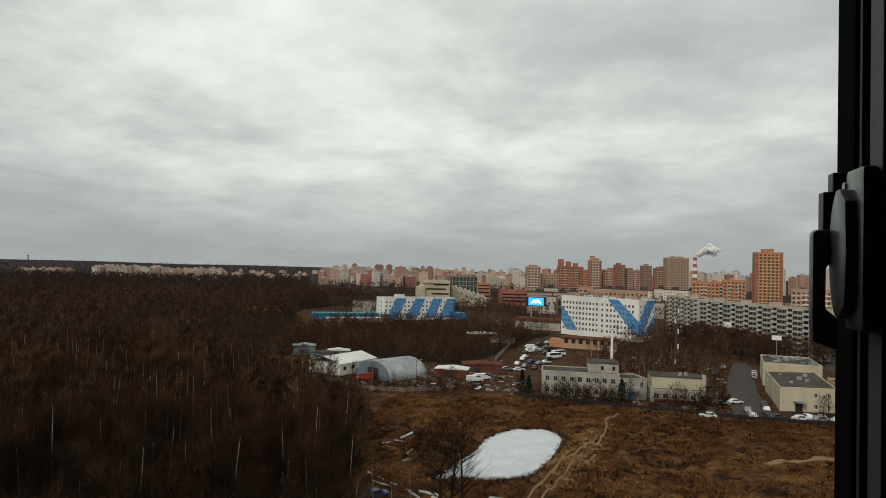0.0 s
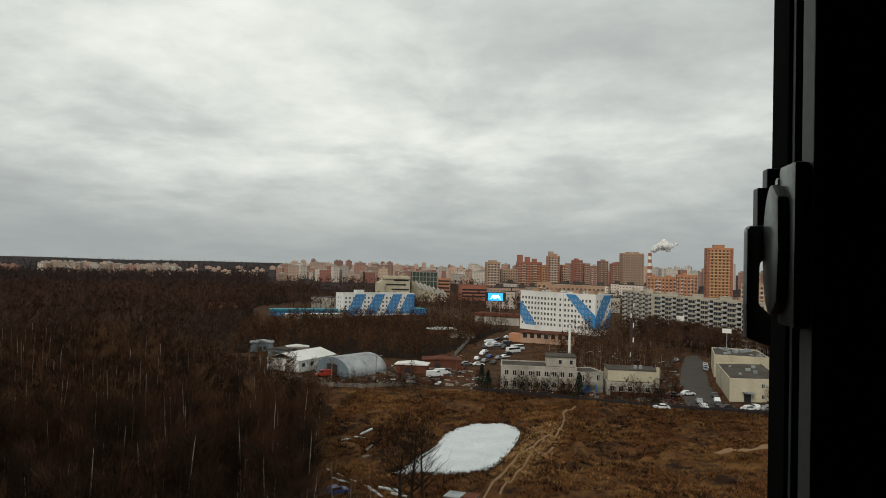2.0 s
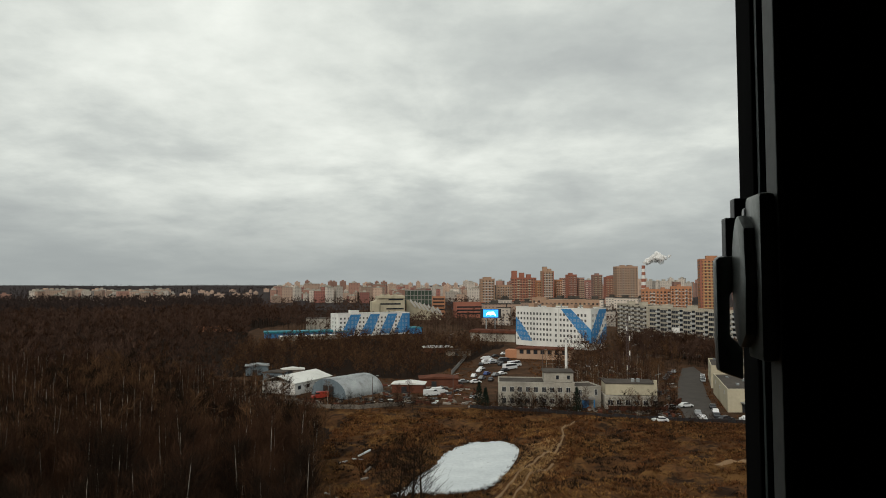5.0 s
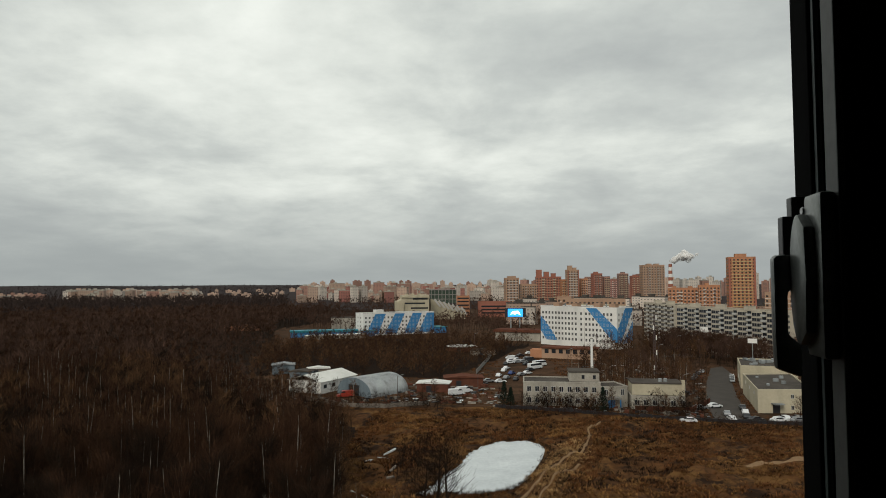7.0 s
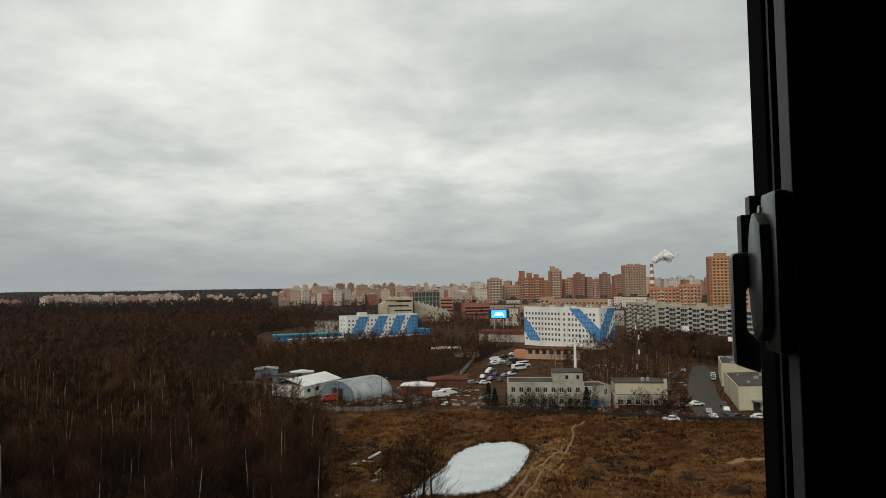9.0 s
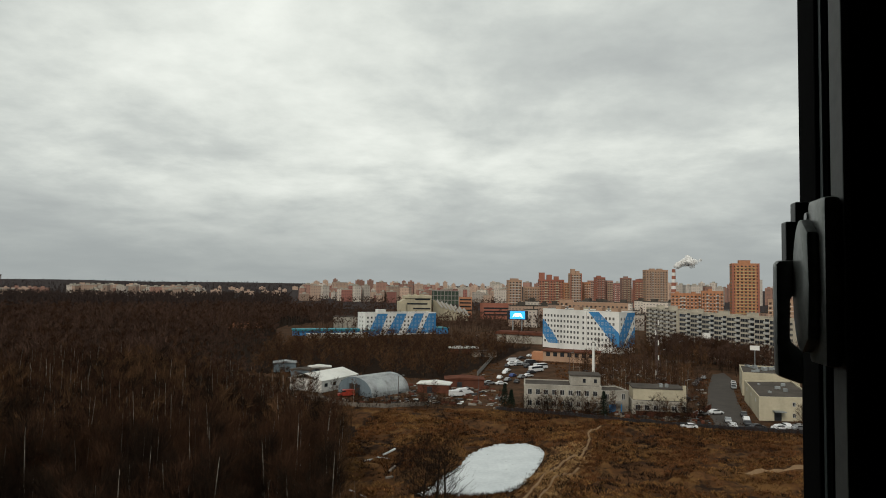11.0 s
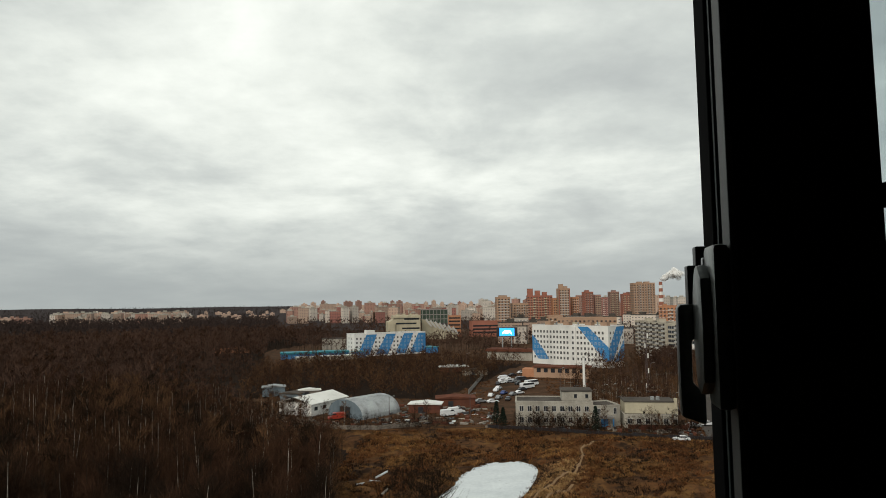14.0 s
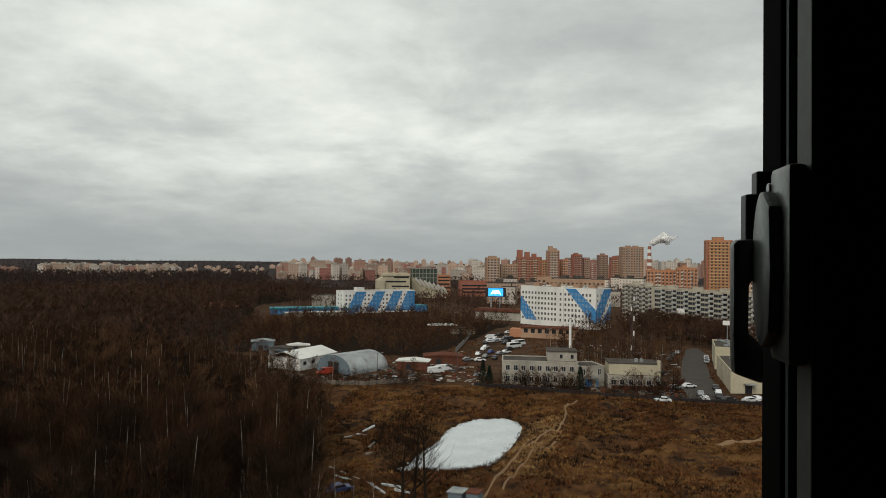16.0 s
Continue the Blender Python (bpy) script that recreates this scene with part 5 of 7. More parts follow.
def arena():
    """The cream hall with dark slits, and the green-netted stand with its raking beams beside it."""
    t, L = sited("arena_building", (-25.5, 628), (6.5, 632), "cream concrete sports arena with dark window slits")
    bm = bmesh.new()
    extrude_profile(bm, [(0, -0.3), (L, -0.3), (L, 25.2), (5.5, 24.6), (5.5, 21.0), (2.5, 19.0), (0, 18.6)], 0, 26)
    part("wall", bm, "cream_wall", t)
    for x0, x1, z in ((16, L - 1.5, 20.6), (8, L - 4, 16.2), (14, L - 1, 11.5)):
        bm = bmesh.new()
        box(bm, x0, -0.12, z, x1, 0.05, z + 1.5)
        part("window_slit", bm, "dark_glass", t)
    bm = bmesh.new()
    box(bm, 4.5, -1.2, 22.6, L + 0.3, -0.01, 23.3)
    part("ledge", bm, "cream_wall", t)
    bm = bmesh.new()
    box(bm, -0.4, -2.0, -0.3, 7.0, -0.01, 17.2)
    part("stair_block", bm, "cream_wall", t)
    for x in (9, 15, 22):
        roof_box(t, x, 6, 24.6, 3, 4, 1.6, "cream_wall", "roof_hut")
    t, L = sited("arena_stand", (8.5, 648), (44.0, 652), "unfinished stand with green netting and raking concrete beams")
    bm = bmesh.new()
    box(bm, 1, 6, 16, 27, 20, 29.5)
    part("netting", bm, "green_net", t)
    for z in (20.0, 24.5, 29.5):
        bm = bmesh.new()
        box(bm, 0.6, 5.2, z, 27.4, 20.2, z + 0.7)
        part("floor_slab", bm, "concrete", t)
    for i in range(8):
        bm = bmesh.new()
        box(bm, 0.8 + i * 3.7, 5.3, 13, 1.4 + i * 3.7, 5.9, 29.5)
        part("column", bm, "concrete", t)
    bm = bmesh.new()
    extrude_profile(bm, [(0, -0.3), (L, -0.3), (L, 9.5), (12, 17.5), (0, 20.5)], 0, 5)
    part("raked_base", bm, "cream_wall", t)
    for i in range(7):
        bm = bmesh.new()
        x = 3 + i * 4.6
        z = 20.5 - 0.30 * x
        extrude_profile(bm, [(x, z), (x + 1.2, z + 1.6), (x + 7.2, z - 6.5), (x + 5.6, z - 6.8)], -1.4, -0.1)
        part("beam", bm, "window_white", t, "slanted pale beam")
    t, L = sited("office_building", (62, 680), (94, 684), "long brown brick building with dark window bands")
    shell(t, L, 14, 17, "red_brick")
    for z in (4, 7.5, 11):
        bm = bmesh.new()
        box(bm, 1, -0.1, z, L - 1, 0.03, z + 1.6)
        part("window_band", bm, "dark_glass", t)
    t, L = sited("office_building", (37, 690), (51, 690), "orange brick corner building with window bands")
    shell(t, L, 12, 23, "orange_brick")
    for z in (4, 8, 12, 16, 19.5):
        bm = bmesh.new()
        box(bm, 0.8, -0.1, z, L - 0.8, 0.03, z + 1.5)
        part("window_band", bm, "dark_glass", t)


def led_screen():
    t = thing("led_screen", pose(*polar(8.32, 430), 0, 0, 0, -8), "glowing blue advertising screen on a steel post", "screen")
    bm = bmesh.new()
    box(bm, -7.0, 0.0, 14.2, 7.0, 1.0, 20.4)
    part("cabinet", bm, "car_dark", t)
    bm = bmesh.new()
    box(bm, -5.0, -0.06, 14.7, 5.0, -0.005, 19.9)
    part("display", bm, "screen_blue", t, "bright blue display")
    bm = bmesh.new()
    extrude_profile(bm, [(-3.4, 15.6), (-2.0, 16.6), (-0.4, 16.0), (1.6, 16.7), (3.5, 15.5), (2.9, 17.3), (2.0, 18.6), (-1.8, 18.4), (-2.8, 17.2)], -0.12, -0.065)
    part("picture", bm, "screen_white", t, "white shape on the display")
    for x in (-3, 3):
        bm = bmesh.new()
        cyl(bm, (x, 0.5, -0.5), (x, 0.5, 13.8), 0.45, 0.4, 10)
        part("post", bm, "grey_steel", t)
    t, L = sited("market_hall", (58, 400), (74, 393), "long market hall with a red roof")
    L = 30
    bm = bmesh.new()
    box(bm, -16, 10, -0.3, 14, 22, 5.5)
    part("wall", bm, "pale_plaster", t)
    bm = bmesh.new()
    extrude_profile(bm, [(-17, 5.5), (15, 5.5), (14, 7.2), (-16, 7.2)], 9, 23)
    part("roof", bm, "rust_red", t)


def polygon_house(name, pts, h, wall, roof, label, parapet=0.5):
    """A flat-roofed house over any ring of (x, y), counter-clockwise."""
    cx, cy = sum(p[0] for p in pts) / len(pts), sum(p[1] for p in pts) / len(pts)
    t = thing(name, pose(cx, cy, 0), label, "building")
    loc = [(x - cx, y - cy) for x, y in pts]
    bm = bmesh.new()
    prism(bm, loc, -0.5, h - parapet)
    part("wall", bm, wall, t)
    inner = [(x * 0.965, y * 0.965) for x, y in loc]
    bm = bmesh.new()
    n = len(loc)
    for i in range(n):
        j = (i + 1) % n
        q = [loc[i], loc[j], inner[j], inner[i]]
        lo = [bm.verts.new((x, y, h - parapet)) for x, y in q]
        hi = [bm.verts.new((x, y, h)) for x, y in q]
        bm.faces.new(lo[::-1])
        bm.faces.new(hi)
        for a in range(4):
            b = (a + 1) % 4
            bm.faces.new((lo[a], lo[b], hi[b], hi[a]))
    part("parapet", bm, wall, t)
    bm = bmesh.new()
    prism(bm, inner, h - parapet, h - parapet + 0.08)
    part("roof", bm, roof, t)
    return t, loc


def side_windows(t, a, b, xs, zs, w, h, frame="window_white", bars=1):
    """Windows on the wall from a to b (the house's own coordinates), outside to the right of travel."""
    key = (round(w, 2), round(h, 2), frame, bars)
    if key not in WINDOWS:
        WINDOWS[key] = window_mesh("window", w, h, frame, "dark_glass", bars)
    dx, dy = b[0] - a[0], b[1] - a[1]
    L = math.hypot(dx, dy)
    ang = math.degrees(math.atan2(dy, dx))
    for z in zs:
        for f in xs:
            add_window(t, key, pose(a[0] + dx * f - 0.004 * -dy / L, a[1] + dy * f - 0.004 * dx / L, z, 0, 0, ang))


def roof_units(t, loc, z, n, seed, mat="grey_steel", span=0.6):
    rs = np.random.RandomState(seed)
    for i in range(n):
        k = rs.randint(len(loc))
        f = rs.uniform(0, span)
        x, y = loc[k][0] * f, loc[k][1] * f
        w, d, h = rs.uniform(0.5, 1.8), rs.uniform(0.5, 1.4), rs.uniform(0.4, 1.3)
        bm = bmesh.new()
        box(bm, x - w / 2, y - d / 2, z, x + w / 2, y + d / 2, z + h)
        part("roof_unit", bm, mat, t, bevel=0.06)


def near_yards():
    # two-storey office with the flue
    t, L = sited("office_building", (31.0, 196.6), (54.0, 192.8), "worn pale two-storey office with flat roof")
    shell(t, L, 11, 7.4, "pale_plaster", parapet=0.4)
    windows(t, [1.8 + 2.45 * i for i in range(9)], [0.9, 4.3], 1.35, 1.7, bars=1)
    bm = bmesh.new()
    box(bm, 14.2, 3.0, 7.0, L, 10.6, 10.0)
    part("upper_storey", bm, "pale_plaster", t)
    bm = bmesh.new()
    box(bm, 13.9, 2.7, 10.0, L + 0.2, 10.9, 10.3)
    part("upper_roof", bm, "grey_roof", t)
    WINDOWS["door"] = window_mesh("window", 1.0, 1.3, "concrete", "dark_glass", 0)
    for x in (18.4, 21.8):
        add_window(t, "door", pose(x, 2.99, 7.9))
    t, L = sited("office_entrance", (54.0, 191.4), (62.2, 192.6), "pale entrance block with blue canopy")
    shell(t, L, 9, 6.4, "pale_plaster", parapet=0.4)
    windows(t, [1.4, 6.6], [3.6], 1.1, 1.9)
    bm = bmesh.new()
    box(bm, 1.0, -2.2, 2.7, 5.4, -0.02, 3.3)
    part("canopy", bm, "concrete", t)
    bm = bmesh.new()
    box(bm, 2.0, -0.12, 0.0, 4.2, -0.01, 2.6)
    part("door", bm, "blue_paint", t, "blue entrance doors")
    for x in (1.2, 4.9):
        bm = bmesh.new()
        box(bm, x, -2.1, -0.3, x + 0.3, -1.8, 2.7)
        part("column", bm, "blue_paint", t)
    t, L = sited("workshop", (62.4, 189.6), (77.6, 187.0), "cream workshop with set-back upper storey")
    shell(t, L, 8, 4.0, "pale_plaster", parapet=0.3)
    windows(t, [1.6 + 2.6 * i for i in range(6)], [1.2], 1.5, 1.6)
    bm = bmesh.new()
    box(bm, 0.6, 2.6, 3.7, L, 11.0, 7.2)
    part("upper_storey", bm, "cream_wall", t)
    bm = bmesh.new()
    box(bm, 0.4, 2.4, 7.2, L + 0.2, 11.2, 7.5)
    part("upper_roof", bm, "grey_roof", t)
    for x in (9.2, 10.8):
        bm = bmesh.new()
        cyl(bm, (x, 5, 7.5), (x, 5, 8.5), 0.55, 0.55, 10)
        part("roof_fan", bm, "grey_steel", t)
    bm = bmesh.new()
    box(bm, L - 0.4, 2.3, -0.3, L + 0.5, 3.3, 8.4)
    part("pier", bm, "cream_wall", t)
    # flue
    t = thing("chimney", pose(64.6, 242, 0), "tall white round flue standing on its plinth", "chimney")
    bm = bmesh.new()
    cyl(bm, (0, 0, -0.3), (0, 0, 1.5), 1.2, 1.1, 12)
    part("plinth", bm, "concrete", t)
    bm = bmesh.new()
    cyl(bm, (0, 0, 1.5), (0, 0, 16.2), 0.52, 0.44, 14)
    part("shaft", bm, "white_wall", t, smooth=False)
    bm = bmesh.new()
    cyl(bm, (0, 0, 16.2), (0, 0, 16.5), 0.56, 0.56, 14)
    part("rim", bm, "concrete", t)
    # cream yard houses
    t, p = polygon_house("yard_building", [(96.8, 182.2), (112.6, 181.0), (125.2, 214.4), (108.8, 214.2)], 6.8, "cream_wall", "grey_roof", "cream two-storey yard building with grey flat roof")
    side_windows(t, p[0], p[1], (0.62, 0.85), (1.0, 4.2), 0.9, 1.2)
    side_windows(t, p[3], p[0], (0.2, 0.5, 0.8), (4.3,), 0.9, 1.0)
    bm = bmesh.new()
    a, b = Vector((*p[0], 0)), Vector((*p[1], 0))
    d = (b - a).normalized()
    nrm = Vector((d.y, -d.x, 0))
    c = a + (b - a) * 0.33
    ring = [c - d * 1.5, c + d * 1.5, c + d * 1.5 + nrm * 2.2, c - d * 1.5 + nrm * 2.2]
    prism(bm, [(v.x, v.y) for v in ring][::-1], 2.7, 3.0)
    part("porch_roof", bm, "grey_steel", t)
    bm = bmesh.new()
    ring = [c - d * 1.0, c + d * 1.0, c + d * 1.0 + nrm * 0.12, c - d * 1.0 + nrm * 0.12]
    prism(bm, [(v.x, v.y) for v in ring][::-1], 0, 2.5)
    part("door", bm, "car_dark", t, "dark entrance door")
    roof_units(t, p, 6.4, 5, 3)
    t, p = polygon_house("yard_building", [(113.0, 224.0), (130.0, 217.5), (138.0, 240.0), (123.0, 246.0)], 8.2, "cream_wall", "grey_roof", "cream building with a cluttered flat roof")
    roof_units(t, p, 7.8, 30, 5, span=0.85)
    side_windows(t, p[3], p[0], (0.3, 0.7), (1.5, 5.0), 1.0, 1.3)
    t, p = polygon_house("yard_building", [(118.6, 191.6), (126.6, 189.8), (132.0, 200.0), (123.4, 204.0)], 6.5, "yellow_wall", "grey_roof", "yellow two-storey wing with paired windows")
    side_windows(t, p[0], p[1], (0.35, 0.75), (0.9, 3.9), 2.4, 1.4, bars=2)
    t, p = polygon_house("yard_building", [(119.0, 179.8), (150.0, 168.6), (156.0, 182.0), (126.2, 191.6)], 6.5, "cream_wall", "grey_roof", "long cream two-storey yard building")
    side_windows(t, p[0], p[1], (0.09, 0.2, 0.31, 0.42, 0.53, 0.64, 0.75, 0.86), (1.0, 4.1), 1.0, 1.4)
    roof_units(t, p, 6.1, 8, 9)
    bm = bmesh.new()
    box(bm, -13.0, 4.0, 6.0, -9.5, 7.0, 8.6)
    part("stair_head", bm, "cream_wall", t)
    # arched hangar
    t, L = sited("hangar", (-29.4, 222.0), (-16.8, 210.4), "arched corrugated steel hangar with blue-grey front")
    R, n, LEN, HH = L / 2, 18, 17.5, 5.9
    prof = [(R - R * math.cos(math.pi * i / n), HH * math.sin(math.pi * i / n) ** 0.85) for i in range(n + 1)]
    bm = bmesh.new()
    last = None
    for k in range(36):
        g = 1.014 if k % 2 else 1.0
        for yy in (k * LEN / 36, (k + 0.8) * LEN / 36):
            ring = [bm.verts.new((R + (x - R) * g, yy, z * g)) for x, z in prof]
            if last:
                for i in range(n):
                    bm.faces.new((last[i], last[i + 1], ring[i + 1], ring[i]))
            last = ring
    part("arched_roof", bm, "grey_steel", t, "ribbed pale steel vault")
    bm = bmesh.new()
    a = [bm.verts.new((x, -0.02, z)) for x, z in prof]
    b = [bm.verts.new((x, 0.18, z)) for x, z in prof]
    bm.faces.new(a)
    bm.faces.new(b[::-1])
    part("front_wall", bm, "blue_grey_steel", t, "blue-grey sheet front")
    bm = bmesh.new()
    a = [bm.verts.new((x, LEN - 0.1, z)) for x, z in prof]
    bm.faces.new(a)
    part("back_wall", bm, "blue_grey_steel", t)
    for x in (R - 2.6, R + 0.15):
        bm = bmesh.new()
        box(bm, x, -0.14, 0, x + 2.4, -0.03, 3.6)
        part("gate_leaf", bm, "car_dark", t, "dark gate leaf")
    bm = bmesh.new()
    box(bm, R - 3.0, -0.22, 3.6, R + 2.9, -0.03, 3.9)
    part("gate_lintel", bm, "blue_grey_steel", t)
    # white shed, gabled
    t, L = sited("white_shed", (-34.6, 218.5), (-24.5, 236.0), "long white sheet-metal shed with low gable roof")
    bm = bmesh.new()
    box(bm, 0, 0, -0.3, L, 14, 4.0)
    part("wall", bm, "white_wall", t)
    bm = bmesh.new()
    for y0, y1, z0, z1 in ((-0.5, 7.0, 3.9, 6.0), (14.5, 7.0, 3.9, 6.0)):
        v = [bm.verts.new(p) for p in ((-0.5, y0, z0), (L + 0.5, y0, z0), (L + 0.5, y1, z1), (-0.5, y1, z1), (-0.5, y0, z0 + 0.15), (L + 0.5, y0, z0 + 0.15), (L + 0.5, y1, z1 + 0.15), (-0.5, y1, z1 + 0.15))]
        for f in ((0, 3, 2, 1), (4, 5, 6, 7), (0, 1, 5, 4), (1, 2, 6, 5), (2, 3, 7, 6), (3, 0, 4, 7)):
            bm.faces.new([v[i] for i in f])
    part("roof", bm, "white_sheet", t, "smooth off-white roof")
    bm = bmesh.new()
    lo = [bm.verts.new((L, y, z)) for y, z in ((0, 3.9), (14, 3.9), (7, 5.9))]
    hi = [bm.verts.new((L - 0.2, y, z)) for y, z in ((0, 3.9), (14, 3.9), (7, 5.9))]
    bm.faces.new(lo)
    bm.faces.new(hi[::-1])
    part("gable", bm, "white_wall", t)
    windows(t, [2.4, 7.0, 11.6, 16.2], [1.7], 1.7, 1.3, frame="concrete", bars=0)
    # small sheds further back
    for x, y, r, w, d, h, mt, rf, lb in ((-62, 266, 12, 9, 6, 4.2, "blue_grey_steel", "grey_steel", "small blue-grey shed with pale metal roof"), (-52, 252, -15, 8, 5, 3.6, "blue_grey_steel", "grey_roof", "small dark shed with grey roof"),
                                         (-47, 262, 10, 9, 4, 3.2, "weathered_wood", "white_sheet", "low shed with whitened roof"), (8, 232, 0, 14, 7, 3.6, "rust_red", "rust_red", "low shed with rust-red walls"),
                                         (-2, 222, -10, 11, 6, 3.4, "rust_red", "white_sheet", "rust-red shed with pale snowy roof"), (14, 345, 5, 16, 8, 3.2, "rust_red", "white_sheet", "low hut with a white roof"),
                                         (26, 330, 8, 12, 6, 3.0, "pale_plaster", "grey_roof", "low pale garage with flat roof")):
        s = thing("shed", pose(x, y, 0, 0, 0, r), lb, "shed", "sheds")
        bm = bmesh.new()
        box(bm, 0, 0, -0.3, w, d, h - 0.5)
        part("wall", bm, mt, s)
        bm = bmesh.new()
        extrude_profile(bm, [(-0.4, h - 0.5), (w + 0.4, h - 0.5), (w + 0.4, h - 0.3), (w / 2, h + 0.3), (-0.4, h - 0.3)], -0.4, d + 0.4)
        part("roof", bm, rf, s)
        bm = bmesh.new()
        box(bm, w * 0.3, -0.08, 0, w * 0.3 + 1.8, -0.005, 2.2)
        part("door", bm, "car_dark", s)
    # orange brick boiler house before the clinic
    t, L = sited("boiler_house", (59.4, 317), (84.5, 307), "long orange brick boiler house with dark eaves")
    bm = bmesh.new()
    box(bm, 0, 0, -0.3, L, 10, 5.0)
    part("wall", bm, "ochre_brick", t)
    bm = bmesh.new()
    box(bm, -0.5, -0.8, 5.0, L + 0.5, 10.5, 5.5)
    part("roof", bm, "rust_red", t)
    for i in range(7):
        bm = bmesh.new()
        box(bm, 1.5 + i * 3.5, -0.06, 2.6, 3.5 + i * 3.5, 0.02, 4.6)
        part("window", bm, "dark_glass", t)
    bm = bmesh.new()
    box(bm, -6, 1, -0.3, -0.05, 8, 4.0)
    part("annex", bm, "orange_brick", t)
    # red supermarket
    t, L = sited("supermarket", (199, 296), (196, 246), "low supermarket with bright red fascia")
    bm = bmesh.new()
    box(bm, 0, 0, -0.3, L, 6, 5.0)
    part("wall", bm, "pale_plaster", t)
    bm = bmesh.new()
    box(bm, -0.4, -0.5, 4.0, L + 0.4, 6.3, 6.2)
    part("fascia", bm, "red_paint", t, "bright red fascia")
    bm = bmesh.new()
    box(bm, 0, 0, 6.2, L, 6, 6.3)
    part("roof", bm, "pale_plaster", t)
    bm = bmesh.new()
    extrude_profile(bm, [(-5, -0.3), (-0.5, -0.3), (-0.5, 6.8), (-5, 6.8)], -1, 4)
    part("sign_tower", bm, "red_paint", t, "red sign tower")


clinic()
blue_house()
slab_flats((146.2, 361.5), (167.0, 290.0), 24.0, "long pale nine-storey panel block with balcony rows", "panel_wall", 9, 3.1, 1)
slab_flats((145.5, 414.0), (146.2, 363.0), 24.5, "pale nine-storey panel block end on", "panel_wall", 9, 3.2, 2)
slab_flats((186.0, 330.0), (205.0, 300.0), 21.5, "grey panel block set back between flats", "panel_wall", 8, 3.2, 4)
slab_flats((199.2, 324.1), (218.0, 246.0), 22.0, "ochre panel block with white balconies", "ochre_panel", 8, 3.3, 3, wide=0.6, high=0.5)
city()
arena()
led_screen()
near_yards()

# ================= vehicles, yard clutter =================
CARS = {}


def car(kind, paint):
    """A parked vehicle at the origin, nose along +x: body, glass, lamps and four wheels."""
    size = {"car": (4.4, 1.75), "van": (5.6, 2.0), "bus": (7.2, 2.2)}[kind]
    L, W = size
    if kind == "car":
        low = [(-2.2, 0.35), (2.2, 0.35), (2.2, 0.62), (2.05, 0.78), (1.15, 0.92), (-1.75, 0.95), (-2.15, 0.88), (-2.2, 0.6)]
        cab = [(1.05, 0.93), (0.35, 1.42), (-1.0, 1.46), (-1.75, 0.96)]
    elif kind == "van":
        low = [(-2.8, 0.4), (2.8, 0.4), (2.8, 0.85), (2.6, 1.05), (1.9, 1.2), (1.7, 1.25), (-2.8, 1.25)]
        cab = [(1.85, 1.25), (1.15, 2.1), (0.9, 2.25), (-2.7, 2.25), (-2.8, 2.15), (-2.8, 1.25)]
    else:
        low = [(-3.6, 0.4), (3.6, 0.4), (3.6, 1.1), (3.45, 1.25), (-3.6, 1.25)]
        cab = [(3.42, 1.25), (3.1, 2.45), (2.9, 2.6), (-3.5, 2.6), (-3.6, 2.45), (-3.6, 1.25)]
    label = {"car": "parked %s passenger car", "van": "parked %s delivery van", "bus": "parked %s minibus in the yard"}[kind] % {"car_white": "white", "car_dark": "black", "car_silver": "silver-grey", "car_red": "orange-red", "car_blue": "dark blue"}[paint]
    t = thing({"car": "car", "van": "van", "bus": "minibus"}[kind], Matrix(), label, kind if kind != "bus" else "minibus", "parked vehicles")
    bm = bmesh.new()
    extrude_profile(bm, low, -W / 2, W / 2)
    part("body", bm, paint, t, bevel=0.06)
    bm = bmesh.new()
    extrude_profile(bm, cab, -W / 2 + 0.10, W / 2 - 0.10)
    part("cabin", bm, paint, t, bevel=0.05)
    zc = [z for _, z in cab]
    z0, z1 = min(zc) + 0.08, max(zc) - 0.12
    xs = sorted(x for x, _ in cab)
    for s in (-1, 1):
        bm = bmesh.new()
        y = s * (W / 2 - 0.095)
        rear = {"car": -1.2, "van": 0.4, "bus": -3.3}[kind]
        front = {"car": 0.55, "van": 1.35, "bus": 3.0}[kind]
        lowz = z0 + (0.35 if kind != "car" else 0.0)
        v = [(rear - 0.25, lowz), (front + 0.3, lowz), (front - 0.05, z1), (rear, z1)]
        extrude_profile(bm, v, min(y, y + s * 0.02), max(y, y + s * 0.02))
        part("side_window", bm, "dark_glass", t)
    bm = bmesh.new()
    (xa, za), (xb, zb) = cab[0], cab[1]
    wv = [(xa + 0.02, za + 0.05), (xb + 0.03, zb - 0.06), (xb + 0.06, zb - 0.03), (xa + 0.06, za + 0.07)]
    extrude_profile(bm, wv, -W / 2 + 0.2, W / 2 - 0.2)
    part("windscreen", bm, "dark_glass", t)
    for sx in (-0.31, 0.31):
        for s in (-1, 1):
            bm = bmesh.new()
            cyl(bm, (L * sx, s * (W / 2 - 0.20), 0.33), (L * sx, s * (W / 2 + 0.01), 0.33), 0.33, 0.33, 12)
            part("wheel", bm, "tyre_rubber", t)
    return t


def park(kind, paint, x, y, rot):
    m = pose(x, y, 0.03, 0, 0, rot)
    if (kind, paint) not in CARS:
        CARS[(kind, paint)] = car(kind, paint)
        CARS[(kind, paint)].matrix_world = m
        return CARS[(kind, paint)]
    return copy_thing(CARS[(kind, paint)], m)


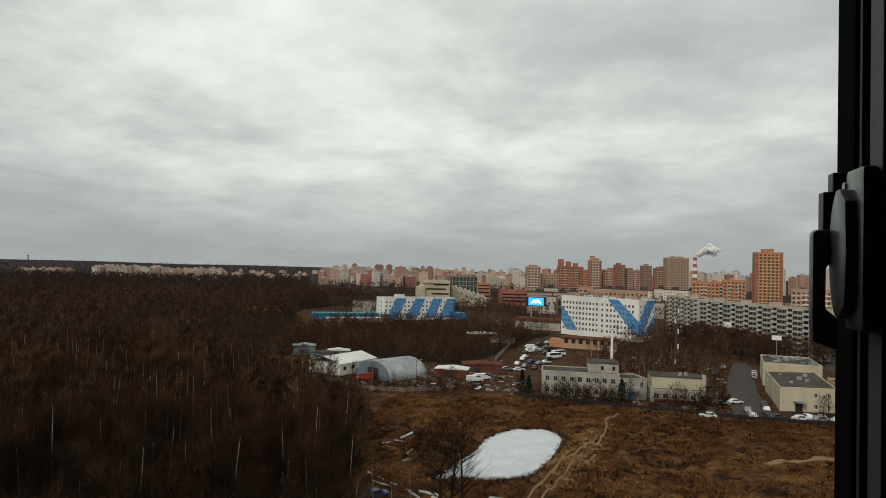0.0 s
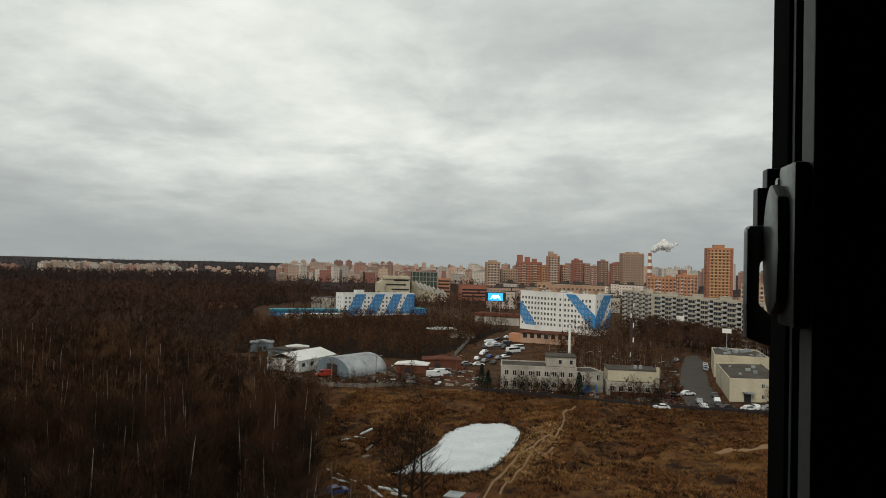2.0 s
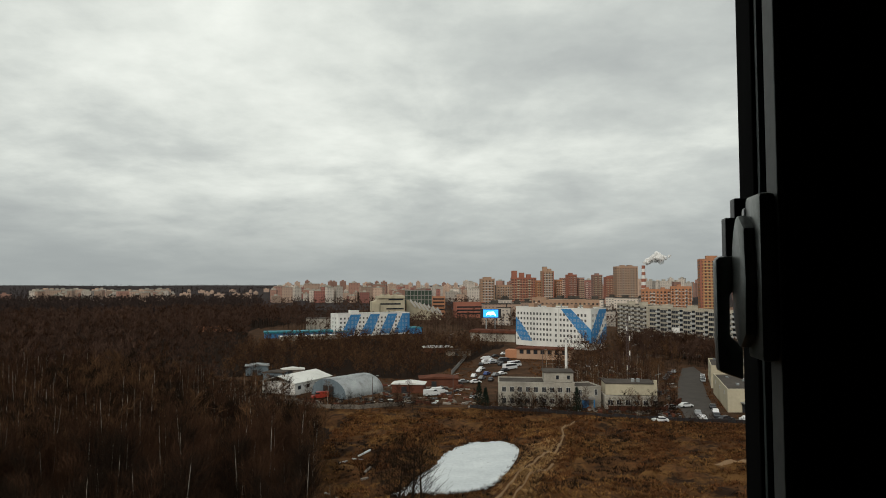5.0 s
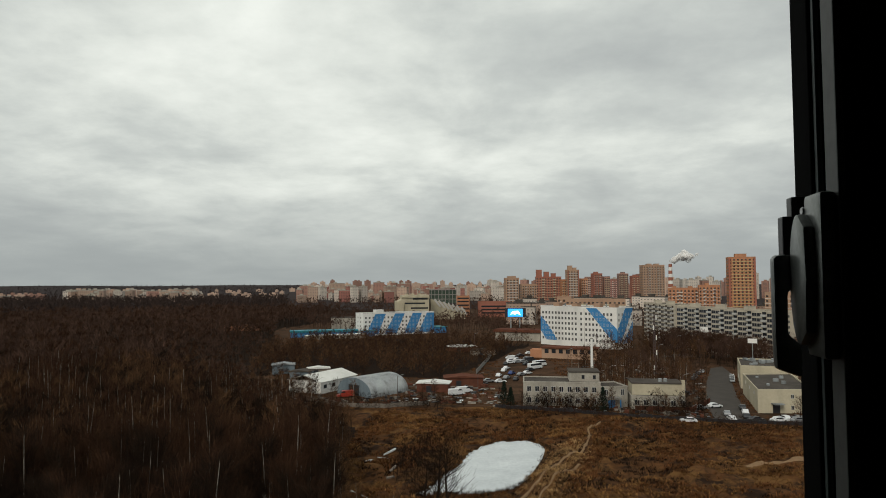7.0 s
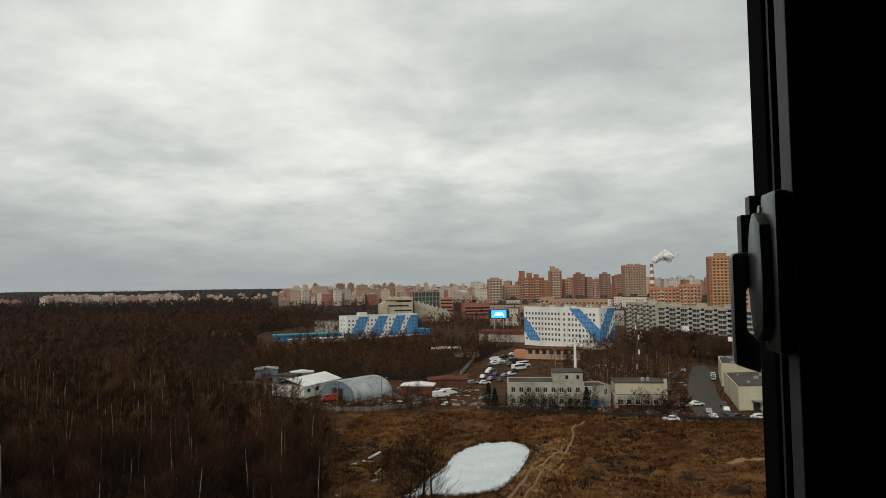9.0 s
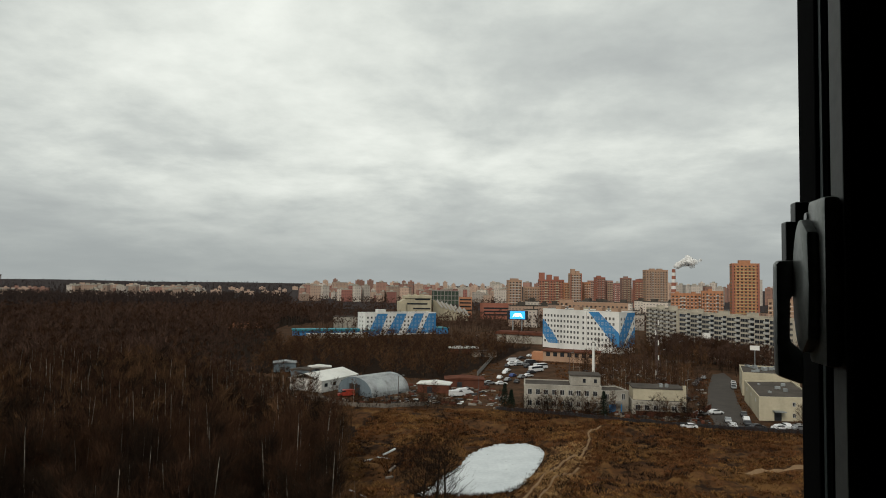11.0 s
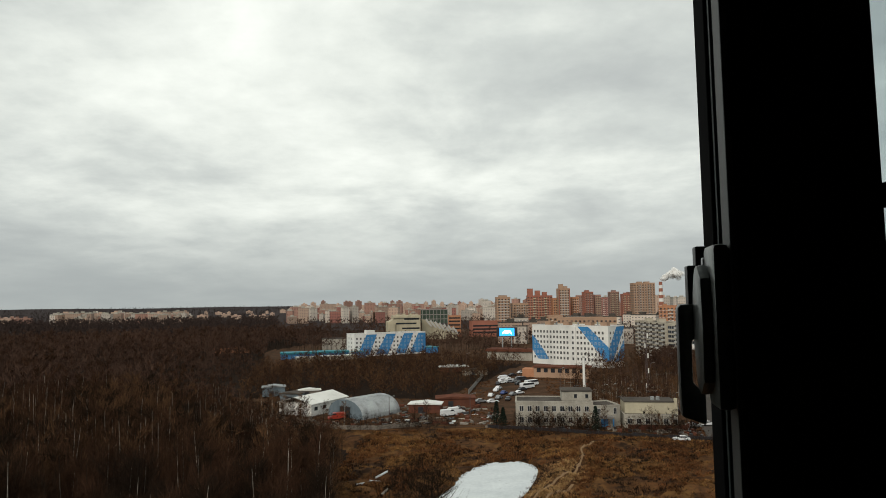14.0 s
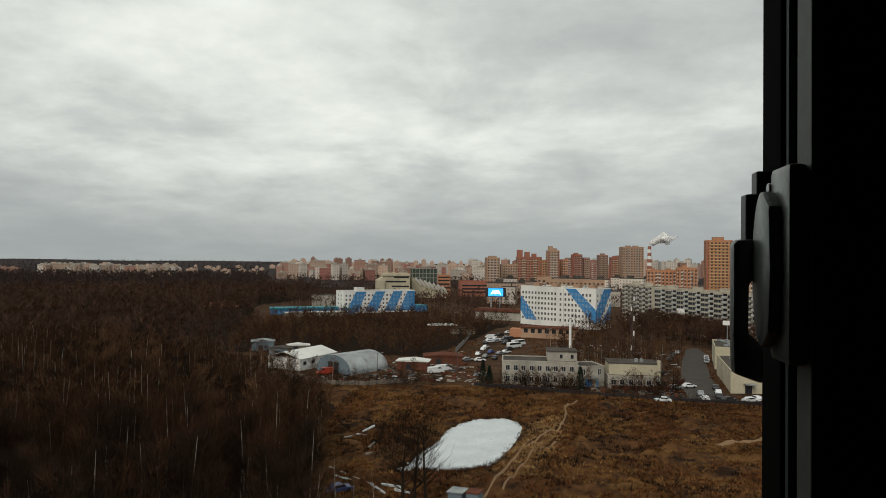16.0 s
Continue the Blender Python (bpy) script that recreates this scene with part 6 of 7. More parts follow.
W_, D_, S_ = "car_white", "car_dark", "car_silver"
for k, p, x, y, r in (("van", W_, 14.3, 219, 30), ("van", W_, 11.4, 214.7, 25), ("car", W_, 13.0, 223, 30), ("car", W_, 29.4, 240.5, 10), ("car", S_, 25.0, 241.5, 10), ("van", W_, 44.0, 309, 20), ("car", S_, 47.5, 300, 15),
                      ("bus", W_, 52.6, 286.5, 35), ("bus", W_, 49.0, 277.5, 35), ("car", S_, 50.8, 282, 35), ("van", D_, 51.3, 303, 25), ("car", D_, 38, 292, 80), ("car", W_, 43, 314, 20), ("car", S_, 33, 250, 60), ("car", D_, 36, 246, 70)):
    park(k, p, x, y, r)
for k, p, x, y, r in (("car", W_, 84.4, 172.8, 78), ("car", S_, 86.4, 179.5, 68), ("car", W_, 92.4, 181.0, 68), ("car", D_, 95.2, 188.0, 68), ("car", D_, 90.0, 175.6, 70), ("car", S_, 82.5, 188, 5), ("car", W_, 88.0, 190.5, 8), ("car", S_, 117.0, 238.4, 248),
                      ("car", W_, 119.6, 243.6, 248), ("car", W_, 121.8, 248.3, 248), ("car", D_, 108, 250, 65), ("car", D_, 112, 257, 60), ("car", S_, 116, 262, 60), ("car", D_, 104, 243, 65), ("car", D_, 90.5, 171.3, 12), ("car", W_, 96.2, 170.4, 8), ("car", S_, 101.5, 170.0, 6),
                      ("car", W_, 106.2, 169.6, 4), ("van", W_, 113.8, 168.5, 3), ("car", W_, 71.6, 170.9, 170), ("car", D_, 118, 168, 5), ("car", W_, 99.0, 172.6, 95), ("car", S_, 102.6, 172.4, 95)):
    park(k, p, x, y, r)
for k, p, x, y, r in (("bus", W_, 188, 278, 110), ("van", W_, 186.5, 268, 105), ("van", W_, 185, 259, 100), ("van", D_, 178, 276, 100), ("van", W_, 180, 262, 100), ("car", S_, 176, 290, 60), ("car", W_, 184, 312, 30), ("car", D_, 172, 306, 60), ("van", "car_blue", 174, 268, 120), ("van", W_, 190, 330, 20),
                      ("van", "car_red", -25.5, 212.5, 200), ("car", "car_blue", -13.2, 103.2, 20), ("car", "car_blue", -10.0, 105.2, 30)):
    park(k, p, x, y, r)

for k, p, x, y, r in (("car", W_, 41.9, 303.0, 20), ("car", W_, 45.6, 306.4, 25), ("car", D_, 49.9, 324, 30), ("car", S_, 51.2, 311, 30), ("car", W_, 56.0, 334, 20), ("car", D_, 60.9, 332, 20), ("car", W_, 40.6, 296, 20), ("car", S_, 44.4, 297.5, 20),
                      ("car", D_, 46.0, 272, 35), ("car", W_, 43.0, 262, 35), ("car", S_, 40.0, 258, 40), ("car", "car_blue", 36.6, 262, 60), ("car", W_, 30.6, 256, 70), ("van", S_, 20.4, 244.5, 15), ("car", D_, 22.0, 236, 15), ("car", W_, 34.4, 270, 70), ("car", D_, 47.6, 290, 25), ("car", W_, 36.4, 277, 60)):
    park(k, p, x, y, r)

# roads and yards
flat_patch("road", ROAD, 0.03, "asphalt", "worn grey asphalt yard road", "road")
flat_patch("car_park", [(28, 200), (33, 206), (46, 232), (56, 268), (60, 300), (50, 318), (36, 312), (34, 270), (26, 240)], 0.03, "packed_dirt", "muddy brown car park", "car park")
flat_patch("street", [(160, 262), (186, 250), (196, 262), (198, 300), (182, 330), (130, 330), (120, 318), (165, 312)], 0.04, "asphalt", "wet grey street and car park before the supermarket", "road")
flat_patch("pavement", [(-14, 195.5), (22, 195.4), (52, 183.5), (72, 172.5), (84, 169.2), (120, 166.0), (150, 160), (150, 162.5), (120, 168.4), (84, 171.6), (73, 175), (53, 186), (22, 197.6), (-14, 197.6)], 0.05, "packed_dirt", "narrow muddy lane along the field's far edge", "road")


def track(name, pts, w, mat, label):
    bm = bmesh.new()
    prev = None
    rs = np.random.RandomState(len(pts))
    P = []
    for i in range(len(pts) - 1):
        for k in range(8):
            f = k / 8
            P.append((pts[i][0] + (pts[i + 1][0] - pts[i][0]) * f, pts[i][1] + (pts[i + 1][1] - pts[i][1]) * f))
    P.append(pts[-1])
    for i, (x, y) in enumerate(P):
        a, b = P[max(0, i - 1)], P[min(len(P) - 1, i + 1)]
        d = Vector((b[0] - a[0], b[1] - a[1])).normalized()
        n = Vector((-d.y, d.x))
        ww = w * rs.uniform(0.85, 1.15)
        row = []
        for s in (-1, -0.5, 0, 0.5, 1):
            q = (x + n.x * ww * s / 2, y + n.y * ww * s / 2)
            row.append(bm.verts.new((*q, float(land(*q)) + (0.22 if abs(s) < 1 else -0.05))))
        if prev:
            for k in range(4):
                bm.faces.new((prev[k], row[k], row[k + 1], prev[k + 1]))
        prev = row
    return solid(name, bm, mat, label, "path", kind="structure", smooth=True)


PATHS = (([(11.5, 98), (18, 114), (24.5, 126), (29, 134), (36, 143), (40, 152), (42, 162), (48, 172)], 0.9), ([(17, 106), (22, 117), (27, 125), (33, 134)], 0.8), ([(66, 129), (76, 133), (84, 135), (92, 135.5), (99, 139)], 1.6))
track("footpath", PATHS[0][0], 0.55, "pale_track", "trodden pale earth path")
track("footpath", PATHS[1][0], 0.42, "pale_track", "second trodden pale path")
track("dirt_bank", PATHS[2][0], 1.7, "pale_track", "pale bare earth bank")


def fence(name, pts, h, mat, label, step=2.5):
    t = thing(name, Matrix(), label, "fence")
    for i in range(len(pts) - 1):
        a, b = Vector((*pts[i], 0)), Vector((*pts[i + 1], 0))
        n = max(1, int((b - a).length / step))
        ang = math.degrees(math.atan2(b.y - a.y, b.x - a.x))
        for k in range(n):
            p = a + (b - a) * (k / n)
            key = ("fence", h, mat, round((b - a).length / n, 2))
            if key not in WINDOWS:
                bm = bmesh.new()
                ln = (b - a).length / n
                box(bm, 0.08, -0.05, 0.05, ln - 0.04, 0.05, h)
                box(bm, 0.02, -0.03, h * 0.35, ln, 0.09, h * 0.42)
                box(bm, -0.07, -0.08, -0.3, 0.07, 0.08, h + 0.12)
                WINDOWS[key] = finish(bm, "panel", mat)
            part("panel", WINDOWS[key], None, t).matrix_local = pose(p.x, p.y, float(land(p.x, p.y)), 0, 0, ang)
    return t


fence("fence", [(-40, 212), (-24, 196), (-12, 194), (2, 199)], 1.3, "weathered_wood", "weathered grey panel fence round the yard")
fence("fence", [(22, 193.5), (52, 181.5), (78, 169.5), (124, 163.5), (150, 158)], 1.0, "car_dark", "low dark fence along the field", 3.0)
fence("fence", [(22, 262), (30, 300), (36, 330)], 2.0, "concrete", "concrete panel fence by the car park", 3.0)
fence("fence", [(62.5, 186.5), (78, 183.5), (90, 198)], 1.6, "rust_red", "dark red low fence by the workshop", 2.5)


def lamp_post(x, y, h, label="tall grey street lamp post"):
    t = thing("street_lamp", pose(x, y, 0), label, "street lamp", "street lamps")
    bm = bmesh.new()
    cyl(bm, (0, 0, -0.4), (0, 0, h), 0.13, 0.08, 8)
    part("pole", bm, "mast_steel", t)
    bm = bmesh.new()
    cyl(bm, (0, 0, h - 0.1), (1.3, 0, h + 0.35), 0.05, 0.04, 6)
    part("arm", bm, "grey_steel", t)
    bm = bmesh.new()
    box(bm, 1.1, -0.16, h + 0.28, 1.9, 0.16, h + 0.42)
    part("lamp_head", bm, "grey_steel", t, bevel=0.04)


for x, y, h in ((126, 312, 11), (150, 300, 11), (178, 300, 11), (186, 318, 11), (160, 330, 11), (80.7, 196, 9), (28, 344, 10), (18, 208, 8), (-8, 205, 8), (60, 262, 10), (104, 278, 10)):
    lamp_post(x, y, h)

for x, y, z, hw, hh in ((146.2, 326.8, 13.0, 1.9, 1.4), (139.5, 265.6, 12.8, 1.8, 0.95)):
    t = thing("billboard", pose(x, y, 0, 0, 0, -25), "blank white roadside billboard on a post", "billboard", "billboards")
    bm = bmesh.new()
    cyl(bm, (0, 0.2, -0.4), (0, 0.2, z - hh), 0.18, 0.16, 8)
    part("post", bm, "grey_steel", t)
    bm = bmesh.new()
    box(bm, -hw, 0, z - hh, hw, 0.3, z + hh)
    part("board", bm, "white_wall", t)


def antenna_pole(x, y, h):
    """A slim lattice pole with white aerials."""
    t = thing("antenna_pole", pose(x, y, 0), "dark lattice antenna pole with white aerials", "antenna pole")
    for i in range(3):
        a = radians(120 * i + 20)
        bm = bmesh.new()
        cyl(bm, (0.62 * math.cos(a), 0.62 * math.sin(a), -0.3), (0.30 * math.cos(a), 0.30 * math.sin(a), h), 0.09, 0.07, 5)
        part("leg", bm, "mast_steel", t)
    bm = bmesh.new()
    n = 20
    for i in range(n):
        for j in range(3):
            a, b = radians(120 * j + 20), radians(120 * (j + 1) + 20)
            r0, r1 = 0.62 - 0.32 * i / n, 0.62 - 0.32 * (i + 1) / n
            cyl(bm, (r0 * math.cos(a), r0 * math.sin(a), h * i / n), (r1 * math.cos(b), r1 * math.sin(b), h * (i + 1) / n), 0.04, 0.04, 4)
    part("bracing", bm, "mast_steel", t)
    for z, s in ((h - 2.4, 1), (h - 6.5, -1), (h - 10.5, 1), (2.6, -1), (8.5, 1)):
        bm = bmesh.new()
        box(bm, s * 0.55 - 0.22, -0.75, z, s * 0.55 + 0.22, -0.5, z + 1.9)
        part("aerial", bm, "white_wall", t, "white aerial panel", bevel=0.05)


antenna_pole(93.5, 254.4, 25.0)


def striped_chimney():
    x, y = polar(21.57, 1150)
    t = thing("factory_chimney", pose(x, y, 0), "tall red and white striped factory chimney", "chimney")
    h, n = 68.0, 12
    for i in range(n):
        bm = bmesh.new()
        r0, r1 = 5.0 - 2.2 * i / n, 5.0 - 2.2 * (i + 1) / n
        cyl(bm, (0, 0, h * i / n), (0, 0, h * (i + 1) / n), r0, r1, 16)
        part("ring", bm, "red_brick" if i % 2 else "white_wall", t)
    # steam drifting off the top
    rs = np.random.RandomState(12)
    bm = bmesh.new()
    for i in range(17):
        f = rs.uniform(0, 1) ** 0.8
        c = Vector((x + 1 + f * 36 + rs.normal(0, 1 + 2 * f), y - f * 12 + rs.normal(0, 4), 69.5 + f * 11 + 4.5 * math.sin(f * 3.0) + rs.normal(0, 0.8 + 3.4 * math.sin(f * 2.9))))
        r = (1.8 + 5.4 * math.sin(min(1.0, f * 1.1 + 0.08) * 2.75)) * rs.uniform(0.6, 1.15)
        mm = Matrix.Translation(c) @ Matrix.Diagonal((r * 1.2, r, r * 0.85, 1))
        bmesh.ops.create_icosphere(bm, subdivisions=2, radius=1.0, matrix=mm)
    for v in bm.verts:
        v.co += noise.noise_vector(v.co * 0.16) * 2.6 + noise.noise_vector(v.co * 0.5) * 1.1
    ob = solid("steam_plume", bm, "steam", "white steam plume drifting from the factory chimney", "steam", kind="stuff", smooth=True)


striped_chimney()


def mast(az, d, h, w, label, slim=False):
    x, y = polar(az, d)
    z0 = float(land(x, y))
    t = thing("radio_mast", pose(x, y, z0), label, "radio mast", "radio masts")
    if slim:
        n = 8
        for i in range(n):
            bm = bmesh.new()
            cyl(bm, (0, 0, h * i / n), (0, 0, h * (i + 1) / n), w, w, 6)
            part("section", bm, "rust_red" if i % 2 else "white_wall", t)
        return
    for sx in (-1, 1):
        for sy in (-1, 1):
            bm = bmesh.new()
            cyl(bm, (sx * w, sy * w, 0), (sx * w * 0.18, sy * w * 0.18, h), 0.26, 0.2, 4)
            part("leg", bm, "mast_steel", t)
    bm = bmesh.new()
    n = 8
    for i in range(n):
        for s in (-1, 1):
            a, b = w * (1 - 0.82 * i / n), w * (1 - 0.82 * (i + 1) / n)
            cyl(bm, (-a, s * a, h * i / n), (b, s * b, h * (i + 1) / n), 0.14, 0.14, 4)
            cyl(bm, (a, s * a, h * i / n), (-b, s * b, h * (i + 1) / n), 0.14, 0.14, 4)
    part("bracing", bm, "mast_steel", t)
    bm = bmesh.new()
    box(bm, -w * 0.35, -w * 0.35, h, w * 0.35, w * 0.35, h + 2.5)
    part("head", bm, "mast_steel", t)


mast(-42.0, 1300, 87, 5.5, "rust-brown lattice radio mast above the wood")
mast(-39.1, 1300, 88, 5.5, "rust-brown lattice radio mast above the wood")
mast(-37.7, 1250, 133, 0.75, "thin rust-red and white guyed mast", True)
mast(-36.2, 1500, 54, 4.5, "small lattice radio mast above the wood")
mast(-33.3, 1700, 38, 3.5, "small lattice radio mast above the wood")

# ================= near clutter =================
t = thing("garden_hut", pose(7.4, 100.2, float(land(7.4, 100.2)), 0, 0, -28), "small grey tin hut with sloping pale roof", "hut", "huts")
bm = bmesh.new()
box(bm, 0, 0, -0.4, 2.4, 2.4, 2.0)
part("wall", bm, "blue_grey_steel", t)
bm = bmesh.new()
extrude_profile(bm, [(-0.2, 2.0), (2.6, 2.15), (2.6, 2.3), (-0.2, 2.15)], -0.2, 2.6)
part("roof", bm, "grey_steel", t)
t = thing("garden_hut", pose(10.2, 98.9, float(land(10.2, 98.9)), 0, 0, -28), "low grey tin hut with rusty roof", "hut", "huts")
bm = bmesh.new()
box(bm, 0, 0, -0.4, 2.0, 2.0, 1.5)
part("wall", bm, "blue_grey_steel", t)
bm = bmesh.new()
extrude_profile(bm, [(-0.15, 1.5), (2.15, 1.6), (2.15, 1.75), (-0.15, 1.65)], -0.15, 2.15)
part("roof", bm, "rust_red", t)

rs = np.random.RandomState(5)
for a, b, w in (((-13.0, 117.2), (-4.8, 109.6), 0.35), ((-11.6, 114.0), (-8.2, 111.8), 0.5), ((-5.2, 110.2), (-2.0, 105.6), 0.5), ((-3.2, 109.0), (0.4, 107.4), 0.4), ((-1.0, 106.6), (1.6, 104.6), 0.4),
                ((-15.5, 117.6), (-13.6, 116.0), 0.6), ((-8.6, 142.2), (-6.0, 143.6), 0.5), ((-9.6, 138.2), (-7.2, 139.6), 0.5), ((-12.0, 136.0), (-9.6, 139.0), 0.4), ((-6.5, 128.6), (-5.4, 131.0), 0.6), ((-7.0, 125.6), (-5.6, 126.4), 0.7)):
    pa, pb = Vector((*a, float(land(*a)) + 0.25)), Vector((*b, float(land(*b)) + 0.25))
    bm = bmesh.new()
    d = (pb - pa)
    n = Vector((-d.y, d.x, 0)).normalized() * w / 2
    ring = [pa - n, pa + n, pb + n * 0.8, pb - n * 0.8]
    lo = [bm.verts.new(v - Vector((0, 0, 0.35))) for v in ring]
    hi = [bm.verts.new(v) for v in ring]
    bm.faces.new(lo)
    bm.faces.new(hi[::-1])
    for i in range(4):
        j = (i + 1) % 4
        bm.faces.new((lo[i], hi[i], hi[j], lo[j]))
    solid("plank", bm, "snow_ice" if w < 0.55 else "weathered_wood", "snow-dusted plank lying in the grass", "plank", "scattered planks", bevel=0.04)


def rubble():
    rs = np.random.RandomState(15)
    for i in range(24):
        f = rs.uniform(0, 1)
        x, y = 96 + rs.normal(0, 5) + f * 18, 128 + f * 30 + rs.normal(0, 4)
        s = rs.uniform(0.4, 1.6)
        bm = bmesh.new()
        bmesh.ops.create_cube(bm, size=1.0, matrix=Matrix.Diagonal((s * rs.uniform(0.6, 2.4), s * rs.uniform(0.5, 1.2), s * rs.uniform(0.25, 0.8), 1)))
        for v in bm.verts:
            v.co += Vector(rs.uniform(-0.15, 0.15, 3)) * s
        mt = ("rubble", "concrete", "white_sheet", "weathered_wood", "rust_red")[rs.choice(5, p=[0.35, 0.25, 0.15, 0.15, 0.1])]
        solid("rubble_chunk", bm, mt, {"rubble": "broken pale stone in the rubbish heap", "concrete": "broken grey concrete lump in the rubbish", "white_sheet": "discarded whitish sheet in the rubbish", "weathered_wood": "weathered timber scrap in the rubbish", "rust_red": "rusty scrap in the rubbish heap"}[mt],
              "rubble", "rubbish heap", m=pose(x, y, float(land(x, y)) + 0.12 * s, rs.uniform(-12, 12), rs.uniform(-12, 12), rs.uniform(0, 360)), bevel=0.03)


rubble()


def spruce(x, y, h, label):
    rs = np.random.RandomState(int(h * 10))
    t = thing("spruce_tree", pose(x, y, 0), label, "tree")
    bm = bmesh.new()
    cyl(bm, (0, 0, -0.3), (0, 0, h * 0.95), 0.16, 0.02, 6)
    part("trunk", bm, "bark", t)
    V, T = [], []
    for i in range(1500):
        f = rs.uniform(0, 1) ** 0.8
        z = h * (0.06 + 0.92 * f)
        r = (1 - f) * h * 0.24 * rs.uniform(0.25, 1.1) + 0.05
        a = rs.uniform(0, 6.283)
        p = np.array([math.cos(a) * r, math.sin(a) * r, z])
        d = np.array([math.cos(a), math.sin(a), -0.35 + rs.uniform(-0.2, 0.2)]) * rs.uniform(0.3, 0.6)
        w = np.array([-math.sin(a), math.cos(a), rs.uniform(-0.5, 0.5)]) * rs.uniform(0.08, 0.16)
        b = len(V)
        V.extend((p - w, p + w, p + d))
        T.append((b, b + 1, b + 2))
    part("crown", array_mesh("crown", np.array(V), np.array(T), np.zeros(len(T), int), ["spruce_needles"]), None, t)


spruce(24.8, 194.6, 8.0, "dark green spruce beside the office")
spruce(26.9, 195.2, 6.0, "small dark green spruce beside the office")
spruce(52.6, 185.4, 7.5, "dark green spruce before the entrance")


def lone_trees():
    """Single bare trees of the field and yards."""
    for i, (x, y, h, sp, dark) in enumerate(((2.0, 99.0, 13.5, 0.42, 1), (4.0, 98.4, 12.0, 0.46, 1), (0.4, 98.0, 11.0, 0.36, 1), (-15.5, 121, 12.5, 0.27, 1), (-19, 150, 11.0, 0.28, 0), (-13, 104, 11.5, 0.2, 2), (-16, 110, 12.0, 0.2, 2), (-12.5, 97, 11.5, 0.22, 2), (-17.5, 127, 11.0, 0.22, 2), (-17, 135, 10.0, 0.26, 2), (-18.5, 143, 9.5, 0.26, 2), (-14.5, 116, 10.0, 0.24, 2), (-10, 76, 12.0, 0.2, 2), (-8.5, 70, 11.0, 0.22, 0), (-12, 89, 12.0, 0.24, 0), (-6, 88, 9.5, 0.16, 2), (-3.5, 90, 9.0, 0.16, 2), (-9, 92, 10.5, 0.16, 2),
                                               (-11, 84, 11.0, 0.17, 2), (101.5, 169.5, 7.5, 0.30, 0), (104, 171, 6.5, 0.32, 0), (46, 184.5, 7.5, 0.3, 0), (40, 190, 6.5, 0.3, 0), (36, 192.5, 6.0, 0.3, 0), (54.5, 183.5, 8.0, 0.3, 0), (68, 183, 7.5, 0.28, 0),
                                               (117, 181, 6.5, 0.3, 0), (128, 172, 7.0, 0.3, 0), (139, 168, 7.0, 0.3, 0), (-34, 204, 9.0, 0.28, 0), (-28, 200, 8.0, 0.28, 0), (-22, 203, 7.5, 0.3, 2), (0, 203, 6.0, 0.3, 0), (4, 209, 6.5, 0.3, 0),
                                               (81, 186, 9.5, 0.26, 0), (84, 196, 9.0, 0.28, 0), (80, 203, 9.5, 0.28, 0), (76, 214, 10, 0.28, 0), (72, 225, 9.5, 0.28, 0), (84, 222, 10, 0.28, 0))):
        data = sliver_tree(200 + i, h, sp, 34, 560, 0.06, dark == 2, 0.30 if dark == 1 else 0.11, 0.18, 6)
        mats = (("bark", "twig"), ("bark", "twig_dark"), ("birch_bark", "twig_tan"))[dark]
        t = tree_model("tree", data, mats, ("bare brown-twigged tree by the yards", "dark spreading bare tree by the pond", "slender bare birch at the wood's edge")[dark], 0)
        t.matrix_world = pose(x, y, float(land(x, y)), 0, 0, 47 * i)


lone_trees()


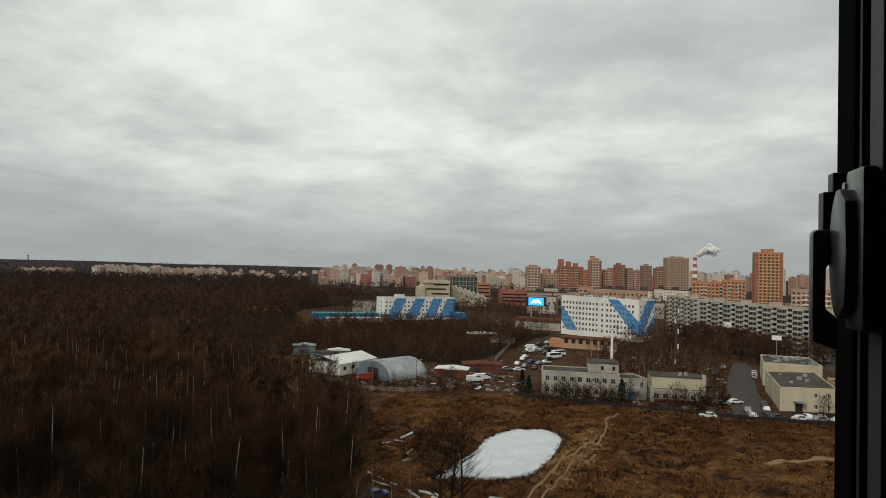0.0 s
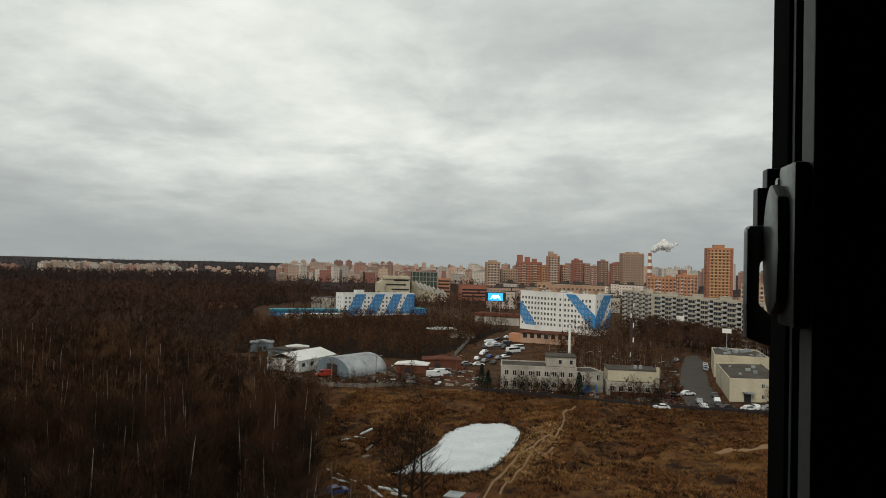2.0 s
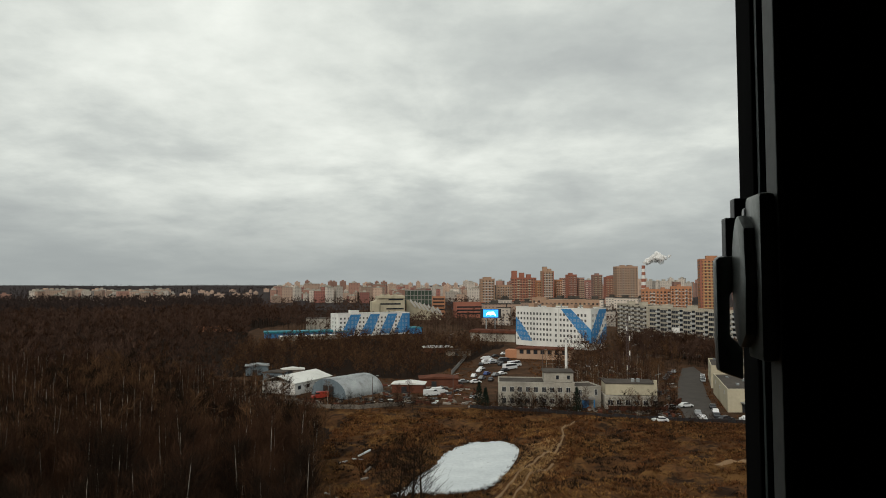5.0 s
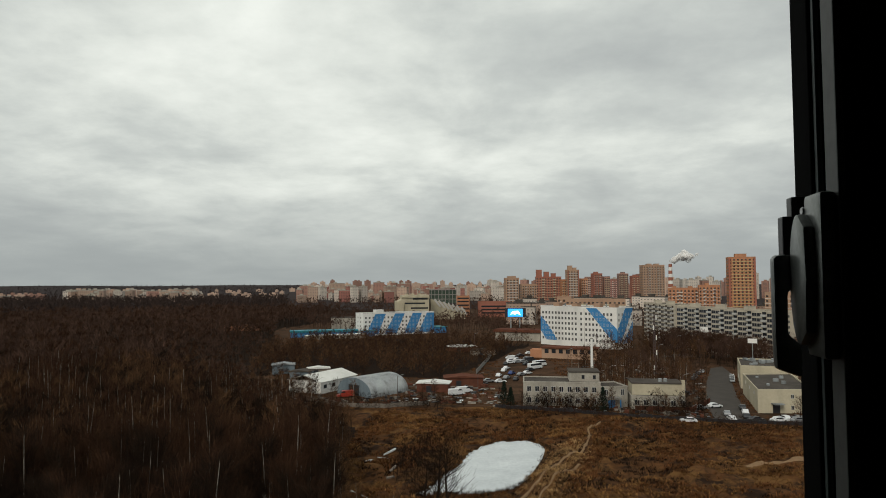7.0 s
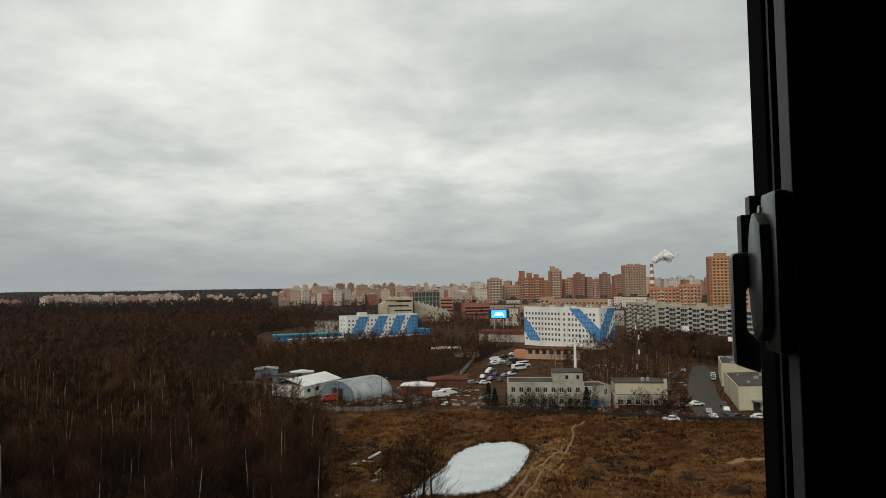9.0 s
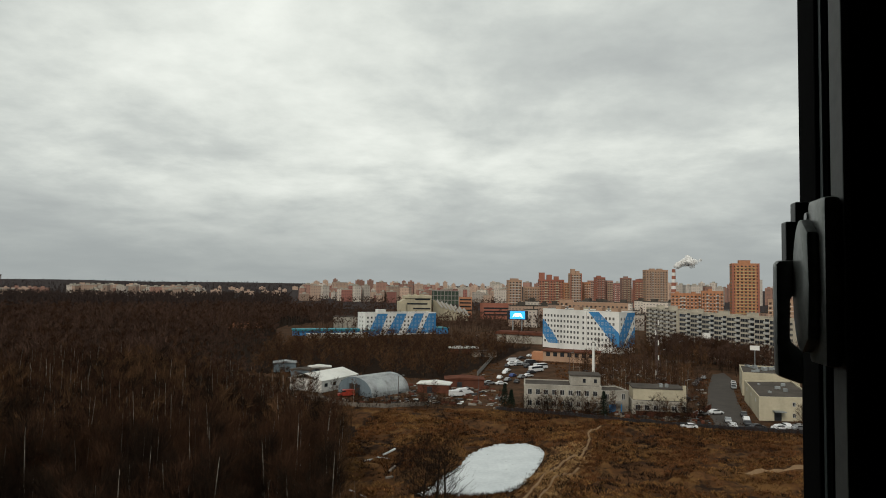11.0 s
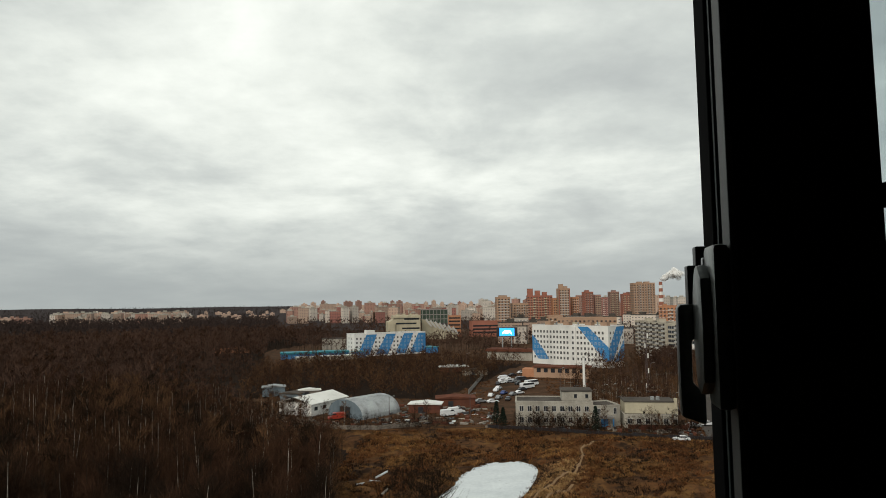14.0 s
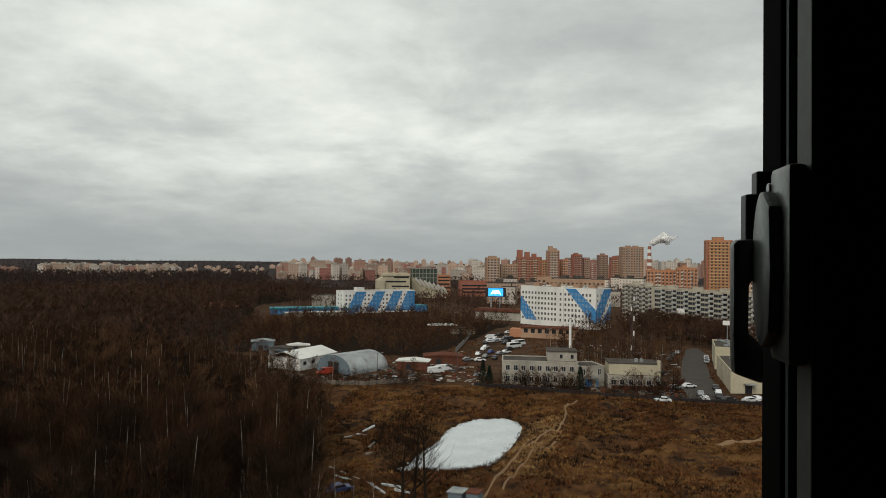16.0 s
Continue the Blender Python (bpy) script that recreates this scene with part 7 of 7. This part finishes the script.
def field_growth():
    """Dry grass tufts, rusty weeds and low shrubs over the rough field."""
    field = [(-20, 60), (-14, 95), (-18, 120), (-19, 140), (-17, 165), (-12, 192), (22, 192), (52, 180), (80, 168), (150, 157), (130, 100), (60, 55)]

    def tuft(seed, h, n, w, lean):
        rs = np.random.RandomState(seed)
        V, T = [], []
        for i in range(n):
            a = rs.uniform(0, 6.283)
            p = np.array([rs.normal(0, 0.28), rs.normal(0, 0.28), -0.05])
            d = np.array([math.cos(a) * lean, math.sin(a) * lean, 1.0]) * h * rs.uniform(0.5, 1.1)
            s = np.array([-math.sin(a), math.cos(a), 0]) * w
            b = len(V)
            V.extend((p - s, p + s, p + d))
            T.append((b, b + 1, b + 2))
        return np.array(V), np.array(T), np.zeros(n, int)

    def scattered(n, seed, dens):
        p = scatter(field, n * 2, seed)
        rs = np.random.RandomState(seed)
        ok = ~inside(POND, p[:, 0], p[:, 1]) & (edge_distance(POND, p[:, 0], p[:, 1]) > 0.8)
        for line, w in PATHS:
            for i in range(len(line) - 1):
                ok &= edge_distance([line[i], line[i + 1]], p[:, 0], p[:, 1]) > w
        mask = (waves(p[:, 0], p[:, 1], seed + 50, 34) + 0.7 * waves(p[:, 0], p[:, 1], seed + 60, 11)) * dens + rs.normal(0, 0.25, len(p)) > 0.05
        return p[ok & mask][:n]

    for name, mat, n, seed, ts, label in (("dry_grass", "dry_grass", 17000, 41, [tuft(i, 0.40, 12, 0.085, 1.2) for i in range(5)], "tufts of ochre dry grass over the field"),
                                          ("dead_weeds", "rust_weeds", 15000, 42, [tuft(20 + i, 0.60, 11, 0.075, 0.9) for i in range(5)], "rusty brown dead weeds over the field"),
                                          ("dark_weeds", "twig_dark", 4200, 43, [tuft(40 + i, 0.70, 12, 0.07, 0.8) for i in range(5)], "dark dead weeds over the field")):
        p = scattered(n, seed, 1.8)
        v, t, m = planted(p, ts, seed, 0.6, 1.4)
        tagged(new(name, array_mesh(name, v, t, m, [mat])), label, "grass", kind="stuff")
    # dead reeds at the ice edge, thicker on the near side
    rs = np.random.RandomState(71)
    ring = np.array(wavy_ring(POND, 0.9, 9, 40))
    ring = ring[(rs.uniform(0, 1, len(ring)) < np.where(ring[:, 1] < 125, 0.95, 0.5))]
    v, t, m = planted(ring, [tuft(60 + i, 0.75, 9, 0.035, 0.5) for i in range(5)], 72, 0.5, 1.3)
    tagged(new("dead_reeds", array_mesh("dead_reeds", v, t, m, ["twig_dark"])), "dark dead reeds at the pond edge", "reeds", kind="stuff")
    # straw on the pale bank beside the path
    rs = np.random.RandomState(73)
    f = rs.uniform(0, 1, 2600)
    bank = np.stack([19.5 + 17 * f + rs.normal(0, 1.5, 2600), 113 + 34 * f + rs.normal(0, 1.5, 2600)], -1)
    bank = bank[~inside(POND, bank[:, 0], bank[:, 1])]
    for line, w in PATHS[:2]:
        for i in range(len(line) - 1):
            bank = bank[edge_distance([line[i], line[i + 1]], bank[:, 0], bank[:, 1]) > w]
    v, t, m = planted(bank, [tuft(80 + i, 0.38, 12, 0.06, 1.5) for i in range(4)], 74, 0.6, 1.3)
    tagged(new("straw_grass", array_mesh("straw_grass", v, t, m, ["straw"])), "pale straw grass on the pond bank", "grass", kind="stuff")
    # rough grass and weeds through the yards
    p = scatter(YARD, 5200, 75)
    keep = ~inside([(28, 200), (33, 206), (46, 232), (56, 268), (60, 300), (50, 318), (36, 312), (34, 270), (26, 240)], p[:, 0], p[:, 1]) & (waves(p[:, 0], p[:, 1], 76, 22) > -0.1)
    p = p[keep]
    v, t, m = planted(p, [tuft(90 + i, 0.6, 10, 0.10, 1.1) for i in range(4)], 77, 0.6, 1.3)
    tagged(new("yard_weeds", array_mesh("yard_weeds", v, t, m, ["rust_weeds"])), "rusty dead weeds through the yards", "grass", kind="stuff")
    # shrubs along the banks, fences and lane
    bush = [sliver_tree(300 + i, 2.6, 0.42, 6, 70, 0.06, False, 0.03, 0.05, 3) for i in range(4)]
    rs = np.random.RandomState(6)
    p = scattered(420, 44, 1.0)
    lane = np.array([(22 + 62 * f + rs.normal(0, 2), 190 - 21 * f + rs.normal(0, 1.6)) for f in rs.uniform(0, 1, 260)])
    lane2 = np.array([(60 + 70 * f + rs.normal(0, 2), 164 - 4 * f + rs.normal(0, 2.5)) for f in rs.uniform(0, 1, 280)])
    yard = np.array([(-32 + 44 * f + rs.normal(0, 2), 196 + rs.normal(0, 4)) for f in rs.uniform(0, 1, 230)])
    woods_object("shrubs", np.concatenate([p, lane, lane2]), bush, ("bark", "twig"), 51, "low bare brown shrubs over the field", 0.4, 1.1)
    front = np.array([(30 + 24 * f + rs.normal(0, 1), 193.5 - 7 * f + rs.normal(0, 1.3)) for f in rs.uniform(0, 1, 150)])
    beds = np.array([(60 + 20 * f + rs.normal(0, 1), 184 - 5 * f + rs.normal(0, 1.5)) for f in rs.uniform(0, 1, 90)])
    woods_object("shrubs", np.concatenate([front, beds]), bush, ("bark", "twig_dark"), 53, "dark bare shrubs before the office", 0.8, 1.9)
    pond_side = scatter([(-7, 118), (-1, 117), (1, 122), (7, 136), (9, 147), (2, 152), (-5, 138)], 130, 57)
    woods_object("shrubs", pond_side, bush, ("bark", "twig_dark"), 54, "dark bare shrubs beside the pond", 0.7, 1.6)
    fence_side = scatter([(60, 176), (84, 168.5), (120, 164.5), (150, 158), (150, 150), (110, 156), (70, 163)], 260, 58)
    woods_object("shrubs", fence_side, bush, ("bark", "twig_dark"), 55, "dark weeds and shrubs along the fence", 0.3, 0.65)
    woods_object("shrubs", yard, bush, ("bark", "twig_dark"), 52, "dark bare shrubs by the yard fence", 0.7, 1.5)


field_growth()


def yard_litter():
    """Scrap, boards and leftover snow lying about the yards and lanes."""
    for mat, label, n, seed, hi in (("rubble", "pale scrap and boards lying about the yards", 170, 81, 0.7), ("rust_red", "rusty scrap lying about the yards", 110, 82, 0.9), ("snow_ice", "leftover patches of old snow in the yards", 46, 83, 0.12), ("car_dark", "dark tyres and scrap lying about the yards", 110, 84, 0.8)):
        rs = np.random.RandomState(seed)
        p = np.concatenate([scatter([(-44, 204), (-10, 199), (24, 200), (30, 212), (22, 250), (6, 244), (-12, 236), (-12, 208), (-34, 214)], n * 2 // 3, seed),
                            scatter([(20, 195), (62, 184), (80, 176), (84, 190), (76, 186), (52, 190.5), (30, 195)], n // 4, seed + 9), scatter([(62, 204), (90, 204), (112, 252), (104, 290), (70, 296)], n // 3, seed + 19)])
        bm = bmesh.new()
        for x, y in p:
            w, d, h = rs.uniform(0.4, 2.6), rs.uniform(0.3, 1.3), rs.uniform(0.08, hi)
            m = pose(x, y, float(land(x, y)), 0, rs.uniform(-4, 4), rs.uniform(0, 360))
            for v in box(bm, -w / 2, -d / 2, -0.05, w / 2, d / 2, h):
                v.co = m @ (v.co + Vector(rs.uniform(-0.12, 0.12, 3)) * w * 0.5)
        solid("yard_scrap", bm, mat, label, "scrap", kind="stuff")


yard_litter()
